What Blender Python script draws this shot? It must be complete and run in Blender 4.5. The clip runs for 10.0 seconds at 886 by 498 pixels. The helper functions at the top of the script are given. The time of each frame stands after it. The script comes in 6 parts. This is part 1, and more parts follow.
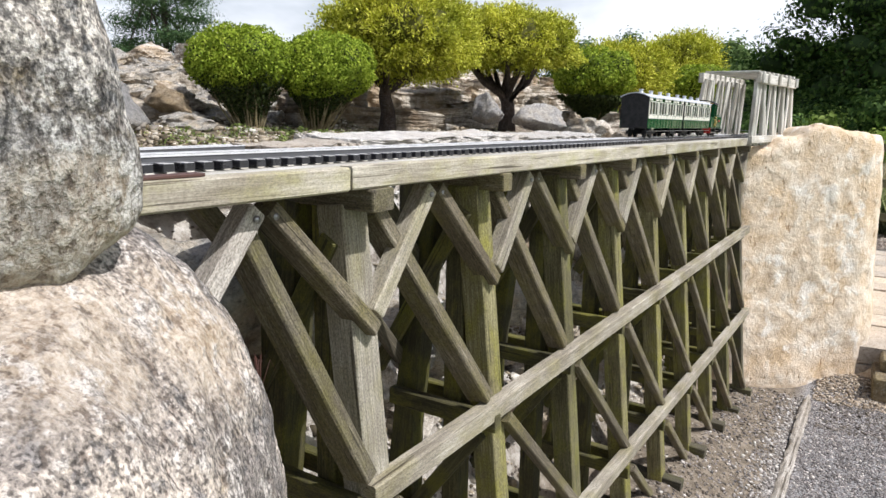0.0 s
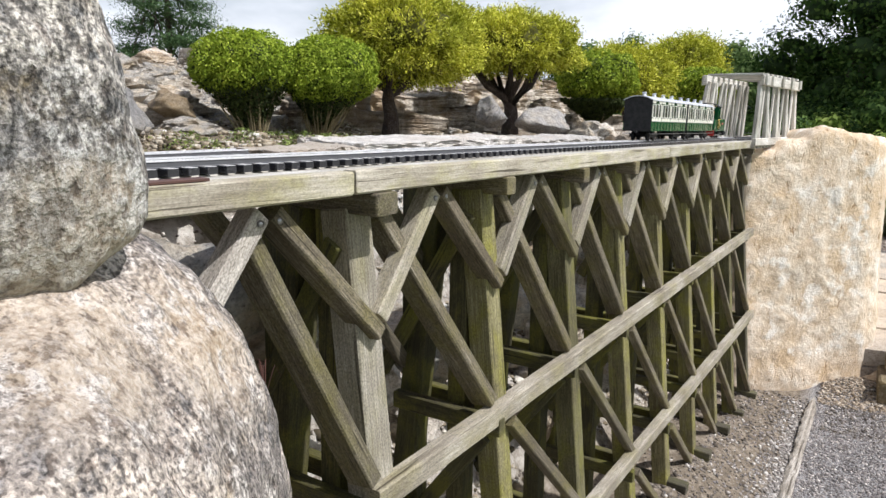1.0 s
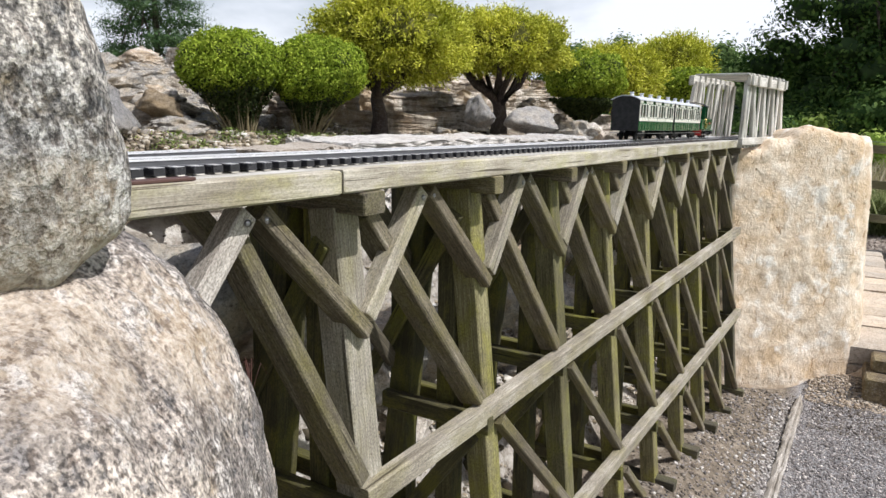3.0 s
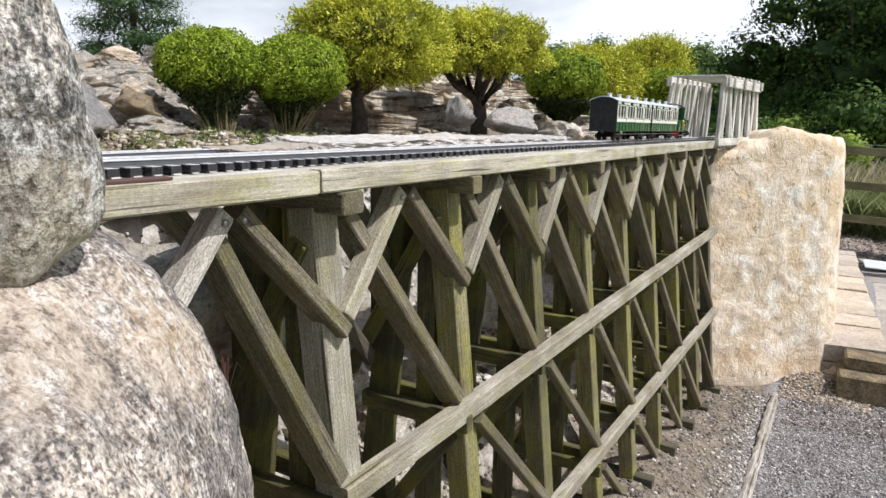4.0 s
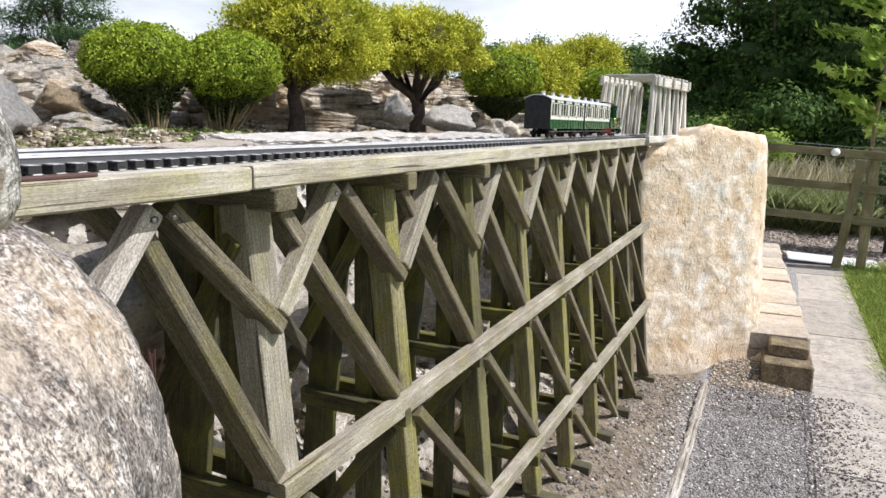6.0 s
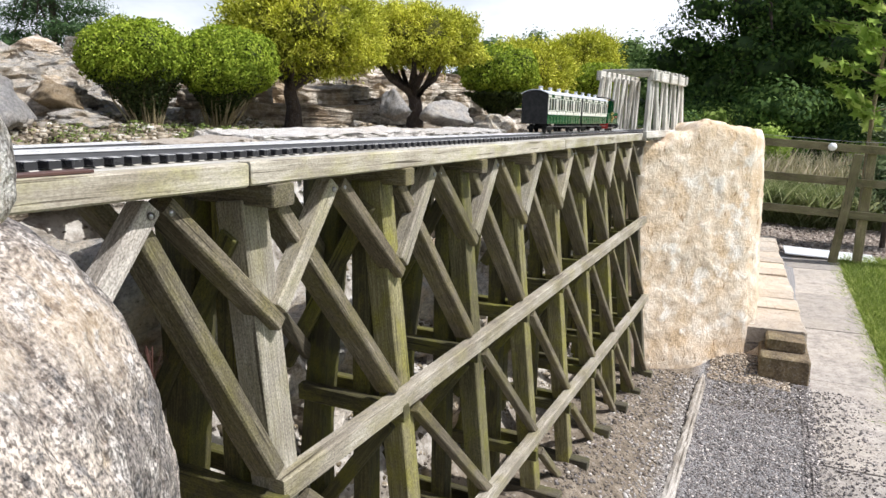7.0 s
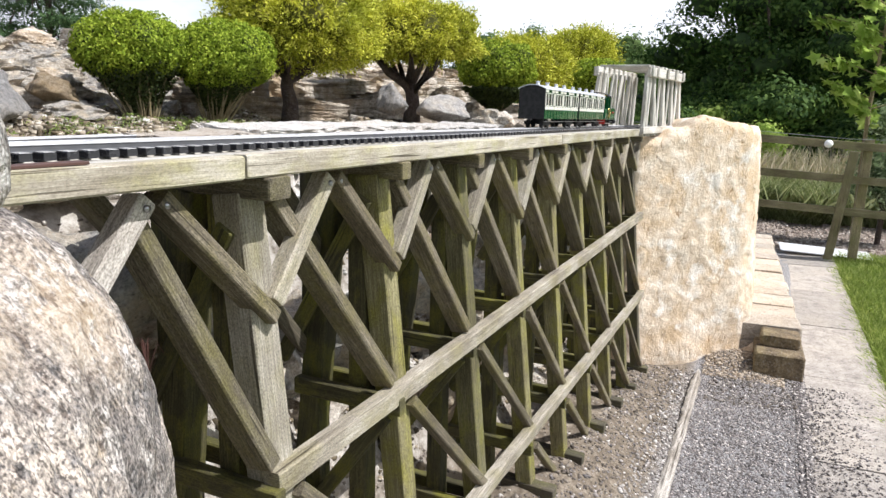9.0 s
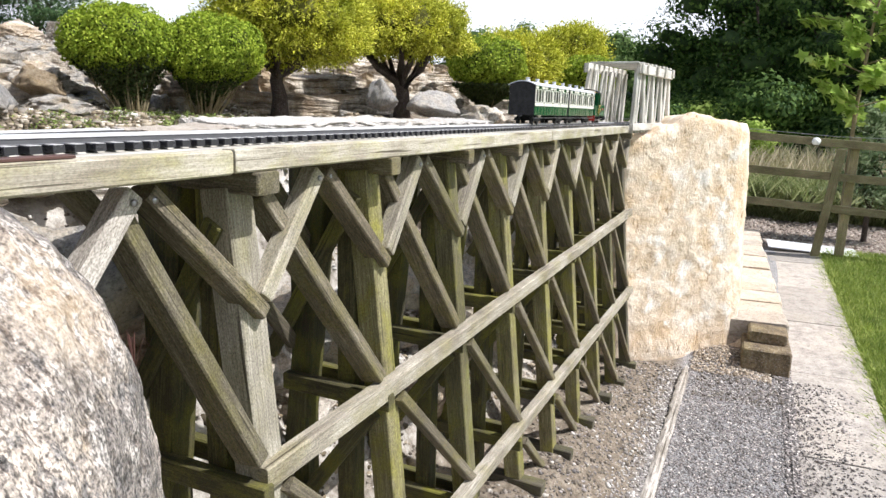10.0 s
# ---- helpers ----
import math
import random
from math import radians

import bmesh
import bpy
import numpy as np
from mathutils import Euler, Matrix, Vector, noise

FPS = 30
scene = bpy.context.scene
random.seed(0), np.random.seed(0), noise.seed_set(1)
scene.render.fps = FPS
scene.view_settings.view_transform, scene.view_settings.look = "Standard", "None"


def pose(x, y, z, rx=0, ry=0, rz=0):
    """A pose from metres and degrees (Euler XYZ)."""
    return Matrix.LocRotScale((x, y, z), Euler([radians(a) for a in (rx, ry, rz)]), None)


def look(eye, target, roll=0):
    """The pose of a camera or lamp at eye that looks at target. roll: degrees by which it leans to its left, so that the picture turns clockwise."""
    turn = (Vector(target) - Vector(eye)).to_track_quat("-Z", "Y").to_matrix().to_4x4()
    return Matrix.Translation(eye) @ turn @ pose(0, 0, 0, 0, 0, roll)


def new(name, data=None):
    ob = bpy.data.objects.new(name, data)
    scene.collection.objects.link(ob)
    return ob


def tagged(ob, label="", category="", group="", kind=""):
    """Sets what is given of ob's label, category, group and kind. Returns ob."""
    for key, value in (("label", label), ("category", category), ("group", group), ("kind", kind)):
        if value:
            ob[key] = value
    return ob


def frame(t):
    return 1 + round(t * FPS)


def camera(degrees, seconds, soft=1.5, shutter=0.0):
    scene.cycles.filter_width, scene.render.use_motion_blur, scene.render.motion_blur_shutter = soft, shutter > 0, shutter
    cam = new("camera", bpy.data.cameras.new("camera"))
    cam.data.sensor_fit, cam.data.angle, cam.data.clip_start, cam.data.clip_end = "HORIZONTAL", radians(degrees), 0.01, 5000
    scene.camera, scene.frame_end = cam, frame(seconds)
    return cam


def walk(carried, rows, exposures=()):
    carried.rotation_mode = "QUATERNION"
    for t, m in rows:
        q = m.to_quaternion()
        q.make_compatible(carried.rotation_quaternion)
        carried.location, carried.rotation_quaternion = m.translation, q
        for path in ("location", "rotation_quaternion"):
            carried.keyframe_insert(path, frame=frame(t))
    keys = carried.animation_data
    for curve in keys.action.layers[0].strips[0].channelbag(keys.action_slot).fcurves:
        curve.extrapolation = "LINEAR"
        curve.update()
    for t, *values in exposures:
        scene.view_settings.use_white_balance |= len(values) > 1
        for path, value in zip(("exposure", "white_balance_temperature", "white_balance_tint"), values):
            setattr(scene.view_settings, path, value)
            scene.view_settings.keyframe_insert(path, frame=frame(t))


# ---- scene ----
cam = camera(65.5, 10.0)
PATH = [
    (0, (0.014, 0.047, 1.625), (1.667, 1.102, 1.232), 1.1),
    (0.5, (0.014, 0.046, 1.626), (1.67, 1.1, 1.245), 1.0),
    (1, (0.014, 0.048, 1.626), (1.663, 1.112, 1.242), 0.9),
    (1.5, (0.014, 0.048, 1.626), (1.661, 1.116, 1.241), 0.7),
    (2, (0.014, 0.047, 1.626), (1.656, 1.122, 1.241), 0.6),
    (2.5, (0.014, 0.046, 1.625), (1.663, 1.109, 1.239), 0.7),
    (4, (0.009, 0.035, 1.626), (1.702, 1.028, 1.243), 1.1),
    (4.5, (0.007, 0.031, 1.624), (1.71, 1.004, 1.234), 0.9),
    (5, (0.003, 0.024, 1.623), (1.734, 0.946, 1.232), 0.7),
    (5.5, (0.0, 0.017, 1.624), (1.751, 0.902, 1.233), 0.9),
    (6, (-0.002, 0.012, 1.624), (1.769, 0.859, 1.239), 1.2),
    (7.5, (-0.001, 0.013, 1.623), (1.769, 0.852, 1.222), 1.1),
    (8, (-0.001, 0.012, 1.622), (1.768, 0.852, 1.218), 1.3),
    (8.5, (0.0, 0.014, 1.622), (1.77, 0.85, 1.215), 1.3),
    (9, (-0.001, 0.013, 1.622), (1.773, 0.841, 1.211), 1.4),
    (9.5, (0.0, 0.014, 1.621), (1.775, 0.838, 1.205), 1.5),
    (10, (-0.001, 0.011, 1.621), (1.783, 0.812, 1.2), 1.7),
]
walk(cam, [(t, look(eye, aim, lean)) for t, eye, aim, lean in PATH], [(0, 0.08, 6100, 12), (2.5, 0, 6100, 12), (5, 0.1, 6100, 12), (7.5, 0.22, 6100, 12), (8.5, 0.25, 6100, 12), (9, 0.3, 6100, 12), (10, 0.44, 6100, 12)])

# ---- world, sun, exposure ----
SUN_FROM = Vector((0.1, -0.66, 0.95)).normalized()
world = bpy.data.worlds.new("sky")
scene.world = world
world.use_nodes = True
wn, wl = world.node_tree.nodes, world.node_tree.links
wn.clear()
w_out = wn.new("ShaderNodeOutputWorld")
w_bg = wn.new("ShaderNodeBackground")
w_bg.inputs["Strength"].default_value = 0.09
w_sky = wn.new("ShaderNodeTexSky")
w_sky.sky_type = "NISHITA"
w_sky.sun_disc = False
w_sky.sun_elevation = math.asin(SUN_FROM.z)
w_sky.sun_rotation = math.atan2(SUN_FROM.x, SUN_FROM.y)
w_sky.air_density, w_sky.dust_density = 1.2, 2.5
# thin white cloud over the blue
w_co = wn.new("ShaderNodeTexCoord")
w_map = wn.new("ShaderNodeMapping")
w_map.inputs["Scale"].default_value = (1.5, 1.5, 4.0)
w_noise = wn.new("ShaderNodeTexNoise")
w_noise.inputs["Scale"].default_value = 1.6
w_noise.inputs["Detail"].default_value = 6
w_ramp = wn.new("ShaderNodeValToRGB")
w_ramp.color_ramp.elements[0].position = 0.42
w_ramp.color_ramp.elements[1].position = 0.66
# whiter towards the horizon
w_sep = wn.new("ShaderNodeSeparateXYZ")
w_low = wn.new("ShaderNodeMath")
w_low.operation = "MULTIPLY_ADD"
w_low.inputs[1].default_value = -0.45
w_low.inputs[2].default_value = 0.2
w_add = wn.new("ShaderNodeMath")
w_mix = wn.new("ShaderNodeMix")
w_mix.data_type = "RGBA"
w_mix.inputs[7].default_value = (11.3, 11.5, 11.8, 1)
wl.new(w_co.outputs["Generated"], w_map.inputs["Vector"])
wl.new(w_map.outputs["Vector"], w_noise.inputs["Vector"])
wl.new(w_co.outputs["Generated"], w_sep.inputs[0])
wl.new(w_sep.outputs["Z"], w_low.inputs[0])
wl.new(w_low.outputs[0], w_add.inputs[0])
wl.new(w_noise.outputs["Fac"], w_add.inputs[1])
wl.new(w_add.outputs[0], w_ramp.inputs["Fac"])
wl.new(w_ramp.outputs["Color"], w_mix.inputs[0])
wl.new(w_sky.outputs["Color"], w_mix.inputs[6])
wl.new(w_mix.outputs[2], w_bg.inputs["Color"])
wl.new(w_bg.outputs["Background"], w_out.inputs["Surface"])

sun = new("sun", bpy.data.lights.new("sun", "SUN"))
sun.data.energy = 5.0
sun.data.angle = radians(0.6)
sun.data.color = (1.0, 0.97, 0.925)
sun.matrix_basis = look(SUN_FROM * 40, (0, 0, 0))


# ---- materials ----
def nodes_of(name):
    m = bpy.data.materials.new(name)
    m.use_nodes = True
    t = m.node_tree
    return m, t.nodes, t.links, t.nodes["Principled BSDF"]


def ramp_node(ns, stops):
    r = ns.new("ShaderNodeValToRGB")
    els = r.color_ramp.elements
    while len(els) < len(stops):
        els.new(0.5)
    for e, (p, c) in zip(els, stops):
        e.position, e.color = p, (*c, 1)
    return r


def noise_node(ns, ls, vec, scale, detail=5.0, rough=0.6, kind="ShaderNodeTexNoise"):
    n = ns.new(kind)
    n.inputs["Scale"].default_value = scale
    n.inputs["Detail"].default_value = detail
    n.inputs["Roughness"].default_value = rough
    ls.new(vec, n.inputs["Vector"])
    return n


def mix_node(ns, ls, fac, a, b, blend="MIX"):
    n = ns.new("ShaderNodeMix")
    n.data_type, n.blend_type = "RGBA", blend
    for sock, v in ((n.inputs[0], fac), (n.inputs[6], a), (n.inputs[7], b)):
        if isinstance(v, (int, float)):
            sock.default_value = v
        elif isinstance(v, tuple):
            sock.default_value = (*v, 1)
        else:
            ls.new(v, sock)
    return n.outputs[2]


def bump_into(ns, ls, bsdf, height, strength, distance):
    b = ns.new("ShaderNodeBump")
    b.inputs["Strength"].default_value = strength
    b.inputs["Distance"].default_value = distance
    ls.new(height, b.inputs["Height"])
    ls.new(b.outputs["Normal"], bsdf.inputs["Normal"])


def coords(ns, ls, kind="Object", scale=(1, 1, 1), shift=True):
    tc = ns.new("ShaderNodeTexCoord")
    mp = ns.new("ShaderNodeMapping")
    mp.inputs["Scale"].default_value = scale
    ls.new(tc.outputs[kind], mp.inputs["Vector"])
    if shift:
        info = ns.new("ShaderNodeObjectInfo")
        mul = ns.new("ShaderNodeMath")
        mul.operation = "MULTIPLY"
        mul.inputs[1].default_value = 37.0
        ls.new(info.outputs["Random"], mul.inputs[0])
        ls.new(mul.outputs[0], mp.inputs["Location"])
    return mp.outputs["Vector"]


def wood(name, dark, mid, light, green, green_amount, mottle=0.8):
    """Weathered timber: fine grain along local x, drying cracks, algae in patches."""
    m, ns, ls, bsdf = nodes_of(name)
    grain = noise_node(ns, ls, coords(ns, ls, scale=(14, 300, 300)), 1.0, 3, 0.6)
    grain.inputs["Distortion"].default_value = 0.7
    bands = noise_node(ns, ls, coords(ns, ls, scale=(2.5, 50, 50)), 1.0, 3, 0.55)
    patch = noise_node(ns, ls, coords(ns, ls, scale=(9, 16, 16)), 1.0, 5, 0.65)
    speck = noise_node(ns, ls, coords(ns, ls, scale=(240, 420, 420)), 1.0, 2, 0.6)
    crack = noise_node(ns, ls, coords(ns, ls, scale=(4.5, 130, 130)), 1.0, 2, 0.5)
    tone = noise_node(ns, ls, coords(ns, ls, scale=(5, 7, 7)), 1.0, 3, 0.5)
    base = ramp_node(ns, ((0.18, dark), (0.5, mid), (0.84, light)))
    ls.new(grain.outputs["Fac"], base.inputs["Fac"])
    tr = ramp_node(ns, ((0.35, (0.85, 0.83, 0.8)), (0.65, (1.12, 1.11, 1.1))))
    ls.new(bands.outputs["Fac"], tr.inputs["Fac"])
    col = mix_node(ns, ls, 1.0, base.outputs["Color"], tr.outputs["Color"], "MULTIPLY")
    t2 = ramp_node(ns, ((0.35, (0.72, 0.69, 0.64)), (0.62, (1.18, 1.18, 1.18))))
    ls.new(tone.outputs["Fac"], t2.inputs["Fac"])
    col = mix_node(ns, ls, 1.0, col, t2.outputs["Color"], "MULTIPLY")
    gr = ramp_node(ns, ((0.45, (0, 0, 0)), (0.66, (green_amount,) * 3)))
    ls.new(patch.outputs["Fac"], gr.inputs["Fac"])
    col = mix_node(ns, ls, gr.outputs["Color"], col, green)
    cr = ramp_node(ns, ((0.27, (0.3, 0.28, 0.25)), (0.36, (1, 1, 1))))
    ls.new(crack.outputs["Fac"], cr.inputs["Fac"])
    col = mix_node(ns, ls, 1.0, col, cr.outputs["Color"], "MULTIPLY")
    mott = ramp_node(ns, ((0.32, (0.5, 0.49, 0.47)), (0.5, (1.0, 1.0, 1.0)), (0.7, (1.4, 1.4, 1.38))))
    ls.new(speck.outputs["Fac"], mott.inputs["Fac"])
    col = mix_node(ns, ls, mottle, col, mott.outputs["Color"], "MULTIPLY")
    info = ns.new("ShaderNodeObjectInfo")
    var = ramp_node(ns, ((0.0, (0.76, 0.77, 0.74)), (1.0, (1.18, 1.16, 1.13))))
    ls.new(info.outputs["Random"], var.inputs["Fac"])
    col = mix_node(ns, ls, 1.0, col, var.outputs["Color"], "MULTIPLY")
    ls.new(col, bsdf.inputs["Base Color"])
    bsdf.inputs["Roughness"].default_value = 0.85
    h = ns.new("ShaderNodeMath")
    h.operation = "MULTIPLY_ADD"
    h.inputs[1].default_value = 1.5
    ls.new(cr.outputs["Color"], h.inputs[0])
    ls.new(grain.outputs["Fac"], h.inputs[2])
    bump_into(ns, ls, bsdf, h.outputs[0], 0.6, 0.0012)
    return m


def stone(name, stops, scale, tint=(0.5, 0.4, 0.25), tint_amount=0.4, kind="Object", bump=0.01, spots=(0.75, 0.75, 0.73), spot_amount=0.6, shift=True, pits=0.35):
    """Rough stone: blotches, lichen spots, fine speckle and relief."""
    m, ns, ls, bsdf = nodes_of(name)
    v = coords(ns, ls, kind, (1, 1, 1), shift)
    big = noise_node(ns, ls, v, scale * 0.25, 4, 0.6)
    mid = noise_node(ns, ls, v, scale, 8, 0.72)
    fine = noise_node(ns, ls, v, scale * 5, 5, 0.7)
    base = ramp_node(ns, stops)
    ls.new(mid.outputs["Fac"], base.inputs["Fac"])
    tr = ramp_node(ns, ((0.45, (0, 0, 0)), (0.68, (tint_amount,) * 3)))
    ls.new(big.outputs["Fac"], tr.inputs["Fac"])
    col = mix_node(ns, ls, tr.outputs["Color"], base.outputs["Color"], tint)
    sr = ramp_node(ns, ((0.54, (0, 0, 0)), (0.62, (spot_amount,) * 3)))
    ls.new(fine.outputs["Fac"], sr.inputs["Fac"])
    col = mix_node(ns, ls, sr.outputs["Color"], col, spots)
    dr = ramp_node(ns, ((0.3, (pits, pits, pits * 1.02)), (0.46, (1, 1, 1))))
    ls.new(fine.outputs["Fac"], dr.inputs["Fac"])
    col = mix_node(ns, ls, 1.0, col, dr.outputs["Color"], "MULTIPLY")
    info = ns.new("ShaderNodeObjectInfo")
    var = ramp_node(ns, ((0.0, (0.78, 0.77, 0.76)), (1.0, (1.15, 1.12, 1.08))))
    ls.new(info.outputs["Random"], var.inputs["Fac"])
    col = mix_node(ns, ls, 1.0, col, var.outputs["Color"], "MULTIPLY")
    ls.new(col, bsdf.inputs["Base Color"])
    bsdf.inputs["Roughness"].default_value = 0.92
    add = ns.new("ShaderNodeMath")
    add.operation = "ADD"
    ls.new(mid.outputs["Fac"], add.inputs[0])
    ls.new(fine.outputs["Fac"], add.inputs[1])
    bump_into(ns, ls, bsdf, add.outputs[0], 0.9, bump)
    return m


def foliage(name, low, mid, high, through_light=0.35):
    """Leaves: each one its own shade, some light passing through."""
    m, ns, ls, bsdf = nodes_of(name)
    geo = ns.new("ShaderNodeNewGeometry")
    r = ramp_node(ns, ((0.0, low), (0.55, mid), (1.0, high)))
    ls.new(geo.outputs["Random Per Island"], r.inputs["Fac"])
    v = coords(ns, ls, "Object", (1, 1, 1), False)
    n = noise_node(ns, ls, v, 5.0, 3)
    shade = ramp_node(ns, ((0.3, (0.7, 0.75, 0.7)), (0.7, (1.2, 1.15, 1.1))))
    ls.new(n.outputs["Fac"], shade.inputs["Fac"])
    col = mix_node(ns, ls, 1.0, r.outputs["Color"], shade.outputs["Color"], "MULTIPLY")
    ls.new(col, bsdf.inputs["Base Color"])
    bsdf.inputs["Roughness"].default_value = 0.75
    bsdf.inputs["Specular IOR Level"].default_value = 0.2
    tr = ns.new("ShaderNodeBsdfTranslucent")
    ls.new(col, tr.inputs["Color"])
    ms = ns.new("ShaderNodeMixShader")
    ms.inputs[0].default_value = through_light
    ls.new(bsdf.outputs[0], ms.inputs[1])
    ls.new(tr.outputs[0], ms.inputs[2])
    out = [n2 for n2 in ns if n2.type == "OUTPUT_MATERIAL"][0]
    ls.new(ms.outputs[0], out.inputs["Surface"])
    return m


def plain(name, colour, rough=0.4, metal=0.0, vary=0.12, scale=60.0):
    """Paint, plastic or metal with slight soiling."""
    m, ns, ls, bsdf = nodes_of(name)
    n = noise_node(ns, ls, coords(ns, ls), scale, 4)
    lo = tuple(c * (1 - vary) for c in colour)
    hi = tuple(min(1, c * (1 + vary)) for c in colour)
    r = ramp_node(ns, ((0.3, lo), (0.7, hi)))
    ls.new(n.outputs["Fac"], r.inputs["Fac"])
    ls.new(r.outputs["Color"], bsdf.inputs["Base Color"])
    rr = ramp_node(ns, ((0.3, (rough * 0.8,) * 3), (0.7, (min(1, rough * 1.3),) * 3)))
    ls.new(n.outputs["Fac"], rr.inputs["Fac"])
    ls.new(rr.outputs["Color"], bsdf.inputs["Roughness"])
    bsdf.inputs["Metallic"].default_value = metal
    return m


M_WOOD = wood("weathered_timber", (0.052, 0.044, 0.031), (0.138, 0.119, 0.086), (0.32, 0.288, 0.23), (0.16, 0.14, 0.03), 0.55, 1.0)
# Inner timbers: algae green, darkened in the colour for shade under the deck.
M_WOOD_IN = wood("shade_toned_green_timber", (0.026, 0.023, 0.011), (0.068, 0.062, 0.026), (0.15, 0.14, 0.066), (0.14, 0.132, 0.014), 0.9)
M_WOOD_POST = wood("algae_timber", (0.062, 0.056, 0.03), (0.155, 0.141, 0.07), (0.34, 0.318, 0.2), (0.2, 0.188, 0.032), 0.85, 1.0)
M_TRUSS = wood("silver_timber", (0.3, 0.29, 0.275), (0.52, 0.51, 0.485), (0.74, 0.73, 0.7), (0.36, 0.35, 0.27), 0.15, 0.4)
M_WOOD_PALE = wood("bleached_timber", (0.14, 0.128, 0.106), (0.28, 0.26, 0.22), (0.48, 0.455, 0.405), (0.22, 0.2, 0.07), 0.4)
M_WOOD_DECK = wood("deck_timber", (0.25, 0.23, 0.19), (0.4, 0.375, 0.32), (0.58, 0.555, 0.5), (0.32, 0.3, 0.1), 0.5, 0.5)
# Darker brown timber for the sills and the last bent's posts.
M_WOOD_DARK = wood("dark_timber", (0.035, 0.031, 0.024), (0.075, 0.067, 0.048), (0.16, 0.143, 0.102), (0.1, 0.098, 0.022), 0.6)
M_EDGE = wood("edge_timber", (0.17, 0.155, 0.14), (0.38, 0.355, 0.33), (0.66, 0.63, 0.6), (0.3, 0.26, 0.2), 0.2, 1.0)
M_FENCE = wood("fence_timber", (0.1, 0.09, 0.055), (0.19, 0.17, 0.1), (0.3, 0.27, 0.18), (0.16, 0.17, 0.06), 0.5)
def math_node(ns, ls, op, a, b=0.0, c=0.0):
    n = ns.new("ShaderNodeMath")
    n.operation = op
    for sock, v in zip(n.inputs, (a, b, c)):
        if isinstance(v, (int, float)):
            sock.default_value = v
        else:
            ls.new(v, sock)
    return n.outputs[0]


def granite(name, cream, spots, lichen, tint, soft):
    """Boulder skin: mottled grey grain, dark pits, white lichen crusts, ochre stains; barer buff stone round the given spots (place, reach)."""
    m, ns, ls, bsdf = nodes_of(name)
    v = coords(ns, ls, shift=False)
    big = noise_node(ns, ls, v, 8.0, 4, 0.6)
    patch = noise_node(ns, ls, v, 23.0, 6, 0.7)
    blot = noise_node(ns, ls, v, 75.0, 4, 0.7)
    # the grain runs steeply
    streak = ns.new("ShaderNodeMapping")
    streak.inputs["Rotation"].default_value = (0.2, -0.35, 0.0)
    streak.inputs["Scale"].default_value = (1.0, 1.0, 0.55)
    ls.new(v, streak.inputs["Vector"])
    mott = noise_node(ns, ls, streak.outputs["Vector"], 235.0 + 110 * soft, 5, 0.76)
    speck = noise_node(ns, ls, v, 480.0, 1, 0.5)
    tc = ns.new("ShaderNodeTexCoord")
    tick_map = ns.new("ShaderNodeMapping")
    tick_map.inputs["Rotation"].default_value = (0.5, 0.65, 0.3)
    tick_map.inputs["Scale"].default_value = (150, 150, 75)
    ls.new(tc.outputs["Object"], tick_map.inputs["Vector"])
    tick = noise_node(ns, ls, tick_map.outputs["Vector"], 1.0, 3, 0.65)
    # the rock itself
    tone = math_node(ns, ls, "MULTIPLY_ADD", blot.outputs["Fac"], 0.3 + 0.15 * soft, math_node(ns, ls, "MULTIPLY", mott.outputs["Fac"], 0.7 - 0.15 * soft))
    lo, mid = 0.07 + 0.18 * soft, 0.2 + 0.19 * soft
    base = ramp_node(ns, ((0.4, (lo, lo * 0.94, lo * 0.88)), (0.455, (mid, mid * 0.93, mid * 0.86)), (0.515, (0.4 + 0.1 * soft, 0.373 + 0.09 * soft, 0.342 + 0.08 * soft)), (0.57, (0.7, 0.655, 0.605))))
    ls.new(tone, base.inputs["Fac"])
    # bare buff stone
    near = None
    for centre, reach in spots:
        off = ns.new("ShaderNodeVectorMath")
        off.operation = "DISTANCE"
        off.inputs[1].default_value = centre
        ls.new(v, off.inputs[0])
        rag = math_node(ns, ls, "MULTIPLY_ADD", math_node(ns, ls, "ADD", big.outputs["Fac"], patch.outputs["Fac"]), reach * 1.5, off.outputs["Value"])
        mr = ns.new("ShaderNodeMapRange")
        mr.inputs["From Min"].default_value, mr.inputs["From Max"].default_value = reach * 2.7, reach * 2.15
        mr.inputs["To Max"].default_value = cream
        ls.new(rag, mr.inputs["Value"])
        near = mr.outputs["Result"] if near is None else math_node(ns, ls, "MAXIMUM", near, mr.outputs["Result"])
    buff = ramp_node(ns, ((0.4, (0.34, 0.26, 0.18)), (0.46, (0.5, 0.42, 0.32)), (0.57, (0.64, 0.57, 0.475))))
    ls.new(tone, buff.inputs["Fac"])
    col = mix_node(ns, ls, near, base.outputs["Color"], buff.outputs["Color"])
    # ochre and olive stains
    st = ramp_node(ns, ((0.55, (0, 0, 0)), (0.68, (0.5, 0.5, 0.5))))
    ls.new(patch.outputs["Fac"], st.inputs["Fac"])
    col = mix_node(ns, ls, st.outputs["Color"], col, (0.4, 0.3, 0.15))
    # grey patches of old lichen
    dl = ramp_node(ns, ((0.43, (0.56, 0.55, 0.55)), (0.58, (1.2, 1.15, 1.08))))
    ls.new(big.outputs["Fac"], dl.inputs["Fac"])
    bare = math_node(ns, ls, "MULTIPLY_ADD", near, -0.9, 1.0)
    col = mix_node(ns, ls, bare, col, dl.outputs["Color"], "MULTIPLY")
    # white crusts
    crust = math_node(ns, ls, "MULTIPLY_ADD", patch.outputs["Fac"], 0.5, math_node(ns, ls, "MULTIPLY", blot.outputs["Fac"], 0.5))
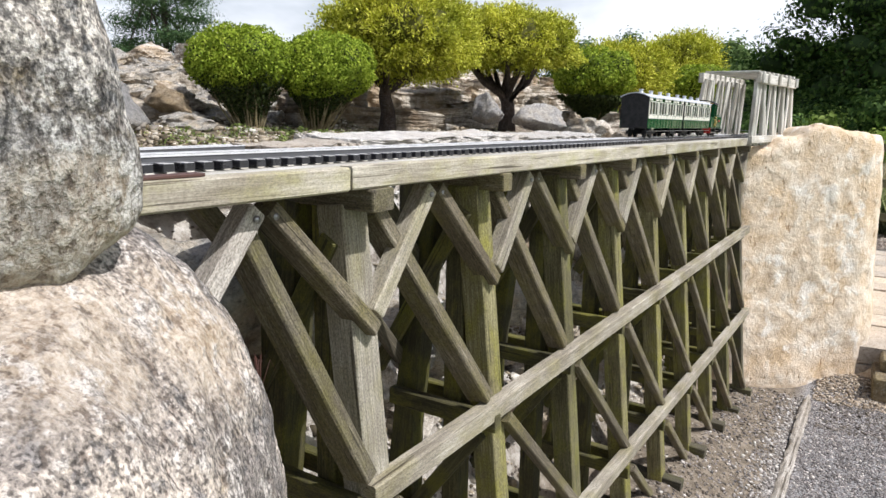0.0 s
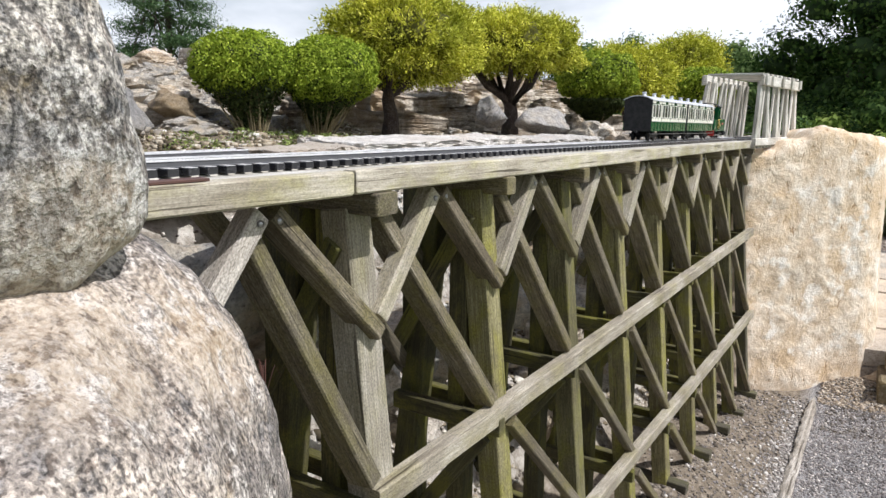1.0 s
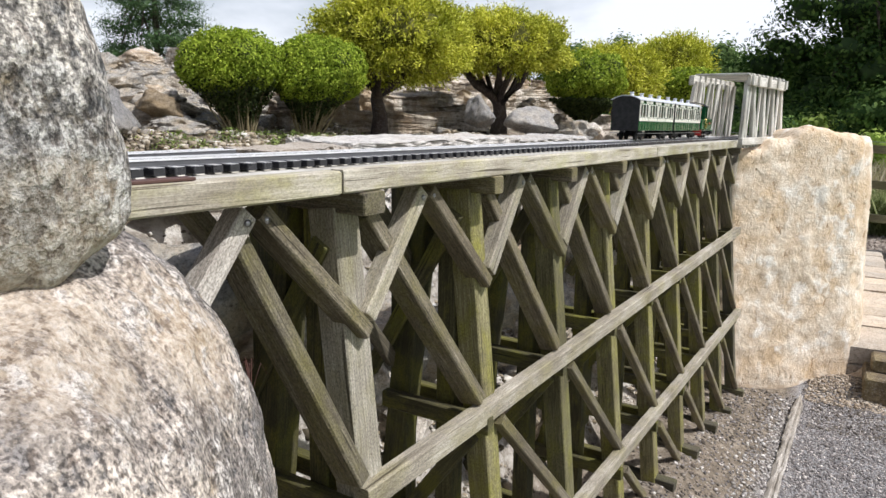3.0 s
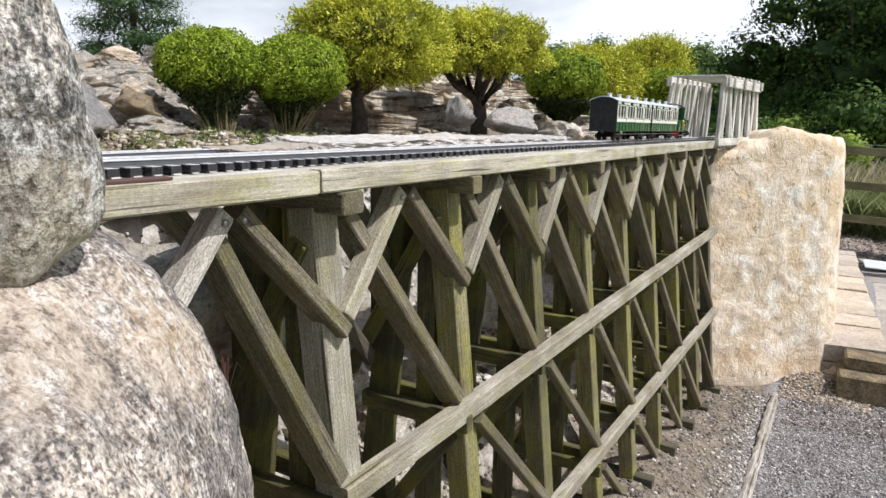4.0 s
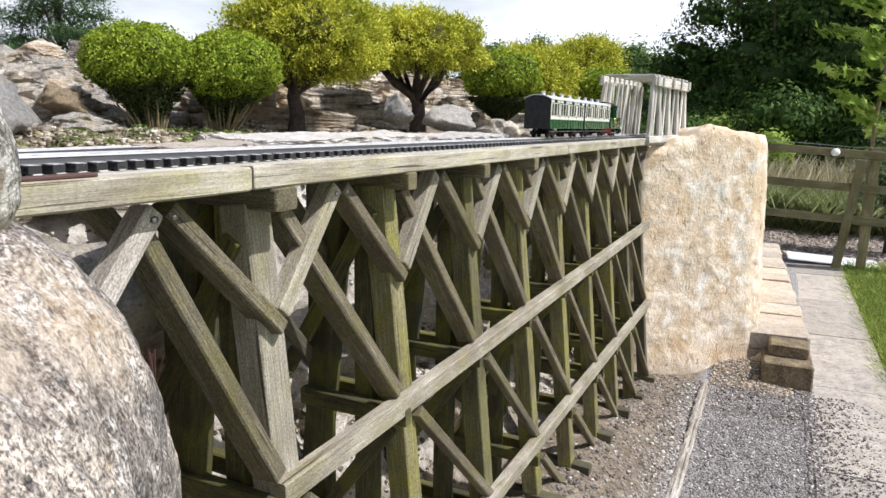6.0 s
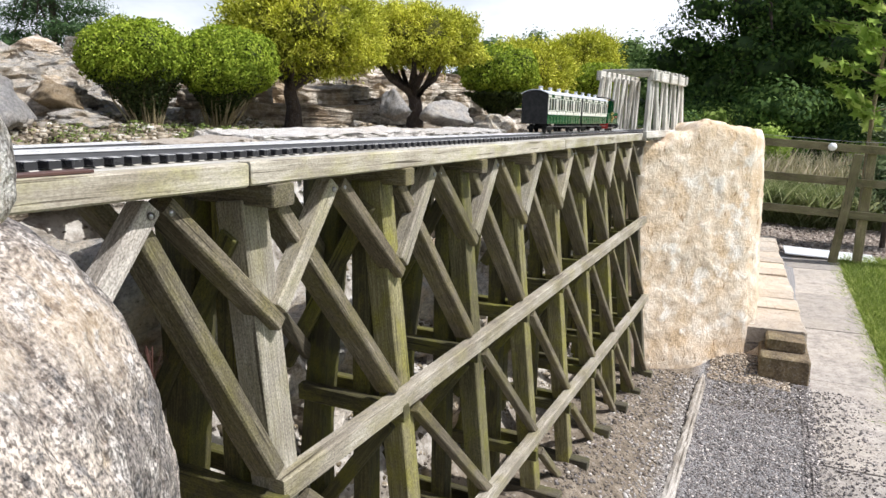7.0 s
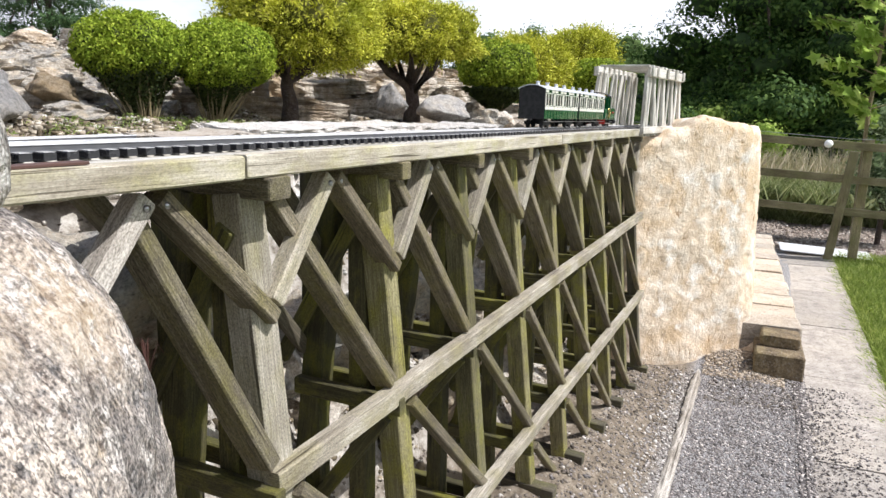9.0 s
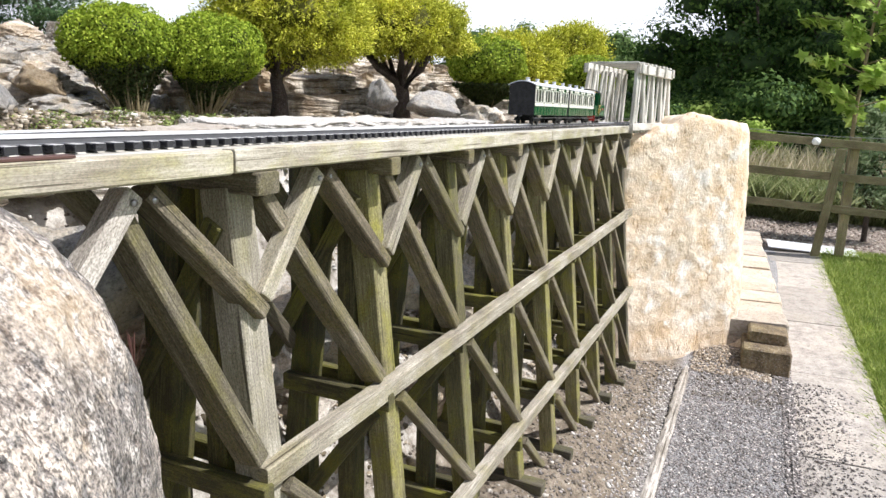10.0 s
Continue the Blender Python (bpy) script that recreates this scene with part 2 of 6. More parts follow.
    wh = ramp_node(ns, ((0.52, (0, 0, 0)), (0.57, (lichen,) * 3)))
    ls.new(crust, wh.inputs["Fac"])
    white = ramp_node(ns, ((0.42, (0.2, 0.19, 0.178)), (0.48, (0.48, 0.46, 0.43)), (0.55, (0.72, 0.69, 0.65))))
    ls.new(mott.outputs["Fac"], white.inputs["Fac"])
    col = mix_node(ns, ls, wh.outputs["Color"], col, white.outputs["Color"])
    # dark grey crusts
    dc = ramp_node(ns, ((0.425, (0.8, 0.8, 0.8)), (0.465, (0, 0, 0))))
    ls.new(crust, dc.inputs["Fac"])
    dark = ramp_node(ns, ((0.44, (0.07, 0.068, 0.066)), (0.56, (0.3, 0.29, 0.285))))
    ls.new(mott.outputs["Fac"], dark.inputs["Fac"])
    col = mix_node(ns, ls, math_node(ns, ls, "MULTIPLY", dc.outputs["Color"], math_node(ns, ls, "MULTIPLY_ADD", near, -0.6, 1.0)), col, dark.outputs["Color"])
    # dark slanting pits and fine specks
    tk = ramp_node(ns, ((0.36, (0.42, 0.38, 0.36)), (0.42, (1, 1, 1))))
    ls.new(tick.outputs["Fac"], tk.inputs["Fac"])
    col = mix_node(ns, ls, 0.85, col, tk.outputs["Color"], "MULTIPLY")
    dk = ramp_node(ns, ((0.38, (0.4, 0.39, 0.39)), (0.46, (1, 1, 1)), (0.56, (1.0, 1.0, 1.0)), (0.64, (1.35, 1.34, 1.32))))
    ls.new(speck.outputs["Fac"], dk.inputs["Fac"])
    col = mix_node(ns, ls, bare, col, dk.outputs["Color"], "MULTIPLY")
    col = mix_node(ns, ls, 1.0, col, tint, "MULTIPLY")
    ls.new(col, bsdf.inputs["Base Color"])
    bsdf.inputs["Roughness"].default_value = 0.92
    h = math_node(ns, ls, "MULTIPLY_ADD", mott.outputs["Fac"], 0.35, blot.outputs["Fac"])
    h = math_node(ns, ls, "MULTIPLY_ADD", tk.outputs["Color"], 0.12, h)
    bump_into(ns, ls, bsdf, h, 0.9, 0.005)
    return m


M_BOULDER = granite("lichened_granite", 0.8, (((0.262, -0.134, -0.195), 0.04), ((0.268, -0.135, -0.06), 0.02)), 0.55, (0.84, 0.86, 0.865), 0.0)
M_BOULDER_PALE = granite("buff_granite", 0.85, (((0.05, -0.147, 0.336), 0.055), ((0.12, -0.17, 0.3), 0.045)), 0.75, (0.9, 0.865, 0.84), 0.65)
def ledge_stone(name):
    """Bedded rockery stone: brown and grey beds, dark gaps between them, pale weathered faces."""
    m, ns, ls, bsdf = nodes_of(name)
    tc = ns.new("ShaderNodeNewGeometry")
    mp = ns.new("ShaderNodeMapping")
    mp.inputs["Scale"].default_value = (3.2, 3.2, 34)
    ls.new(tc.outputs["Position"], mp.inputs["Vector"])
    bed = noise_node(ns, ls, mp.outputs["Vector"], 1.0, 5, 0.62)
    mp2 = ns.new("ShaderNodeMapping")
    ls.new(tc.outputs["Position"], mp2.inputs["Vector"])
    big = noise_node(ns, ls, mp2.outputs["Vector"], 3.5, 4, 0.6)
    mid = noise_node(ns, ls, mp2.outputs["Vector"], 26.0, 7, 0.74)
    fine = noise_node(ns, ls, mp2.outputs["Vector"], 130.0, 4, 0.7)
    base = ramp_node(ns, ((0.3, (0.16, 0.137, 0.112)), (0.45, (0.36, 0.325, 0.275)), (0.56, (0.52, 0.485, 0.435)), (0.7, (0.7, 0.67, 0.62))))
    ls.new(mid.outputs["Fac"], base.inputs["Fac"])
    oc = ramp_node(ns, ((0.46, (0, 0, 0)), (0.62, (0.6, 0.6, 0.6))))
    ls.new(big.outputs["Fac"], oc.inputs["Fac"])
    col = mix_node(ns, ls, oc.outputs["Color"], base.outputs["Color"], (0.36, 0.255, 0.14))
    gap = ramp_node(ns, ((0.36, (0.38, 0.34, 0.3)), (0.44, (0.88, 0.86, 0.83)), (0.6, (1.15, 1.15, 1.15))))
    ls.new(bed.outputs["Fac"], gap.inputs["Fac"])
    col = mix_node(ns, ls, 1.0, col, gap.outputs["Color"], "MULTIPLY")
    fr = ramp_node(ns, ((0.34, (0.6, 0.58, 0.55)), (0.5, (1, 1, 1)), (0.7, (1.25, 1.25, 1.22))))
    ls.new(fine.outputs["Fac"], fr.inputs["Fac"])
    col = mix_node(ns, ls, 0.8, col, fr.outputs["Color"], "MULTIPLY")
    info = ns.new("ShaderNodeObjectInfo")
    var = ramp_node(ns, ((0.0, (0.82, 0.77, 0.69)), (0.4, (1.12, 1.09, 1.04)), (1.0, (1.35, 1.34, 1.33))))
    ls.new(info.outputs["Random"], var.inputs["Fac"])
    col = mix_node(ns, ls, 1.0, col, var.outputs["Color"], "MULTIPLY")
    ls.new(col, bsdf.inputs["Base Color"])
    bsdf.inputs["Roughness"].default_value = 0.93
    h = math_node(ns, ls, "MULTIPLY_ADD", gap.outputs["Color"], 0.8, mid.outputs["Fac"])
    bump_into(ns, ls, bsdf, h, 1.0, 0.02)
    return m


M_LEDGE = ledge_stone("bedded_stone")
M_ROCK = stone("rockery_stone", ((0.32, (0.22, 0.207, 0.186)), (0.48, (0.464, 0.433, 0.384)), (0.66, (0.805, 0.769, 0.69))), 14.0, (0.61, 0.464, 0.264), 0.7, bump=0.016, spot_amount=0.4)
M_ROCK_GREY = stone("grey_stone", ((0.3, (0.176, 0.17, 0.168)), (0.5, (0.338, 0.329, 0.322)), (0.72, (0.567, 0.558, 0.529))), 14.0, (0.486, 0.408, 0.295), 0.4, bump=0.01, spot_amount=0.25)
M_TAN = stone("tan_stone", ((0.3, (0.2, 0.14, 0.075)), (0.5, (0.42, 0.32, 0.2)), (0.7, (0.62, 0.53, 0.4))), 14.0, (0.45, 0.3, 0.12), 0.5, bump=0.012, spot_amount=0.2)
M_PALE = stone("pale_slab", ((0.3, (0.36, 0.33, 0.3)), (0.44, (0.62, 0.595, 0.56)), (0.62, (0.8, 0.785, 0.75))), 26.0, (0.55, 0.44, 0.33), 0.45, bump=0.01, spot_amount=0.3)
def sandstone(name):
    """Hewn cream sandstone: ochre stains, white scars, short cracks and tool marks."""
    m, ns, ls, bsdf = nodes_of(name)
    v = coords(ns, ls, shift=False)
    big = noise_node(ns, ls, v, 3.6, 4, 0.6)
    mid = noise_node(ns, ls, v, 13.0, 6, 0.68)
    scar = noise_node(ns, ls, v, 7.0, 5, 0.62)
    fine = noise_node(ns, ls, v, 75.0, 3, 0.6)
    stroke = noise_node(ns, ls, coords(ns, ls, scale=(30, 30, 11), shift=False), 1.0, 4, 0.65)
    base = ramp_node(ns, ((0.3, (0.56, 0.42, 0.28)), (0.46, (0.69, 0.56, 0.41)), (0.62, (0.79, 0.69, 0.56))))
    ls.new(mid.outputs["Fac"], base.inputs["Fac"])
    oc = ramp_node(ns, ((0.47, (0, 0, 0)), (0.64, (0.6, 0.6, 0.6))))
    ls.new(big.outputs["Fac"], oc.inputs["Fac"])
    col = mix_node(ns, ls, oc.outputs["Color"], base.outputs["Color"], (0.62, 0.43, 0.235))
    wh = ramp_node(ns, ((0.55, (0, 0, 0)), (0.64, (0.7, 0.7, 0.7))))
    ls.new(scar.outputs["Fac"], wh.inputs["Fac"])
    col = mix_node(ns, ls, wh.outputs["Color"], col, (0.88, 0.84, 0.77))
    # short dark strokes left by the chisel, gathered in places
    ck = ramp_node(ns, ((0.31, (0.55, 0.44, 0.33)), (0.39, (1, 1, 1))))
    ls.new(stroke.outputs["Fac"], ck.inputs["Fac"])
    some = ramp_node(ns, ((0.44, (0, 0, 0)), (0.6, (1, 1, 1))))
    ls.new(scar.outputs["Fac"], some.inputs["Fac"])
    crk = mix_node(ns, ls, some.outputs["Color"], ck.outputs["Color"], (1.0, 1.0, 1.0))
    col = mix_node(ns, ls, 1.0, col, crk, "MULTIPLY")
    fr = ramp_node(ns, ((0.3, (0.86, 0.83, 0.78)), (0.5, (1, 1, 1))))
    ls.new(fine.outputs["Fac"], fr.inputs["Fac"])
    col = mix_node(ns, ls, 1.0, col, fr.outputs["Color"], "MULTIPLY")
    ls.new(col, bsdf.inputs["Base Color"])
    bsdf.inputs["Roughness"].default_value = 0.92
    add = ns.new("ShaderNodeMath")
    add.operation = "MULTIPLY_ADD"
    add.inputs[1].default_value = 0.25
    ls.new(fine.outputs["Fac"], add.inputs[0])
    ls.new(math_node(ns, ls, "MULTIPLY_ADD", crk, 0.35, mid.outputs["Fac"]), add.inputs[2])
    bump_into(ns, ls, bsdf, add.outputs[0], 1.0, 0.015)
    return m


M_SAND = sandstone("sandstone")
M_COPING = stone("sandstone_block", ((0.3, (0.38, 0.315, 0.245)), (0.5, (0.54, 0.475, 0.395)), (0.7, (0.68, 0.62, 0.54))), 14.0, (0.5, 0.38, 0.24), 0.4, bump=0.008, spot_amount=0.2)
# Low wall's end blocks: same sandstone, the end face's shade put into the colour.
M_BROWN = stone("shade_toned_block", ((0.3, (0.07, 0.05, 0.03)), (0.5, (0.16, 0.12, 0.07)), (0.7, (0.3, 0.23, 0.14))), 14.0, (0.2, 0.17, 0.07), 0.4, bump=0.008, spot_amount=0.15)
M_PATH = stone("concrete", ((0.3, (0.22, 0.2, 0.178)), (0.5, (0.37, 0.338, 0.302)), (0.7, (0.48, 0.445, 0.405))), 12.0, (0.45, 0.4, 0.33), 0.4, bump=0.003, spot_amount=0.12)
M_LEAF_BOX = foliage("box_leaves", (0.13, 0.195, 0.014), (0.27, 0.365, 0.026), (0.46, 0.54, 0.07), 0.25)
M_LEAF_GOLD = foliage("golden_sprays", (0.2, 0.22, 0.015), (0.5, 0.52, 0.04), (0.82, 0.79, 0.16), 0.22)
M_LEAF_DARK = foliage("oak_leaves", (0.028, 0.065, 0.016), (0.067, 0.128, 0.026), (0.154, 0.236, 0.055), 0.3)
M_LEAF_MID = foliage("hedge_leaves", (0.06, 0.11, 0.03), (0.13, 0.2, 0.06), (0.25, 0.34, 0.12), 0.35)
M_LEAF_GREY = foliage("sallow_leaves", (0.13, 0.19, 0.09), (0.25, 0.33, 0.18), (0.45, 0.52, 0.34), 0.4)
M_LEAF_MAPLE = foliage("maple_leaves", (0.2, 0.31, 0.05), (0.38, 0.52, 0.1), (0.6, 0.7, 0.22), 0.5)
# Inner crown leaves: darker copies of the leaf colours, standing in for shade.
M_INNER_GOLD = foliage("shade_dark_golden_leaves", (0.06, 0.06, 0.008), (0.095, 0.095, 0.012), (0.14, 0.14, 0.018), 0.0)
M_INNER_BOX = foliage("shade_dark_box_leaves", (0.02, 0.028, 0.008), (0.035, 0.05, 0.01), (0.055, 0.075, 0.014), 0.0)
M_INNER = foliage("shade_dark_leaves", (0.02, 0.038, 0.012), (0.03, 0.055, 0.016), (0.045, 0.075, 0.022), 0.0)
M_CEDAR = foliage("cedar_needles", (0.03, 0.065, 0.025), (0.068, 0.13, 0.048), (0.145, 0.225, 0.095), 0.25)
M_GRASS = foliage("grass_blades", (0.13, 0.19, 0.035), (0.27, 0.36, 0.07), (0.5, 0.55, 0.2), 0.4)
M_TALL = foliage("tall_grass_blades", (0.16, 0.2, 0.07), (0.32, 0.37, 0.16), (0.56, 0.57, 0.34), 0.4)
M_WEED_GREEN = foliage("weed_leaves", (0.1, 0.14, 0.03), (0.21, 0.28, 0.07), (0.4, 0.47, 0.17), 0.3)
M_WEED = foliage("dry_weeds", (0.36, 0.34, 0.2), (0.55, 0.5, 0.34), (0.78, 0.68, 0.56), 0.5)
M_BARK = stone("bark", ((0.3, (0.025, 0.016, 0.013)), (0.5, (0.06, 0.04, 0.031)), (0.7, (0.12, 0.088, 0.07))), 30.0, (0.12, 0.1, 0.06), 0.3, bump=0.004, spot_amount=0.1)
M_STEM = stone("pale_stem", ((0.3, (0.09, 0.065, 0.03)), (0.5, (0.19, 0.15, 0.075)), (0.7, (0.32, 0.26, 0.15))), 40.0, (0.2, 0.2, 0.08), 0.4, bump=0.002, spot_amount=0.1)
M_RAIL = plain("grey_rail", (0.085, 0.086, 0.09), 0.6, 0.0)
M_RAILTOP = plain("worn_rail_head", (0.8, 0.8, 0.8), 0.38, 0.35)
M_TIE = plain("faded_black_plastic", (0.028, 0.028, 0.031), 0.24)
t_ns, t_ls = M_TIE.node_tree.nodes, M_TIE.node_tree.links
t_bsdf = t_ns["Principled BSDF"]
t_geo = t_ns.new("ShaderNodeNewGeometry")
t_sep = t_ns.new("ShaderNodeSeparateXYZ")
t_ls.new(t_geo.outputs["Normal"], t_sep.inputs[0])
t_up = ramp_node(t_ns, ((0.8, (0, 0, 0)), (0.95, (0.85, 0.85, 0.85))))
t_ls.new(t_sep.outputs["Z"], t_up.inputs["Fac"])
# paler colour mixed in on the sleepers' upward faces
t_ls.new(mix_node(t_ns, t_ls, t_up.outputs["Color"], t_bsdf.inputs["Base Color"].links[0].from_socket, (0.72, 0.7, 0.67)), t_bsdf.inputs["Base Color"])
M_GREEN = plain("green_paint", (0.006, 0.07, 0.022), 0.22, 0.0, 0.08, 20.0)
M_CREAM = plain("cream_paint", (0.8, 0.77, 0.68), 0.35, 0.0, 0.05, 20.0)
M_BLACK = plain("black_paint", (0.008, 0.008, 0.009), 0.75)
M_GREY = plain("grey_roof_paint", (0.55, 0.56, 0.58), 0.4)
M_RED = plain("red_paint", (0.35, 0.015, 0.012), 0.3)
M_BRASS = plain("brass", (0.75, 0.52, 0.2), 0.25, 1.0)
M_STEEL = plain("dull_steel", (0.4, 0.4, 0.41), 0.35, 1.0)
M_WHITE = plain("white_ceramic", (0.8, 0.8, 0.78), 0.3)
M_SEAT = plain("brown_interior", (0.12, 0.05, 0.03), 0.6)
M_TIN = plain("galvanised_sheet", (0.8, 0.81, 0.83), 0.35, 0.15)
M_SPRIG = plain("dry_sprig_bark", (0.06, 0.02, 0.012), 0.8)
M_RUST = plain("rusty_strip", (0.09, 0.045, 0.035), 0.7)
M_GLASS, _gn, _gl, _gb = nodes_of("window_glass")
_gb.inputs["Transmission Weight"].default_value = 1.0
_gb.inputs["Roughness"].default_value = 0.03
_gb.inputs["IOR"].default_value = 1.3
_gb.inputs["Base Color"].default_value = (0.9, 0.9, 0.88, 1)


# ---- building helpers ----
def mesh_np(name, verts, faces):
    me = bpy.data.meshes.new(name)
    verts, faces = np.asarray(verts, np.float32), np.asarray(faces, np.int32)
    k = faces.shape[1]
    me.vertices.add(len(verts))
    me.vertices.foreach_set("co", verts.ravel())
    me.loops.add(faces.size)
    me.loops.foreach_set("vertex_index", faces.ravel())
    me.polygons.add(len(faces))
    me.polygons.foreach_set("loop_start", np.arange(0, faces.size, k, dtype=np.int32))
    me.update(calc_edges=True)
    me.validate()
    return me


def smooth(me):
    me.polygons.foreach_set("use_smooth", np.ones(len(me.polygons), bool))
    return me


def bm_mesh(name, bm):
    me = bpy.data.meshes.new(name)
    bm.to_mesh(me)
    bm.free()
    return me


def thing(name, place, label, category, group="", kind="", data=None):
    ob = new(name, data)
    ob.matrix_basis = place if isinstance(place, Matrix) else Matrix.Translation(place)
    return tagged(ob, label, category, group, kind)


def world_of(ob):
    return world_of(ob.parent) @ ob.matrix_basis if ob.parent else ob.matrix_basis.copy()


def part(name, me, material, parent, at=None, label="", kind=""):
    """One mesh under a thing or part; at: its pose in the world."""
    ob = new(name, me)
    if material and not me.materials:
        me.materials.append(material)
    ob.parent = parent
    ob.matrix_basis = world_of(parent).inverted() @ (at if at is not None else world_of(parent))
    return tagged(ob, label, "", "", kind)


def chamfer_box(sx, sy, sz, c=0.002):
    """Box round the origin with chamfered edges along x and slightly drawn-in ends."""
    y, z = sy / 2, sz / 2
    c = min(c, y * 0.4, z * 0.4)
    ring = [(y, -z + c), (y, z - c), (y - c, z), (-y + c, z), (-y, z - c), (-y, -z + c), (-y + c, -z), (y - c, -z)]
    vs = []
    for x, k in ((-sx / 2, 0.94), (-sx / 2 + c, 1.0), (sx / 2 - c, 1.0), (sx / 2, 0.94)):
        vs += [(x, a * k, b * k) for a, b in ring]
    fs = [[i * 8 + j, i * 8 + (j + 1) % 8, i * 8 + 8 + (j + 1) % 8, i * 8 + 8 + j] for i in range(3) for j in range(8)]
    fs += [[0, 7, 6, 5, 4, 3, 2, 1], [24 + j for j in range(8)]]
    me = bpy.data.meshes.new("timber")
    me.from_pydata(vs, [], fs)
    me.update()
    return me


def axis_pose(p0, p1, face):
    """Pose with x from p0 to p1, the z axis nearest to face, at the middle."""
    p0, p1 = Vector(p0), Vector(p1)
    x = (p1 - p0).normalized()
    y = Vector(face).cross(x).normalized()
    z = x.cross(y)
    m = Matrix((x, y, z)).transposed().to_4x4()
    m.translation = (p0 + p1) / 2
    return m, (p1 - p0).length


rng = random.Random(4)


def timber(name, p0, p1, wide, thick, face, material, parent, label="", c=0.003):
    m, length = axis_pose(p0, p1, face)
    j = 1 + rng.uniform(-0.05, 0.05) * (length < 1)
    me = chamfer_box(length, wide * j, thick * j, c)
    slack = min(0.5, math.degrees(0.0025 / length))
    return part(name, me, material, parent, m @ pose(0, 0, 0, rng.uniform(-1.0, 1.0), rng.uniform(-slack, slack), rng.uniform(-slack, slack)), label)


def box_me(x0, x1, y0, y1, z0, z1, c=0.001):
    me = chamfer_box(x1 - x0, y1 - y0, z1 - z0, c)
    me.transform(Matrix.Translation(((x0 + x1) / 2, (y0 + y1) / 2, (z0 + z1) / 2)))
    return me


def tube_np(points, radii, sides=8):
    """Tapered tube along points, as vertices and quads."""
    vs, fs = [], []
    n = len(points)
    for i, (p, r) in enumerate(zip(points, radii)):
        p = Vector(p)
        d = (Vector(points[min(i + 1, n - 1)]) - Vector(points[max(i - 1, 0)])).normalized()
        a = d.orthogonal().normalized()
        b = d.cross(a)
        for k in range(sides):
            w = 2 * math.pi * k / sides
            vs.append(p + a * (r * math.cos(w)) + b * (r * math.sin(w)))
    for i in range(n - 1):
        for k in range(sides):
            fs.append((i * sides + k, i * sides + (k + 1) % sides, (i + 1) * sides + (k + 1) % sides, (i + 1) * sides + k))
    return [tuple(v) for v in vs], fs


def join_tubes(name, tubes):
    vs, fs = [], []
    for v, f in tubes:
        o = len(vs)
        vs += v
        fs += [tuple(i + o for i in q) for q in f]
    return smooth(mesh_np(name, vs, fs))


def lathe(name, profile, sides=24, axis="Z"):
    """Surface of revolution from (radius, height) pairs."""
    vs, fs = [], []
    for r, h in profile:
        for k in range(sides):
            w = 2 * math.pi * k / sides
            vs.append((r * math.cos(w), r * math.sin(w), h))
    for i in range(len(profile) - 1):
        for k in range(sides):
            fs.append((i * sides + k, i * sides + (k + 1) % sides, (i + 1) * sides + (k + 1) % sides, (i + 1) * sides + k))
    me = bpy.data.meshes.new(name)
    me.from_pydata(vs, [], fs + [tuple(range(sides))[::-1], tuple(range((len(profile) - 1) * sides, len(profile) * sides))])
    if axis == "Y":
        me.transform(pose(0, 0, 0, 90))
    if axis == "X":
        me.transform(pose(0, 0, 0, 0, 90))
    return smooth(me)


def value_noise(x, y, seed=0):
    """Smooth lattice noise in -1..1 for arrays."""
    xi, yi = np.floor(x).astype(np.int64), np.floor(y).astype(np.int64)
    fx, fy = x - xi, y - yi
    fx, fy = fx * fx * (3 - 2 * fx), fy * fy * (3 - 2 * fy)

    def h(a, b):
        n = (a * 374761393 + b * 668265263 + seed * 974711) & 0xFFFFFFFF
        n = ((n ^ (n >> 13)) * 1274126177) & 0xFFFFFFFF
        return ((n ^ (n >> 16)) & 0xFFFF) / 32767.5 - 1

    return (h(xi, yi) * (1 - fx) + h(xi + 1, yi) * fx) * (1 - fy) + (h(xi, yi + 1) * (1 - fx) + h(xi + 1, yi + 1) * fx) * fy


def rough_noise(x, y, seed=0, octaves=4):
    return sum(value_noise(x * 2**k + 7.3 * k, y * 2**k - 3.1 * k, seed + k) / 2**k for k in range(octaves))


def noise3(p, seed=0):
    """Smooth lattice noise in -1 to 1 at the rows of p."""
    i = np.floor(p).astype(np.int64)
    f = p - i
    f = f * f * (3 - 2 * f)
    total = 0
    for c in range(8):
        o = np.array([c & 1, c >> 1 & 1, c >> 2 & 1])
        q = i + o
        h = (q[:, 0] * 374761393 + q[:, 1] * 668265263 + q[:, 2] * 2147483647 + seed * 974711) & 0xFFFFFFFF
        h = ((h ^ (h >> 13)) * 1274126177) & 0xFFFFFFFF
        w = np.prod(np.where(o == 1, f, 1 - f), axis=1)
        total = total + w * ((h ^ (h >> 16)) & 0xFFFF) / 32767.5
    return total - 1


def step(a, b, v):
    t = np.clip((v - a) / (b - a), 0, 1)
    return t * t * (3 - 2 * t)


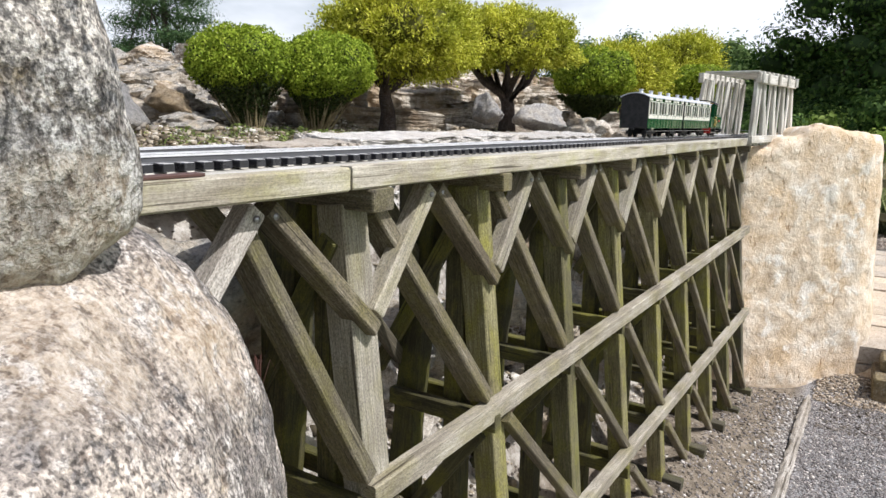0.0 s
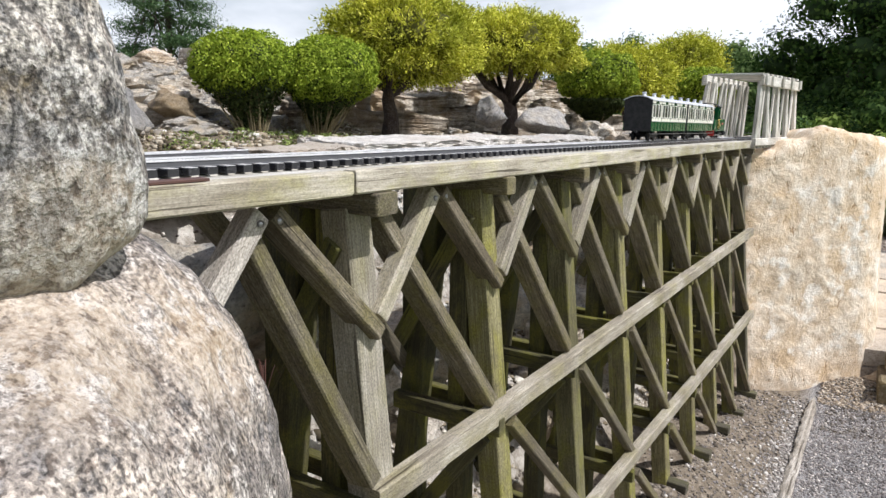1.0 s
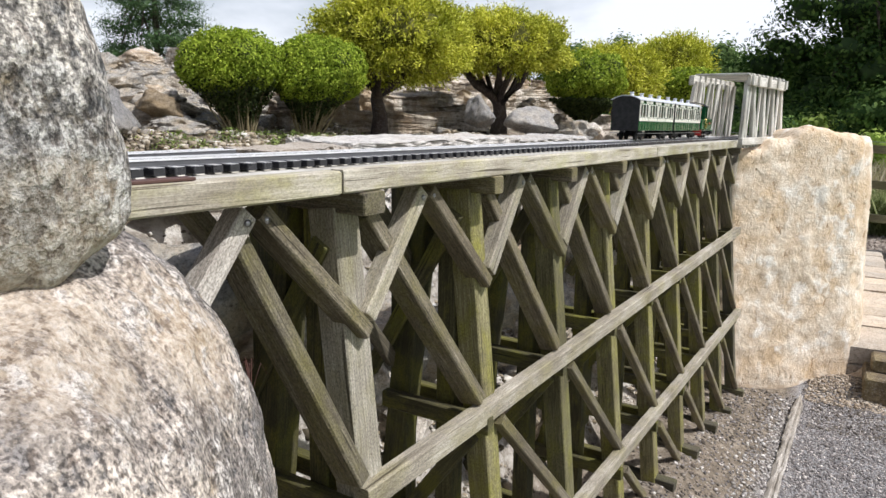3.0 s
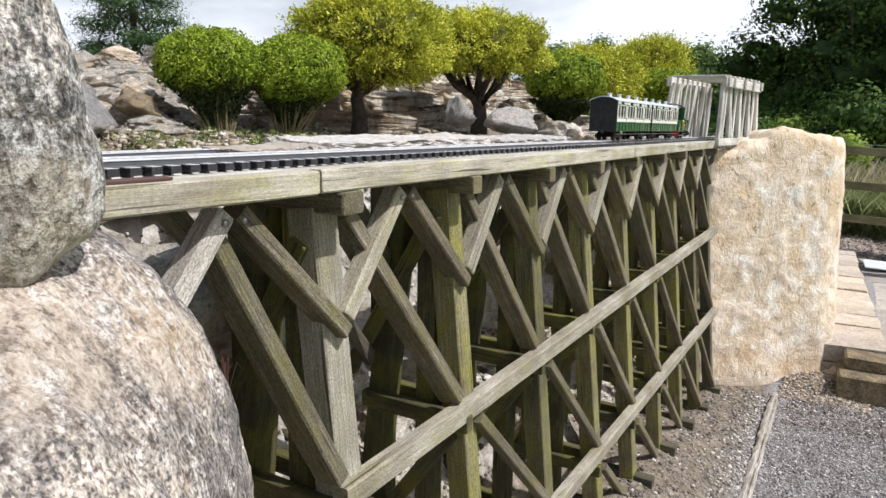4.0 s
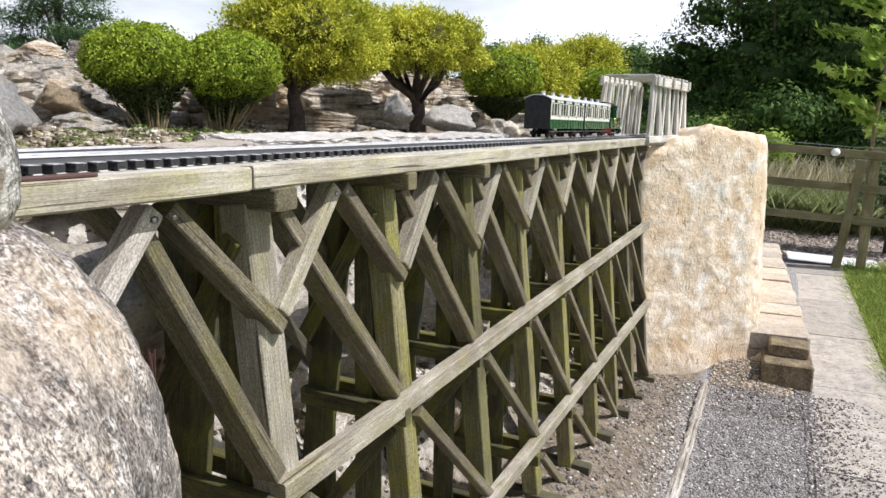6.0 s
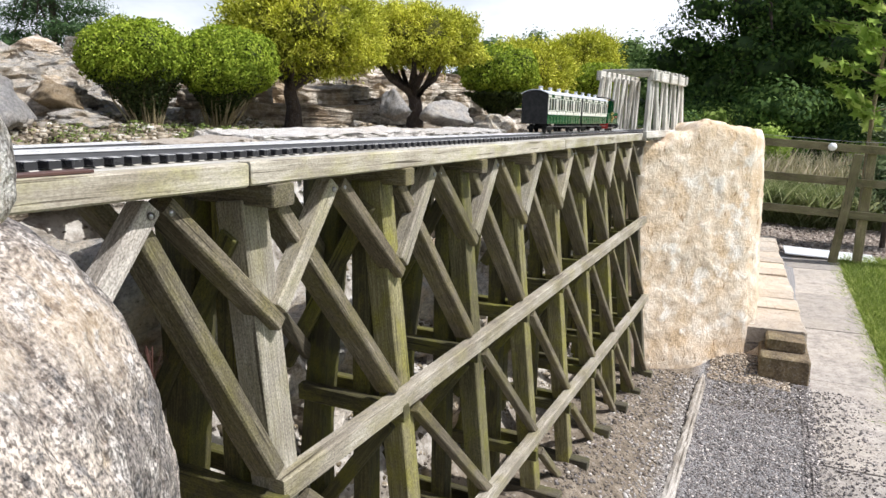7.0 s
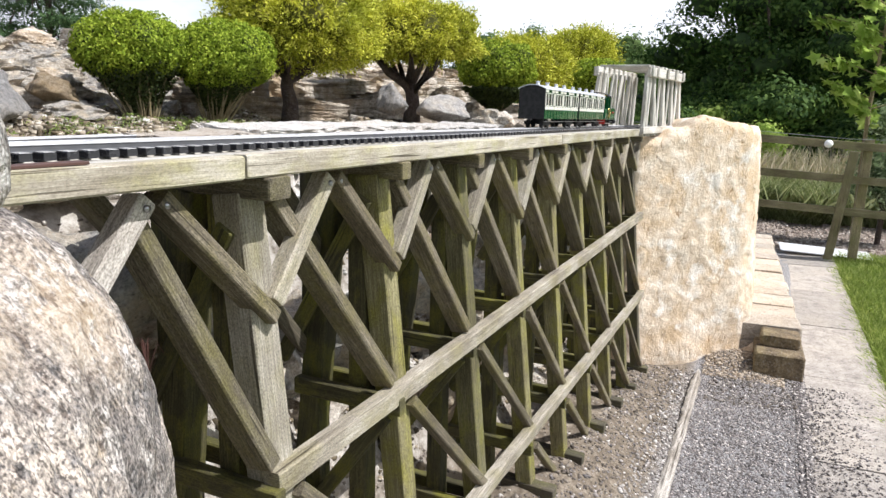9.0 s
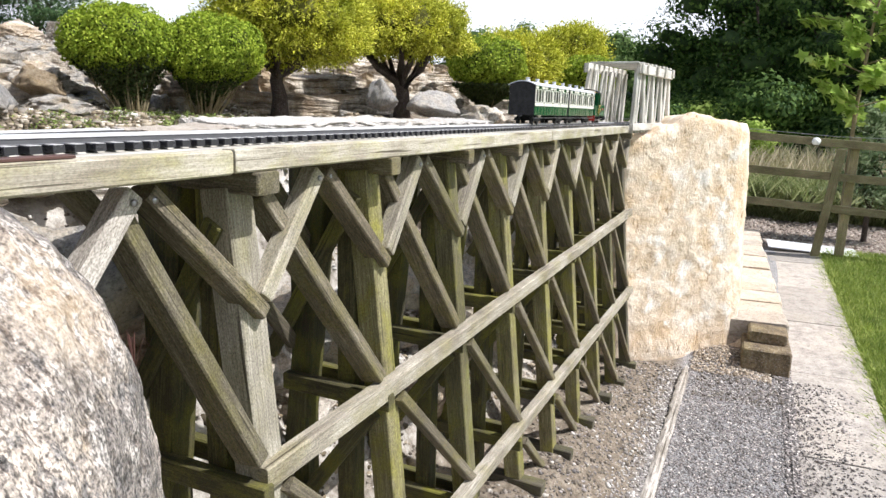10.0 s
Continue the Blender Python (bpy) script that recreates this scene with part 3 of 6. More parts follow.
def rock_me(name, seed, level=3, power=2.6, rough=0.22, fine=0.05, flat=0.6):
    """A stone about 1 across: squared-off ball with facets and chips."""
    bm = bmesh.new()
    bmesh.ops.create_icosphere(bm, subdivisions=level, radius=1.0)
    r = random.Random(seed)
    cuts = [(Vector((r.uniform(-1, 1), r.uniform(-1, 1), r.uniform(-1, 1))).normalized(), r.uniform(0.55, 0.85)) for _ in range(9)]
    o = Vector((seed * 3.7, seed * 1.3, seed * 2.1))
    for v in bm.verts:
        d = v.co.normalized()
        k = (abs(d.x) ** power + abs(d.y) ** power + abs(d.z) ** power) ** (-1 / power)
        p = d * k
        for nrm, off in cuts:
            s = p.dot(nrm) - off
            if s > 0:
                p -= nrm * s * 0.85
        p *= 1 + rough * noise.fractal(p * 1.2 + o, 0.9, 2.1, 3) + fine * noise.fractal(p * 5 + o, 0.8, 2.1, 4)
        v.co = Vector((p.x, p.y, p.z * flat)) * 0.5
    me = bm_mesh(name, bm)
    return smooth(me) if level > 3 else me


def leaves_np(centres, normals, size, aspect=0.55, seed=0, jitter=0.9, fold=0.25):
    """Small folded leaves: four corners each."""
    g = np.random.default_rng(seed)
    n = len(centres)
    d = normals + g.normal(0, jitter, (n, 3))
    d /= np.linalg.norm(d, axis=1, keepdims=True) + 1e-9
    a = np.cross(d, g.normal(0, 1, (n, 3)))
    a /= np.linalg.norm(a, axis=1, keepdims=True) + 1e-9
    b = np.cross(d, a)
    s = (size * g.uniform(0.6, 1.3, n))[:, None]
    tip, root = centres + a * s * 0.5, centres - a * s * 0.5
    left = centres + b * s * aspect * 0.5 + d * s * fold * aspect
    right = centres - b * s * aspect * 0.5 + d * s * fold * aspect
    vs = np.stack([root, left, tip, right], 1).reshape(-1, 3)
    return vs, np.arange(4 * n).reshape(n, 4)


# ---- ground ----
def deck(x):
    """Height of the deck's top along the bridge."""
    return 1.550 - 0.0105 * x


def height(x, y):
    """The lie of the land: gravel yard, bank under the bridge, rockery behind."""
    x, y = np.asarray(x, float), np.asarray(y, float)
    toe = np.clip(0.03 + 0.15 * (4.1 - x), 0.0, 0.5) * step(0.22, 0.68, y)
    upper = 1.44 + 0.06 * step(1.3, 2.1, y)
    plain_bank = toe + (upper - toe) * step(0.74, 1.32, y)
    shelf = np.maximum(1.07 - 0.18 * x, toe)
    slope = toe + (shelf - toe) * step(0.8, 1.15, y) + 0.12 * step(1.15, 1.36, y)
    slope = slope + (upper - slope) * step(1.36, 1.47, y)
    open_side = step(1.12, 1.4, x) * step(4.6, 4.2, x)
    bank = toe + (plain_bank + (slope - plain_bank) * open_side - toe) * step(9.0, 6.5, x)
    bank = bank + (1.46 - bank) * step(0.2, 0.45, (x - 4.38) * 0.6 + (y - 0.74) * 0.8 + 0.1) * step(0.16, 0.34, y) * step(9.0, 7.0, x)
    left = step(0.42, 0.2, x) * step(0.1, 0.3, y)
    bank = bank + np.maximum(0.95 - bank, 0) * left
    # Rise to deck level, added to block low sky; also carries the track.
    near = step(0.34, 0.12, x) * step(0.55, 0.8, y)
    bank = bank + np.maximum(1.46 - bank, 0) * near
    hill = step(2.0, 4.2, y) * (0.4 + 0.1 * rough_noise(x * 0.9, y * 0.9, 3)) * step(10.0, 6.5, x)
    hill = hill * step(16, 7, y)
    z = bank + hill
    rocky = step(0.5, 0.8, y) * step(9.5, 8.0, x) * (1 - 0.8 * step(1.38, 1.46, y) * step(1.8, 1.7, y))
    z = z + rocky * (0.035 * rough_noise(x * 3.1, y * 3.1, 11) + 0.018 * rough_noise(x * 11, y * 11, 12))
    z = z + 0.006 * rough_noise(x * 6, y * 6, 21) * step(0.9, 0.4, y) * step(-0.45, -0.3, y)
    z = z + 0.075 * np.exp(-(((x - 4.72) / 0.22) ** 2 + ((y - 0.02) / 0.26) ** 2))
    z = z - 0.03 * step(-0.318, -0.35, y) * step(-0.83, -0.78, y)
    far = step(12, 40, np.hypot(x, y))
    return z * (1 - far) - 0.02 * step(9, 14, x)


def spread(lo, hi, fine, a, b):
    """Line of places: fine between lo and hi, growing out to a and b."""
    mid = list(np.arange(lo, hi + fine / 2, fine))
    up, dn, s = [], [], fine
    v = hi
    while v < b:
        s *= 1.25
        v += s
        up.append(v)
    v, s = lo, fine
    while v > a:
        s *= 1.25
        v -= s
        dn.append(v)
    return np.array(dn[::-1] + mid + up)


gx, gy = spread(-0.6, 9.6, 0.05, -400, 600), spread(-1.6, 5.2, 0.045, -500, 500)
GX, GY = np.meshgrid(gx, gy, indexing="ij")
GZ = height(GX, GY)
nx, ny = GX.shape
idx = np.arange(nx * ny).reshape(nx, ny)
quads = np.stack([idx[:-1, :-1], idx[1:, :-1], idx[1:, 1:], idx[:-1, 1:]], -1).reshape(-1, 4)
ground_me = smooth(mesh_np("ground", np.stack([GX, GY, GZ], -1).reshape(-1, 3), quads))
M_GROUND, gn, gl, gb = nodes_of("yard_and_bank")
g_co = coords(gn, gl, "Object", (1, 1, 1), False)
g_sep = gn.new("ShaderNodeSeparateXYZ")
gl.new(g_co, g_sep.inputs[0])
g_n1 = noise_node(gn, gl, g_co, 3.0, 6)
g_n2 = noise_node(gn, gl, g_co, 22.0, 8, 0.75)
g_n3 = noise_node(gn, gl, g_co, 160.0, 4, 0.7)
r_gravel = ramp_node(gn, ((0.32, (0.1, 0.095, 0.095)), (0.5, (0.26, 0.25, 0.245)), (0.68, (0.52, 0.5, 0.48))))
gl.new(g_n3.outputs["Fac"], r_gravel.inputs["Fac"])
r_soil = ramp_node(gn, ((0.3, (0.08, 0.06, 0.042)), (0.5, (0.19, 0.152, 0.108)), (0.7, (0.4, 0.34, 0.265))))
gl.new(g_n2.outputs["Fac"], r_soil.inputs["Fac"])
r_chips = ramp_node(gn, ((0.3, (0.1, 0.075, 0.055)), (0.5, (0.25, 0.2, 0.16)), (0.7, (0.45, 0.4, 0.34))))
gl.new(g_n3.outputs["Fac"], r_chips.inputs["Fac"])
r_turf = ramp_node(gn, ((0.3, (0.06, 0.1, 0.02)), (0.6, (0.13, 0.19, 0.05))))
gl.new(g_n2.outputs["Fac"], r_turf.inputs["Fac"])


def zone(sock, a, b, wobble=0.5):
    """0 to 1 as the coordinate goes from a to b, with a ragged edge."""
    mr = gn.new("ShaderNodeMapRange")
    mr.inputs["From Min"].default_value, mr.inputs["From Max"].default_value = a, b
    ad = gn.new("ShaderNodeMath")
    ad.operation = "MULTIPLY_ADD"
    ad.inputs[1].default_value = wobble
    gl.new(g_n1.outputs["Fac"], ad.inputs[0])
    gl.new(sock, ad.inputs[2])
    sb = gn.new("ShaderNodeMath")
    sb.operation = "SUBTRACT"
    sb.inputs[1].default_value = wobble * 0.5
    gl.new(ad.outputs[0], sb.inputs[0])
    gl.new(sb.outputs[0], mr.inputs["Value"])
    return mr.outputs["Result"]


g_col = mix_node(gn, gl, zone(g_sep.outputs["Y"], 0.28, 0.36, 0.1), r_gravel.outputs["Color"], r_soil.outputs["Color"])
r_bank = ramp_node(gn, ((0.34, (0.13, 0.11, 0.08)), (0.46, (0.34, 0.3, 0.25)), (0.56, (0.52, 0.48, 0.42)), (0.7, (0.68, 0.645, 0.59))))
gl.new(g_n2.outputs["Fac"], r_bank.inputs["Fac"])
g_col = mix_node(gn, gl, zone(g_sep.outputs["Y"], 0.86, 0.98, 0.12), g_col, r_bank.outputs["Color"])
g_col = mix_node(gn, gl, zone(g_sep.outputs["Y"], 1.6, 1.75, 0.15), g_col, r_soil.outputs["Color"])
g_col = mix_node(gn, gl, zone(g_sep.outputs["Y"], -0.72, -0.86, 0.08), g_col, r_turf.outputs["Color"])
g_col = mix_node(gn, gl, zone(g_sep.outputs["X"], 9.0, 9.1, 0.1), g_col, r_chips.outputs["Color"])
g_col = mix_node(gn, gl, zone(g_sep.outputs["X"], 12.0, 12.6, 0.5), g_col, r_turf.outputs["Color"])
gl.new(g_col, gb.inputs["Base Color"])
gb.inputs["Roughness"].default_value = 0.95
bump_into(gn, gl, gb, g_n3.outputs["Fac"], 0.8, 0.01)
ground_me.materials.append(M_GROUND)
ground = thing("ground", (0, 0, 0), "grey gravel yard with soil bank and rockery", "ground", kind="structure", data=ground_me)

# concrete path beside the yard, in cast bays
path_root = thing("path", (0, 0, 0), "pale worn concrete path beside the gravel yard", "path", kind="structure")
bay = box_me(-0.595, 0.595, -0.235, 0.235, -0.05, 0.0, 0.006)
wide_bay = box_me(-0.595, 0.595, -0.235, 0.43, -0.05, 0.0, 0.006)
for i in range(10):
    part("slab", bay if i < 6 else wide_bay, M_PATH, path_root, pose(-1.6 + 1.2 * i - 0.3, -0.545 + 0.004 * (i % 3), 0.003 + 0.002 * (i % 2), -1.3))

# timber edging board along the yard
edging = thing("edging_board", (3.0, 0.26, 0.0), "grey weathered timber edging board half sunk in gravel", "edging board")
def worn_board(x0, x1, y0, y1, z):
    """Split and frayed board on edge, its top worn ragged, one end tapering off."""
    n = int((x1 - x0) / 0.012)
    ring = [(-0.5, -1.0), (-0.5, -0.1), (-0.32, 0.35), (-0.1, 0.15), (0.08, 0.4), (0.3, 0.2), (0.5, -0.1), (0.5, -1.0)]
    vs = []
    for i in range(n + 1):
        f = i / n
        w = 0.05 * min(1.0, 0.25 + 9 * (1 - f)) * (1 + 0.12 * noise.noise(Vector((i * 0.09, x0, 0))))
        for k, (a, b) in enumerate(ring):
            e = noise.noise(Vector((i * 0.16, k * 2.3, x0 * 5)))
            vs.append((x0 + (x1 - x0) * f, y0 + (y1 - y0) * f + a * w + 0.003 * e, z + (0.02 * b + 0.008 * e if b > -0.9 else -0.05)))
    k = len(ring)
    fs = [[i * k + j, i * k + j + 1, (i + 1) * k + j + 1, (i + 1) * k + j] for i in range(n) for j in range(k - 1)]
    fs += [list(range(k))[::-1], [n * k + j for j in range(k)]]
    me = bpy.data.meshes.new("board")
    me.from_pydata(vs, [], [f[::-1] for f in fs])
    me.update()
    return part("board", me, M_EDGE, edging, Matrix())


worn_board(0.6, 2.55, 0.272, 0.272, 0.02)
worn_board(2.56, 4.39, 0.272, 0.27, 0.026)


def scatter_stones(name, count, region, size, material, seed, label, lift=0.2, on=None, round_ones=False, thin=1.0):
    """Loose stones joined into one: each a jittered small polyhedron."""
    g = np.random.default_rng(seed)
    bm = bmesh.new()
    if round_ones:
        bmesh.ops.create_icosphere(bm, subdivisions=1, radius=1.0)
    else:
        bmesh.ops.create_cube(bm, size=1.3)
        bmesh.ops.triangulate(bm, faces=bm.faces)
    base = np.array([tuple(v.co) for v in bm.verts])
    tri = np.array([[v.index for v in f.verts] for f in bm.faces])
    bm.free()
    nv = len(base)
    x0, x1, y0, y1 = region
    px, py = g.uniform(x0, x1, count), y0 + (y1 - y0) * g.random(count) ** thin
    pz = height(px, py) if on is None else np.full(count, on)
    s = size * np.minimum(g.lognormal(0, 0.45, count), 2.2)
    v = base[None] * (1 + g.normal(0, 0.16, (count, nv, 1))) + g.normal(0, 0.13, (count, nv, 3))
    v *= s[:, None, None] * g.uniform(0.6, 1.2, (count, 1, 3)) * np.array([1, 1, 0.65])
    w = g.uniform(0, 6.283, count)
    c, sn = np.cos(w)[:, None], np.sin(w)[:, None]
    vx, vy = v[..., 0] * c - v[..., 1] * sn, v[..., 0] * sn + v[..., 1] * c
    v = np.stack([vx + px[:, None], vy + py[:, None], v[..., 2] + (pz + s * lift)[:, None]], -1)
    fs = (tri[None] + nv * np.arange(count)[:, None, None]).reshape(-1, 3)
    me = mesh_np(name, v.reshape(-1, 3), fs)
    me.materials.append(material)
    return thing(name, (0, 0, 0), label, "stones", kind="stuff", data=me)


def pebble(name, stops):
    m, ns, ls, bsdf = nodes_of(name)
    geo = ns.new("ShaderNodeNewGeometry")
    r = ramp_node(ns, stops)
    ls.new(geo.outputs["Random Per Island"], r.inputs["Fac"])
    n = noise_node(ns, ls, coords(ns, ls, "Object", (1, 1, 1), False), 120.0, 4)
    sh = ramp_node(ns, ((0.3, (0.75, 0.75, 0.75)), (0.7, (1.15, 1.15, 1.15))))
    ls.new(n.outputs["Fac"], sh.inputs["Fac"])
    ls.new(mix_node(ns, ls, 1.0, r.outputs["Color"], sh.outputs["Color"], "MULTIPLY"), bsdf.inputs["Base Color"])
    bsdf.inputs["Roughness"].default_value = 0.9
    return m


M_PEB_GREY = pebble("grey_chippings", ((0.0, (0.105, 0.094, 0.089)), (0.5, (0.215, 0.193, 0.181)), (0.84, (0.347, 0.309, 0.284)), (1.0, (0.777, 0.713, 0.651))))
M_PEB_RUBBLE = pebble("rubble", ((0.0, (0.14, 0.115, 0.085)), (0.5, (0.36, 0.32, 0.265)), (0.85, (0.55, 0.51, 0.45)), (1.0, (0.74, 0.71, 0.66))))
M_PEB_EARTH = pebble("earthy_rubble", ((0.0, (0.06, 0.047, 0.035)), (0.5, (0.14, 0.115, 0.09)), (0.9, (0.27, 0.235, 0.195)), (0.96, (0.6, 0.56, 0.5))))
M_PEB_WHITE = pebble("white_chippings", ((0.0, (0.28, 0.26, 0.235)), (0.5, (0.46, 0.44, 0.4)), (1.0, (0.7, 0.68, 0.64))))
M_PEB_SHARD = pebble("brown_shards", ((0.0, (0.07, 0.055, 0.03)), (0.45, (0.24, 0.19, 0.12)), (0.8, (0.42, 0.36, 0.27)), (0.95, (0.7, 0.65, 0.56))))
M_PEB_PALE = pebble("pale_crumbs", ((0.0, (0.16, 0.14, 0.12)), (0.5, (0.36, 0.33, 0.3)), (1.0, (0.68, 0.64, 0.59))))
M_PEB_OCHRE = pebble("ochre_crumbs", ((0.0, (0.2, 0.15, 0.1)), (0.5, (0.38, 0.305, 0.22)), (1.0, (0.58, 0.5, 0.4))))
M_CHIPS = pebble("wood_chips", ((0.0, (0.13, 0.095, 0.075)), (0.5, (0.31, 0.25, 0.205)), (0.9, (0.5, 0.43, 0.37)), (1.0, (0.7, 0.64, 0.57))))
scatter_stones("gravel", 34000, (2.15, 4.75, -0.335, 0.27), 0.0035, M_PEB_GREY, 5, "loose grey gravel chippings on the yard")
scatter_stones("strayed_gravel", 5000, (2.15, 4.5, -0.3, -0.75), 0.0042, M_PEB_GREY, 15, "gravel chippings strayed over the path edge", 0.25, 0.005, thin=2.2)
scatter_stones("edge_gravel", 6500, (2.15, 4.55, -0.35, -0.27), 0.0042, M_PEB_GREY, 18, "gravel chippings lying along the path edge", 0.5)
scatter_stones("earth_crumbs", 1600, (4.0, 4.75, -0.34, 0.2), 0.005, M_PEB_EARTH, 16, "brown earth crumbs at the foot of the pier", 0.3)
scatter_stones("fringe_gravel", 2200, (2.0, 4.4, 0.29, 0.62), 0.0046, M_PEB_GREY, 17, "grey gravel chippings along the foot of the bridge", thin=1.7)
scatter_stones("board_crumbs", 1500, (1.9, 4.4, 0.3, 0.42), 0.0055, M_PEB_PALE, 31, "pale stone crumbs along the edging board", 0.3, thin=1.6)
scatter_stones("pier_crumbs", 4500, (4.4, 5.0, -0.22, 0.25), 0.0055, M_PEB_OCHRE, 32, "ochre sandstone crumbs washed from the pier", 0.3)
scatter_stones("bank_rubble", 7000, (0.5, 4.45, 0.29, 1.25), 0.0055, M_PEB_EARTH, 6, "broken stone rubble on the bank under the bridge", 0.1)
scatter_stones("scree", 14000, (0.4, 7.5, 1.95, 4.6), 0.011, M_PEB_RUBBLE, 7, "weathered stone rubble strewn over the rockery", thin=0.75)
scatter_stones("white_chippings", 8000, (1.75, 4.4, 1.36, 1.72), 0.009, M_PEB_WHITE, 8, "pale stone chippings beside the track")
scatter_stones("shards", 20000, (0.9, 3.4, 1.55, 2.5), 0.0085, M_PEB_SHARD, 27, "flat brown stone shards strewn at the rockery's foot", 0.1)
scatter_stones("lit_rubble", 2800, (1.05, 4.3, 0.9, 1.5), 0.010, M_PEB_SHARD, 28, "pale broken stone on the bank behind the bridge", 0.1)
scatter_stones("bark_mulch", 9000, (9.15, 12.0, -3.0, 1.5), 0.013, M_CHIPS, 9, "brown bark mulch behind the fence", 0.1)


# ---- stone pier at the bridge's far end ----
def pier_mesh():
    """Rough sandstone mass: a face towards the bridge, an uneven top, a sheer side."""
    us, zs = np.linspace(0, 1, 90), np.linspace(0, 1, 90)
    # plan of the outside, walked from behind the bridge round to the back
    plan = [(4.5, 1.5), (4.36, 1.1), (4.38, 0.74), (4.66, 0.37), (4.86, 0.14), (4.95, 0.09), (5.06, 0.085), (5.5, 0.09), (6.6, 0.12), (7.4, 0.25)]
    seg = np.cumsum([0] + [math.dist(a, b) for a, b in zip(plan, plan[1:])])
    us = np.concatenate([np.linspace(0, seg[6], 110), np.linspace(seg[6], seg[-1], 40)[1:]])
    px, py = np.interp(us, seg, [p[0] for p in plan]), np.interp(us, seg, [p[1] for p in plan])
    top = np.interp(us, seg, [1.46, 1.46, 1.44, 1.585, 1.53, 1.52, 1.515, 1.5, 1.48, 1.45])
    top = top + 0.014 * rough_noise(us * 9, us * 0, 31) + np.where((py < 0.68) & (py > 0.45), -0.02, 0)
    nx_, ny_ = np.gradient(py), -np.gradient(px)
    ln = np.hypot(nx_, ny_)
    nx_, ny_ = nx_ / ln, ny_ / ln
    rows = []
    for k in zs:
        z = -0.08 + (top + 0.08) * k
        lean = 0.09 * (1 - k) * step(0.3, 0.8, us)
        d = 0.016 * rough_noise(us * 2.5 + 3, z * 2.5, 33, 2) + 0.0022 * rough_noise(us * 31, z * 29, 34, 2) + 0.0035 * (1 - 2.4 * np.abs(noise3(np.stack([us * 8 + z * 5, z * 8 - us * 4, us * 3], -1), 36))) + 0.0032 * noise3(np.stack([us * 19 - z * 11, z * 21 + us * 9, us * 5], -1), 37) + lean
        edge = np.exp(-((1 - k) * top / 0.02) ** 2) * 0.02
        rows.append(np.stack([px + nx_ * (d - edge), py + ny_ * (d - edge), z], -1))
    # cap: draw the rim inwards
    rim = rows[-1]
    for s, up in ((0.03, 0.006), (0.12, 0.0), (0.35, -0.02)):
        rows.append(np.stack([rim[:, 0] - nx_ * s, rim[:, 1] - ny_ * s, rim[:, 2] + up + 0.01 * rough_noise(us * 6, us * 0 + s * 20, 35)], -1))
    v = np.concatenate(rows)
    n = len(us)
    m = len(rows)
    ids = np.arange(n * m).reshape(m, n)
    q = np.stack([ids[:-1, :-1], ids[:-1, 1:], ids[1:, 1:], ids[1:, :-1]], -1).reshape(-1, 4)
    me = smooth(mesh_np("pier", v, q))
    me.materials.append(M_SAND)
    return me


pier = thing("stone_pier", (0, 0, 0), "rough cream sandstone pier carrying the bridge end", "pier", data=pier_mesh())

# low wall of squared stones running on behind the pier, along the path
low_wall = thing("low_wall", (5.5, -0.1, 0.0), "low wall of squared buff sandstone blocks along the path", "stone wall")
wr = random.Random(9)


def edge_y(x):
    return -0.325 + 0.052 * (x - 4.5)


def wall_block(x0, x1, z0, z1, back, out, material):
    y0 = edge_y((x0 + x1) / 2) + out
    me = chamfer_box(x1 - x0 - 0.006, back - y0, z1 - z0 - 0.004, 0.012)
    part("block", me, material, low_wall, pose((x0 + x1) / 2, (back + y0) / 2, (z0 + z1) / 2, wr.uniform(-1, 1), wr.uniform(-0.6, 0.6), 3 + wr.uniform(-1, 1)))


wall_block(4.52, 4.86, -0.06, 0.165, -0.03, 0.0, M_BROWN)
x = 4.86
while x < 8.4:
    l = wr.uniform(0.26, 0.4)
    wall_block(x, x + l, -0.06, 0.135, 0.1, 0.0, M_COPING)
    x += l
wall_block(4.66, 4.86, 0.165, 0.24, -0.06, 0.02, M_BROWN)
x = 4.86
while x < 8.4:
    l = wr.uniform(0.24, 0.36)
    wall_block(x, x + l, 0.135, 0.25 + wr.uniform(-0.008, 0.008), 0.12, 0.01 + wr.uniform(-0.008, 0.008), M_COPING)
    x += l


# ---- trestle bridge ----
bridge = thing("trestle_bridge", (0.87, 0.84, 0.0), "weathered grey-green timber trestle bridge with zigzag bracing", "trestle bridge")
YC = 0.84
BENTS = [0.45 + 0.42 * i for i in range(10)]


def front(z):
    """Outer face of the leaning front posts at height z."""
    return 0.603 + 0.109 * z


def foot(x):
    return float(height(x, 0.64)) - 0.02


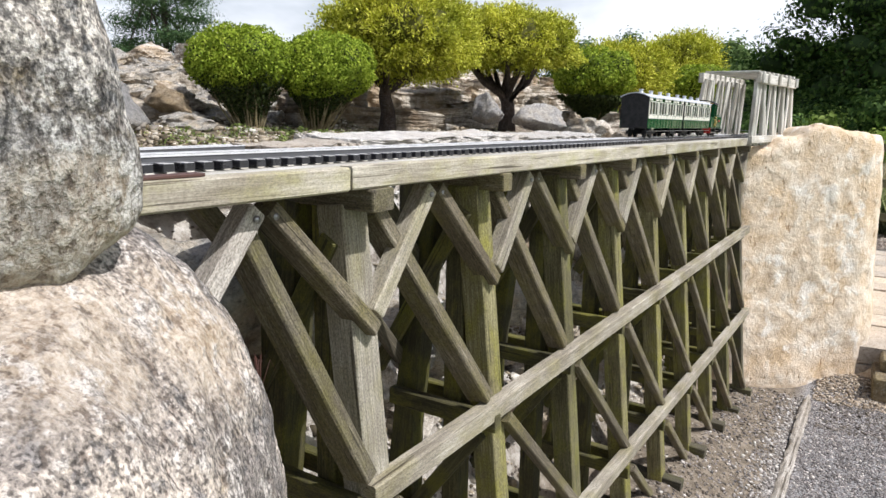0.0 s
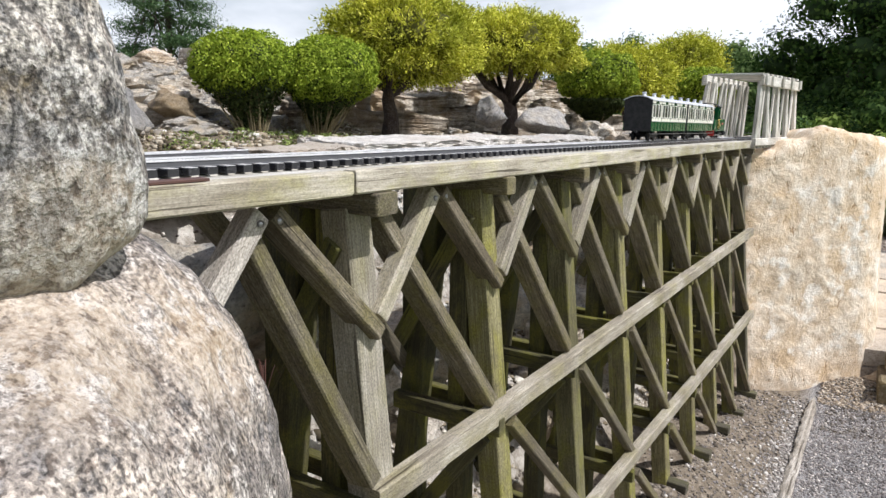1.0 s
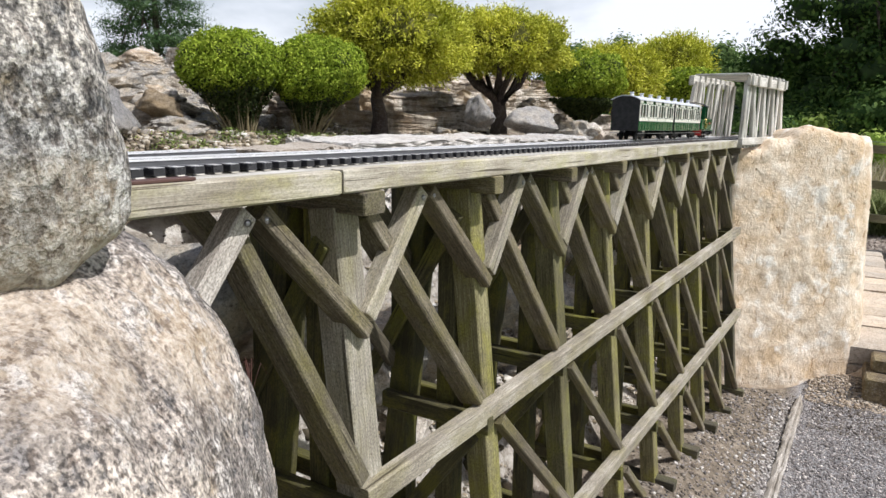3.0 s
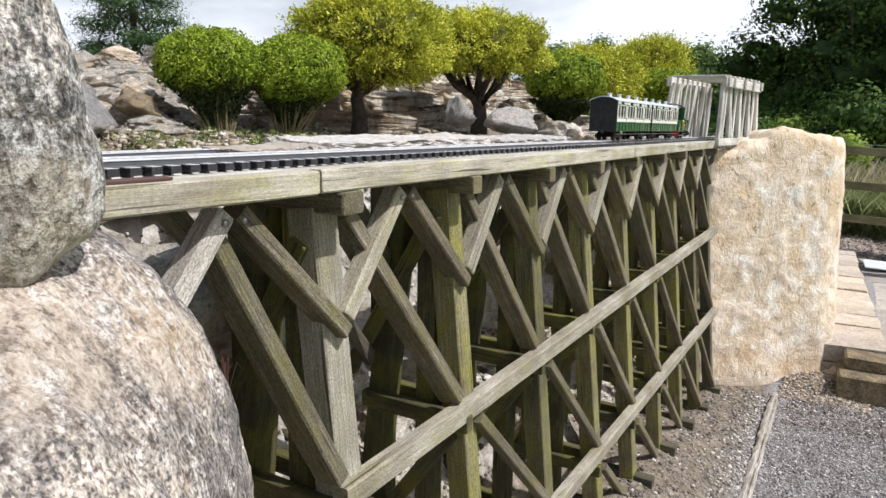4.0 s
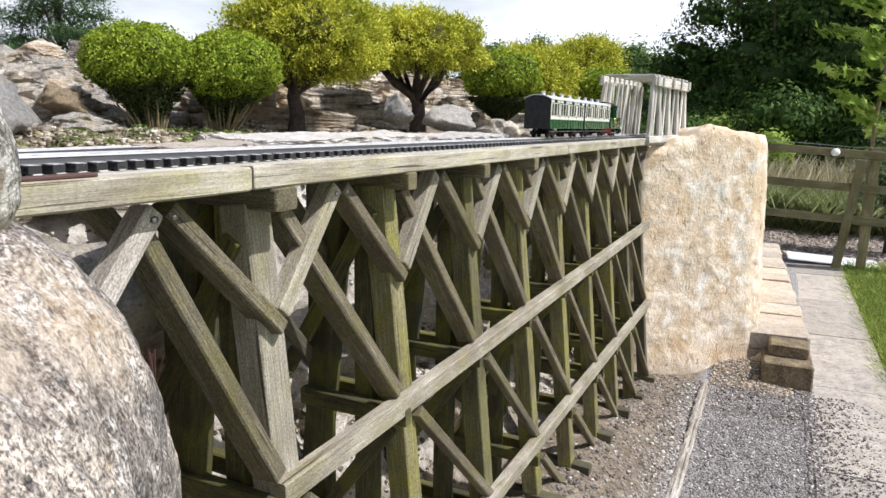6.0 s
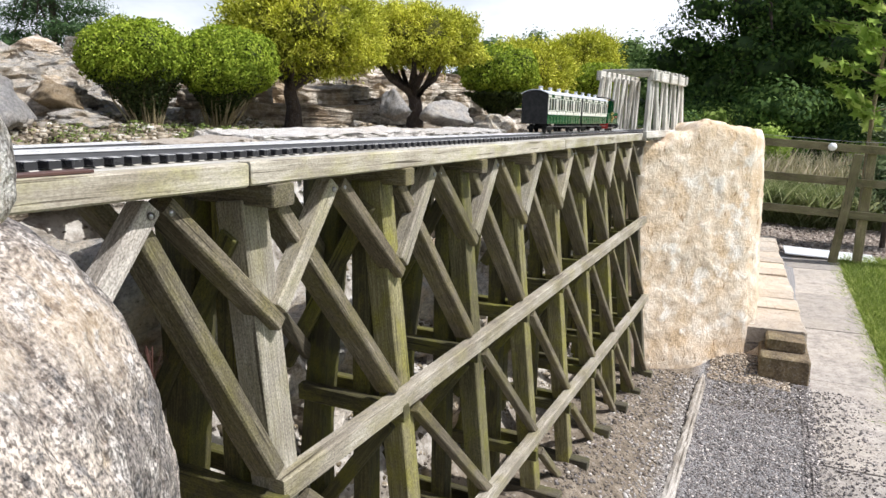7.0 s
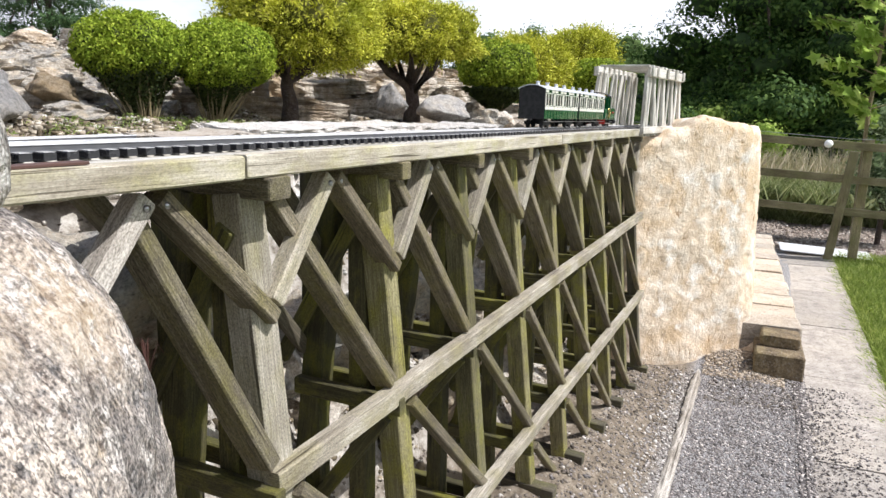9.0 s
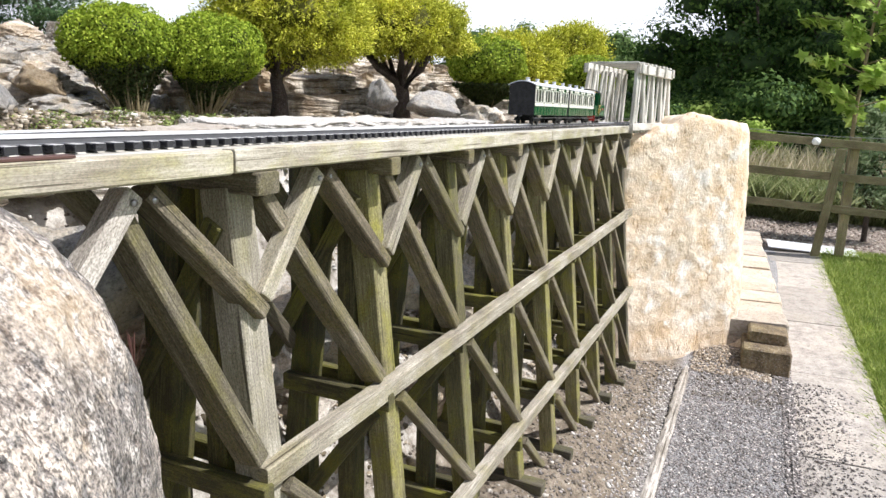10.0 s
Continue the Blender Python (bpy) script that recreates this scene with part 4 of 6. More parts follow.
OUT = Vector((0, -1, 0.11))
for i, x in enumerate(BENTS):
    if i == 0:
        continue
    last = i == len(BENTS) - 1
    top = deck(x) - 0.037
    dx = rng.uniform(-0.006, 0.006)
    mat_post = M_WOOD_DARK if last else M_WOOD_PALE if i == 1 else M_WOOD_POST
    # cap across the bent
    cw = 0.056 if i == 1 else 0.04
    timber("cap", (x, 0.704, top - 0.017), (x, 2 * YC - 0.704, top - 0.017), cw, 0.038, (0, 0, 1), M_WOOD, bridge)
    for side in (1, -1):
        def yy(y):
            return y if side == 1 else 2 * YC - y
        z0, z1 = foot(x) if side == 1 else float(height(x, yy(0.66))) - 0.03, top - 0.03
        if z1 - z0 > 0.1:
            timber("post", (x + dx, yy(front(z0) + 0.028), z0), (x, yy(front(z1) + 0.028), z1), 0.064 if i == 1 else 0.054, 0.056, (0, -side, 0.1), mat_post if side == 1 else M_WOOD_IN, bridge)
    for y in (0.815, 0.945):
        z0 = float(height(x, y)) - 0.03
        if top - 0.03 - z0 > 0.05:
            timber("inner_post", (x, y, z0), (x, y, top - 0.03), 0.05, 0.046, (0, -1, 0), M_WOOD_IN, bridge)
    # cross girts on both faces of the bent, at the two walings, and a sill
    for z in (0.985, 0.5):
        for s in (-1, 1):
            y1 = min(2 * YC - front(z) - 0.0, 1.12)
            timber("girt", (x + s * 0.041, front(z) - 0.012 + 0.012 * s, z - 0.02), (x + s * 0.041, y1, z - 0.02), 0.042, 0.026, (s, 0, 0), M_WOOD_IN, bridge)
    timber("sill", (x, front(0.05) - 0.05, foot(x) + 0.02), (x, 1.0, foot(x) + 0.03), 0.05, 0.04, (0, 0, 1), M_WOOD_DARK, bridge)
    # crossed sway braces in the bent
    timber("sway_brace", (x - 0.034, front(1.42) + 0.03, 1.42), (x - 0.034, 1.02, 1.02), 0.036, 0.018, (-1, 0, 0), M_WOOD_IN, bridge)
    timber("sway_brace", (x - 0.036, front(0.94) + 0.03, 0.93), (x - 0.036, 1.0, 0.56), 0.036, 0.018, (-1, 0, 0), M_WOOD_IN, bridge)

# zigzag braces under the deck, front and back
for i, x in enumerate(BENTS):
    zt = deck(x) - 0.039
    za = 1.262
    for side in (1, -1) if i else (1,):
        def yb(z):
            y = front(z) - 0.0105
            return y if side == 1 else 2 * YC - y
        face = (0, -side, 0.11)
        mb = M_WOOD_PALE
        timber("brace", (x - 0.196, yb(zt - 0.02) + side * 0.013, zt - 0.014), (x + 0.008, yb(za) + side * 0.013, za + 0.004), 0.029, 0.05, face, M_WOOD, bridge)
        timber("brace", (x + 0.017, yb(za + 0.03) + side * 0.011, za + 0.028), (x + 0.202, yb(zt - 0.02) + side * 0.011, zt - 0.018), 0.032, 0.04, face, M_EDGE if i == 0 else mb, bridge)
# raking braces between the walings
for i, x in enumerate(BENTS[:-1]):
    n = BENTS[i + 1]
    xs = x + 0.19 if i == 0 else x + 0.06
    timber("rake", (xs, front(1.45) + 0.023, 1.457), (n - (0.034 if i == 0 else 0.052), front(1.02) + 0.012, 1.022), 0.03, 0.054, OUT, M_WOOD, bridge)
    if i >= 1:
        timber("rake", (x + 0.02, front(0.96) - 0.008, 0.955), (n - 0.01, front(0.54) - 0.004, 0.545), 0.027, 0.026, OUT, M_WOOD, bridge)
        zf = foot(n) + 0.03
        if 0.46 - zf > 0.1:
            timber("rake", (x + 0.02, front(0.47) - 0.008, 0.465), (n + 0.02 - 0.42 * max(0, 1 - (0.465 - zf) / 0.4), front(zf) - 0.004, zf), 0.027, 0.026, OUT, M_WOOD, bridge)
        timber("rake", (x + 0.02, 2 * YC - front(1.45) - 0.012, 1.44), (n - 0.02, 2 * YC - front(1.05), 1.05), 0.034, 0.018, (0, 1, 0.1), M_WOOD, bridge)
# long walings
timber("waling", (0.833, 0.708, 0.991), (4.27, 0.684, 0.991), 0.044, 0.034, (0, -1, 0), M_WOOD_PALE, bridge, "bleached grey timber waling")
timber("waling", (0.85, 0.655, 0.555), (4.27, 0.64, 0.507), 0.042, 0.034, (0, -1, 0), M_WOOD_PALE, bridge, "bleached grey timber waling")
# deck beams and deck boards
for xa, xb in ((0.1, 0.80), (0.803, 2.52), (2.523, 4.14)):
    for y in (0.7265, 2 * YC - 0.7265):
        timber("deck_beam", (xa, y, deck(xa) - 0.0185), (xb, y, deck(xb) - 0.0185), 0.037, 0.029, (0, -1, 0), M_WOOD_DECK, bridge, "pale timber deck beam with green algae")
for k in range(3):
    y = 0.775 + 0.065 * k
    timber("deck_board", (0.1, y, deck(0.1) - 0.0115), (4.2, y, deck(4.2) - 0.0115), 0.063, 0.02, (0, 0, 1), M_TRUSS, bridge)
timber("packing_strip", (0.2, 0.728, deck(0.3) + 0.002), (0.545, 0.728, deck(0.5) + 0.002), 0.02, 0.004, (0, 0, 1), M_RUST, bridge, "rust-brown strip on the deck edge")
bolt_me = lathe("bolt", ((0.0001, 0), (0.0055, 0), (0.005, 0.003), (0.0001, 0.0045)), 10)
for x in BENTS:
    for s in (-0.017, 0.017):
        zb = deck(x) - 0.062
        part("bolt", bolt_me, M_STEEL, bridge, Matrix.Translation((x - 0.21 + s, front(zb) - 0.02, zb)) @ pose(0, 0, 0, 90))


# ---- track ----
TY = 0.838


def track(name, x0, x1, yc, zt, label, bend=0.0):
    """Narrow plastic track: sleepers and two rails."""
    root = thing(name, (x0, yc, zt(x0)), label, "railway track")
    tie = chamfer_box(0.09, 0.0172, 0.0105, 0.0012)
    n = int((x1 - x0) / 0.03)
    for i in range(n):
        x = x0 + 0.03 * i
        y = yc + bend * (x - x0) ** 2
        part("sleeper", tie, M_TIE, root, pose(x, y, zt(x) + 0.0053, 0, 0, 90 + math.degrees(2 * bend * (x - x0)) + rng.uniform(-1, 1)))
    for s in (-0.0225, 0.0225):
        me = bpy.data.meshes.new("rail")
        prof = [(-0.0035, 0), (0.0035, 0), (0.0035, 0.002), (0.001, 0.003), (0.001, 0.0068), (0.0023, 0.0088), (0.0023, 0.0112), (-0.0023, 0.0112), (-0.0023, 0.0088), (-0.001, 0.0068), (-0.001, 0.003), (-0.0035, 0.002)]
        k = len(prof)
        xs = np.linspace(x0, x1, 40)
        vs = [(x, yc + bend * (x - x0) ** 2 + s + a, zt(x) + 0.0085 + b * 1.05) for x in xs for a, b in prof]
        fs = [[i * k + j, i * k + (j + 1) % k, (i + 1) * k + (j + 1) % k, (i + 1) * k + j] for i in range(len(xs) - 1) for j in range(k)]
        me.from_pydata(vs, [], fs)
        me.materials.append(M_RAIL)
        me.materials.append(M_RAILTOP)
        for p in me.polygons:
            if p.index % k in (5, 6, 7):
                p.material_index = 1
        part("rail", me, None, root, Matrix())
    return root


track("railway_track", 0.1, 4.24, TY, deck, "black plastic-sleepered narrow gauge track along the deck")
track("railway_track", 0.2, 1.15, 1.36, lambda x: 1.517, "second length of narrow gauge track on gravel")
bed_bm = bmesh.new()
bmesh.ops.create_cube(bed_bm, size=1.0)
bmesh.ops.scale(bed_bm, vec=(1.25, 0.17, 0.12), verts=bed_bm.verts)
bmesh.ops.subdivide_edges(bed_bm, edges=bed_bm.edges, cuts=30, use_grid_fill=True)
for v in bed_bm.verts:
    e = noise.fractal(Vector((v.co.x * 30, v.co.y * 40, v.co.z * 40)), 0.6, 2.2, 5)
    v.co += Vector((0.004 * e, 0.006 * e, -0.0025 * abs(e)))
bed_me = bm_mesh("track_bed", bed_bm)
bed_me.materials.append(M_PALE)
thing("track_bed", (0.8, 1.36, 1.457), "pale mortar bed under the second track", "track bed", data=bed_me)


# ---- through truss ----
truss = thing("through_truss", (4.65, 0.8, 1.49), "bleached timber through-truss span on the pier", "truss bridge")
TA = Matrix.Translation((4.2, 0.855, 1.512)) @ pose(0, 0, 0, 0, 0, -7.6)


def t_timber(name, p0, p1, wide, thick, face, label=""):
    return timber(name, TA @ Vector(p0), TA @ Vector(p1), wide, thick, TA.to_3x3() @ Vector(face), M_TRUSS, truss, label)


for s in (-1, 1):
    X0, TL = (0.0, 0.84) if s < 0 else (-0.1, 0.72)
    n_bays = 4 if s < 0 else 5
    t_timber("bottom_chord", (X0 - 0.02, s * 0.152 - 0.006, -0.012), (TL, s * 0.152 - 0.006, -0.012), 0.042, 0.024, (0, s, 0))
    t_timber("top_chord", (X0 + 0.07, s * 0.14 - 0.006, 0.327), (TL - 0.02, s * 0.14 - 0.006, 0.318), 0.052, 0.022, (0, s, 0))
    bay_l = (TL - X0 - 0.05) / n_bays
    for k in range(n_bays + 1):
        x = X0 + 0.02 + bay_l * k
        t_timber("upright", (x, s * 0.142 - 0.006, 0.0), (min(max(x, X0 + 0.1), TL - 0.05), s * 0.126 - 0.006, 0.318), 0.034, 0.022, (0, s, 0.1))
        # block on the chord over each upright
        t_timber("chord_block", (min(max(x, X0 + 0.1), TL - 0.05), s * 0.158 - 0.006, 0.3), (min(max(x, X0 + 0.1), TL - 0.05), s * 0.158 - 0.006, 0.352), 0.034, 0.012, (0, s, 0))
        if k < n_bays:
            t_timber("web_brace", (x + bay_l * 0.5 - 0.008, s * 0.132 - 0.006, 0.0), (x + 0.04 * (k == 0) + 0.03, s * 0.118 - 0.006, 0.318), 0.021, 0.012, (0, s, 0.1))
            t_timber("web_brace", (x + bay_l * 0.5 + 0.008, s * 0.132 - 0.006, 0.0), (x + bay_l - 0.03, s * 0.118 - 0.006, 0.318), 0.021, 0.012, (0, s, 0.1))
TL = 0.84
for k in range(9):
    x = 0.07 + (TL - 0.13) / 8 * k
    t_timber("top_slat", (x, -0.15, 0.359), (x, 0.15, 0.359), 0.03, 0.012, (0, 0, 1))
for k in range(14):
    x = 0.02 + (TL - 0.04) / 13 * k
    t_timber("floor_beam", (x, -0.155, -0.04), (x, 0.155, -0.04), 0.018, 0.016, (0, 0, 1))
t_timber("floor_board", (0.0, -0.05, -0.018), (TL + 0.3, -0.05, -0.018), 0.09, 0.02, (0, 0, 1))
t_timber("floor_board", (0.0, 0.05, -0.018), (TL + 0.3, 0.05, -0.018), 0.09, 0.02, (0, 0, 1))
truss_track = thing("railway_track", (4.25, 0.82, 1.5), "narrow gauge track running on through the truss", "railway track")
tie = chamfer_box(0.09, 0.0175, 0.0085, 0.0012)
for k in range(36):
    part("sleeper", tie, M_TIE, truss_track, TA @ pose(0.045 + 0.03 * k, -0.017, -0.004, 0, 0, 90))
for s in (-0.0225, 0.0225):
    part("rail", box_me(0.04, 1.13, s - 0.002 - 0.017, s + 0.002 - 0.017, 0.0, 0.0095, 0.0005), M_RAIL, truss_track, TA)


# ---- boulders in the foreground ----
def boulder(name, centre, radii, turn, seed, label, power, skew, tilt, skin, taper=0.0, dip=0.0):
    """Squared-off mass of rock, worn round at the edges, with a crusty skin; skew and tilt shear it with height."""
    bm = bmesh.new()
    bmesh.ops.create_icosphere(bm, subdivisions=7, radius=1.0)
    # a closer mesh on the weathered side towards the yard
    bmesh.ops.subdivide_edges(bm, edges=[e for e in bm.edges if e.verts[0].co.y < -0.25 and e.verts[1].co.y < -0.25], cuts=1, use_grid_fill=True)
    bmesh.ops.triangulate(bm, faces=[f for f in bm.faces if len(f.verts) > 3])
    me = bm_mesh(name, bm)
    d = np.empty(len(me.vertices) * 3, np.float32)
    me.vertices.foreach_get("co", d)
    d = d.reshape(-1, 3).astype(float)
    k = (np.abs(d) ** power).sum(1) ** (-1 / power)
    p = d * k[:, None] * np.array(radii)
    p[:, :2] *= 1 - taper * np.clip((p[:, 2:] / radii[2] + 1) / 2, 0, 1) ** 2
    p[:, 0] -= skew * p[:, 2]
    p[:, 2] += (dip * p[:, 1] - 3 * dip * np.clip(0.15 - p[:, 0], 0, 0.25)) * step(0.1, 0.3, p[:, 2])
    p[:, 1] += tilt[0] * (p[:, 2] - tilt[1]) + tilt[2]
    n = 0.008 * noise3(p * 4.5 + seed, seed) + 0.005 * noise3(p * 11 + seed, seed + 1)
    for f, amp in ((22, 0.003), (48, 0.0026), (95, 0.0017), (190, 0.0008)):
        n += amp * noise3(p * f, seed + int(f))
    me.vertices.foreach_set("co", (p + d * n[:, None]).astype(np.float32).ravel())
    smooth(me)
    me.update()
    me.materials.append(skin)
    return thing(name, Matrix.Translation(centre) @ pose(0, 0, 0, 0, 0, turn), label, "boulder", "foreground boulders", data=me)


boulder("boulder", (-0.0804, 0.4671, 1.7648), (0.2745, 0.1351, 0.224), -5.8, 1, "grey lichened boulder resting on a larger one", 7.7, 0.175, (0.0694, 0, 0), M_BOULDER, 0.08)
boulder("boulder", (0.0228, 0.365, 1.2304), (0.334, 0.2054, 0.379), 37.3, 2, "large pale granite boulder with grey lichen", 3.96, 0.064, (0.02, 0, 0), M_BOULDER_PALE, 0.046, 0.12)


# ---- rockery ----
def zg(x, y):
    return float(height(x, y))


ROCKS = [rock_me("rock", s, 3, 3.4, 0.3, 0.16, f) for s, f in ((1, 0.7), (2, 0.55), (3, 0.8), (4, 0.6), (5, 0.45), (6, 0.65), (7, 0.75), (8, 0.5))]
for k, m in enumerate(ROCKS):
    m.materials.append(M_LEDGE if k % 4 else M_ROCK)


def rock(k, x, y, size, turn, label="weathered grey rockery stone bedded in the slope", sink=0.15, stretch=(1, 1, 1), group="rockery stones", shapes=None):
    z = float(height(x, y))
    shapes = shapes or ROCKS
    me = shapes[k % len(shapes)]
    zc = z + size * stretch[2] * 0.3 - sink * size
    ob = thing("rock", Matrix.Translation((x, y, zc)) @ pose(0, 0, 0, rng.uniform(-8, 8), rng.uniform(-8, 8), turn) @ Matrix.Diagonal((size * stretch[0], size * stretch[1], size * stretch[2], 1)), label, "rock", group, data=me)
    return ob


ROCKS_LARGE = [rock_me("rock", s, 4, 3.6, 0.28, 0.2, f) for s, f in ((11, 0.7), (12, 0.6), (13, 0.8), (14, 0.65), (15, 0.75), (16, 0.55))]
for k, m in enumerate(ROCKS_LARGE):
    m.polygons.foreach_set("use_smooth", np.zeros(len(m.polygons), bool))
    m.materials.append(M_LEDGE if k % 3 else M_ROCK)
grey_me = rock_me("rock", 21, 4, 3.4, 0.2, 0.09, 0.8)
grey_me.materials.append(M_ROCK_GREY)
ROCKS_PALE = [rock_me("rock", s, 4, 3.2, 0.3, 0.2, f) for s, f in ((61, 0.7), (62, 0.6), (63, 0.8), (64, 0.5))]
for m in ROCKS_PALE:
    m.polygons.foreach_set("use_smooth", np.zeros(len(m.polygons), bool))
    m.materials.append(M_ROCK)
tan_me = rock_me("rock", 23, 4, 3.6, 0.25, 0.12, 0.75)
tan_me.materials.append(M_TAN)
for x, y, z, s, st, t in ((3.47, 1.97, 1.63, 0.24, (0.85, 0.75, 1.0), 20), (3.79, 1.81, 1.59, 0.36, (1.0, 0.6, 0.6), -25)):
    thing("rock", Matrix.Translation((x, y, z)) @ pose(0, 0, 0, 0, 6, t) @ Matrix.Diagonal((s * st[0], s * st[1], s * st[2], 1)), "smooth grey stone standing beside the track bed", "rock", "stones by the track", data=grey_me)
for k in range(9):
    rock(k, 4.0 + 0.17 * k, 1.62 + rng.uniform(-0.05, 0.05), rng.uniform(0.16, 0.26), rng.uniform(0, 360), "rounded pale stone edging the track bed", 0.1, group="stones by the track")
for k in range(105):
    x = rng.uniform(0.9, 5.6)
    y = rng.uniform(1.8, 4.4)
    if y < 2.3 and 1.4 < x < 3.0:
        y += 0.5
    s = rng.uniform(0.07, 0.2) * (1.5 if y > 2.8 else 1)
    rock(k, x, y, s, rng.uniform(0, 360), ("weathered grey rockery stone bedded in the slope", "broken brownish rockery stone on the slope")[k % 2], sink=0.2, stretch=(1.2, 0.9, rng.uniform(0.6, 1.0)))
for k in range(50):
    rock(k, rng.uniform(0.9, 6.6), 2.45 + 2.0 * rng.random() ** 0.8, rng.uniform(0.18, 0.36), rng.uniform(0, 360), ("large pale weathered rock slab of the rockery", "large grey broken boulder of the rockery")[k % 2], 0.2, (1.3, 0.85, rng.uniform(0.6, 1.0)), shapes=ROCKS_LARGE)
for x, y, z, s, st, t, lb, me in (
        (1.37, 2.24, 1.6, 0.26, (0.9, 0.9, 1.1), 30, "big smooth grey boulder at the rockery's foot", grey_me),
        (1.67, 2.36, 1.64, 0.19, (1.1, 0.9, 0.75), 60, "tan angular boulder resting on a grey rock", tan_me),
        (1.72, 2.33, 1.555, 0.36, (1.1, 0.8, 0.5), 15, "broad grey rock bedded under the tan boulder", ROCKS_PALE[1])):
    thing("rock", Matrix.Translation((x, y, z)) @ pose(0, 0, 0, 3, -4, t) @ Matrix.Diagonal((s * st[0], s * st[1], s * st[2], 1)), lb, "rock", "rockery stones", data=me)
rock(5, 1.9, 2.6, 0.22, 80, "brownish broken stone on the rockery", 0.1, (1.3, 0.9, 1.0), shapes=ROCKS_LARGE)
for k in range(45):
    x = rng.uniform(0.5, 4.3)
    rock(k, x, rng.uniform(1.0, 1.45), rng.uniform(0.12, 0.28), rng.uniform(0, 360), "stone bedded in the bank under the bridge", group="stones in the bank")

# beds of stone stepping up behind the clipped trees
def ledge_me(seed):
    """Long bed of broken stone: flat top, ragged front with two or three recessed joints."""
    bm = bmesh.new()
    bmesh.ops.create_cube(bm, size=1.0)
    bmesh.ops.subdivide_edges(bm, edges=bm.edges, cuts=11, use_grid_fill=True)
    for v in bm.verts:
        c = v.co.copy()
        o = Vector((seed * 3.1, seed * 1.7, seed * 0.9))
        lump = noise.fractal(Vector((c.x * 3.2, c.y * 3.2, c.z * 1.1)) + o, 0.8, 2.1, 4)
        joint = abs(((c.z * 2.6 + 0.25 * noise.noise(c * 2.0 + o)) % 1.0) - 0.5) * 2
        edge = max(abs(c.x), abs(c.y)) * 2
        k = 1 + 0.2 * lump * edge - 0.14 * max(0.0, joint - 0.6) * edge
        v.co = Vector((c.x * k, c.y * k, c.z * (1 + 0.25 * lump)))
    return bm_mesh("ledge", bm)


LEDGES = [ledge_me(k) for k in range(1, 6)]
for me in LEDGES:
    me.materials.append(M_LEDGE)
gr = random.Random(88)
for row, (y0, z0) in enumerate(((2.4, 1.55), (2.62, 1.66), (2.85, 1.77), (3.15, 1.88))):
    x = 2.3 + 0.1 * row
    while x < 6.6:
        l = gr.uniform(0.32, 0.75)
        w, h = gr.uniform(0.3, 0.45), gr.uniform(0.1, 0.17)
        thing("ledge_stone", Matrix.Translation((x + l / 2, y0 + w * 0.3 + gr.uniform(-0.05, 0.05), max(z0, zg(x, y0) + 0.02) + h * 0.2)) @ pose(0, 0, 0, gr.uniform(-5, 5), gr.uniform(-4, 4), gr.uniform(-12, 12)) @ Matrix.Diagonal((l, w, h, 1)), "long brown bed of layered stone in the rockery", "rock", "bedded rockery ledges", data=gr.choice(LEDGES))
        x += l * gr.uniform(0.75, 1.0)
for k in range(80):
    x, y = gr.uniform(1.35, 2.9), gr.uniform(2.4, 4.2)
    rock(k, x, y, gr.uniform(0.12, 0.36), gr.uniform(0, 360), "pale grey weathered rock on the broken slope", 0.18, (1.2, 0.9, gr.uniform(0.5, 0.8)), shapes=ROCKS_PALE)
# cairn of flat stones behind the track
for k, (dx, dz, w) in enumerate(((0, 0, 0.17), (0.02, 0.045, 0.14), (-0.015, 0.085, 0.1), (0.01, 0.12, 0.07))):
    thing("rock", Matrix.Translation((4.1 + dx, 1.97 - dx, 1.6 + dz)) @ pose(0, 0, 0, 3 * k, -4, 35 * k) @ Matrix.Diagonal((w, w * 0.8, 0.06, 1)), "flat pale stone in a small cairn", "rock", "cairn stones", data=ROCKS[k])

# pale slabs beside the track
for x, y, l, w, t, h in ((2.25, 1.56, 1.1, 0.3, -2, 0.095), (3.28, 1.54, 0.95, 0.3, 2, 0.085), (1.5, 1.5, 0.4, 0.16, 6, 0.125)):
    bm = bmesh.new()
    bmesh.ops.create_cube(bm, size=1.0)
    bmesh.ops.scale(bm, vec=(l, w, h), verts=bm.verts)
    bmesh.ops.subdivide_edges(bm, edges=bm.edges, cuts=34, use_grid_fill=True)
    for v in bm.verts:
        e = noise.fractal(Vector((v.co.x * 13 + x, v.co.y * 16, v.co.z * 22)), 0.6, 2.2, 6)
        broad = noise.fractal(Vector((v.co.x * 4 + x, v.co.y * 5, 3.0)), 0.7, 2.2, 4)
        v.co += Vector((0.014 * e, 0.018 * e, 0.003 * e + 0.006 * broad * (v.co.z > 0)))
    me = bm_mesh("stone_slab", bm)
    me.materials.append(M_PALE if l > 0.5 else M_COPING)
    thing("stone_slab", Matrix.Translation((x, y, float(height(x, y)) + (0.03 if l > 0.5 else 0.02))) @ pose(0, 0, 0, 2, 0, t), "long pale weathered stone slab beside the track" if l > 0.5 else "flat buff sandstone piece on the track bed", "stone slab", "slabs", data=me)


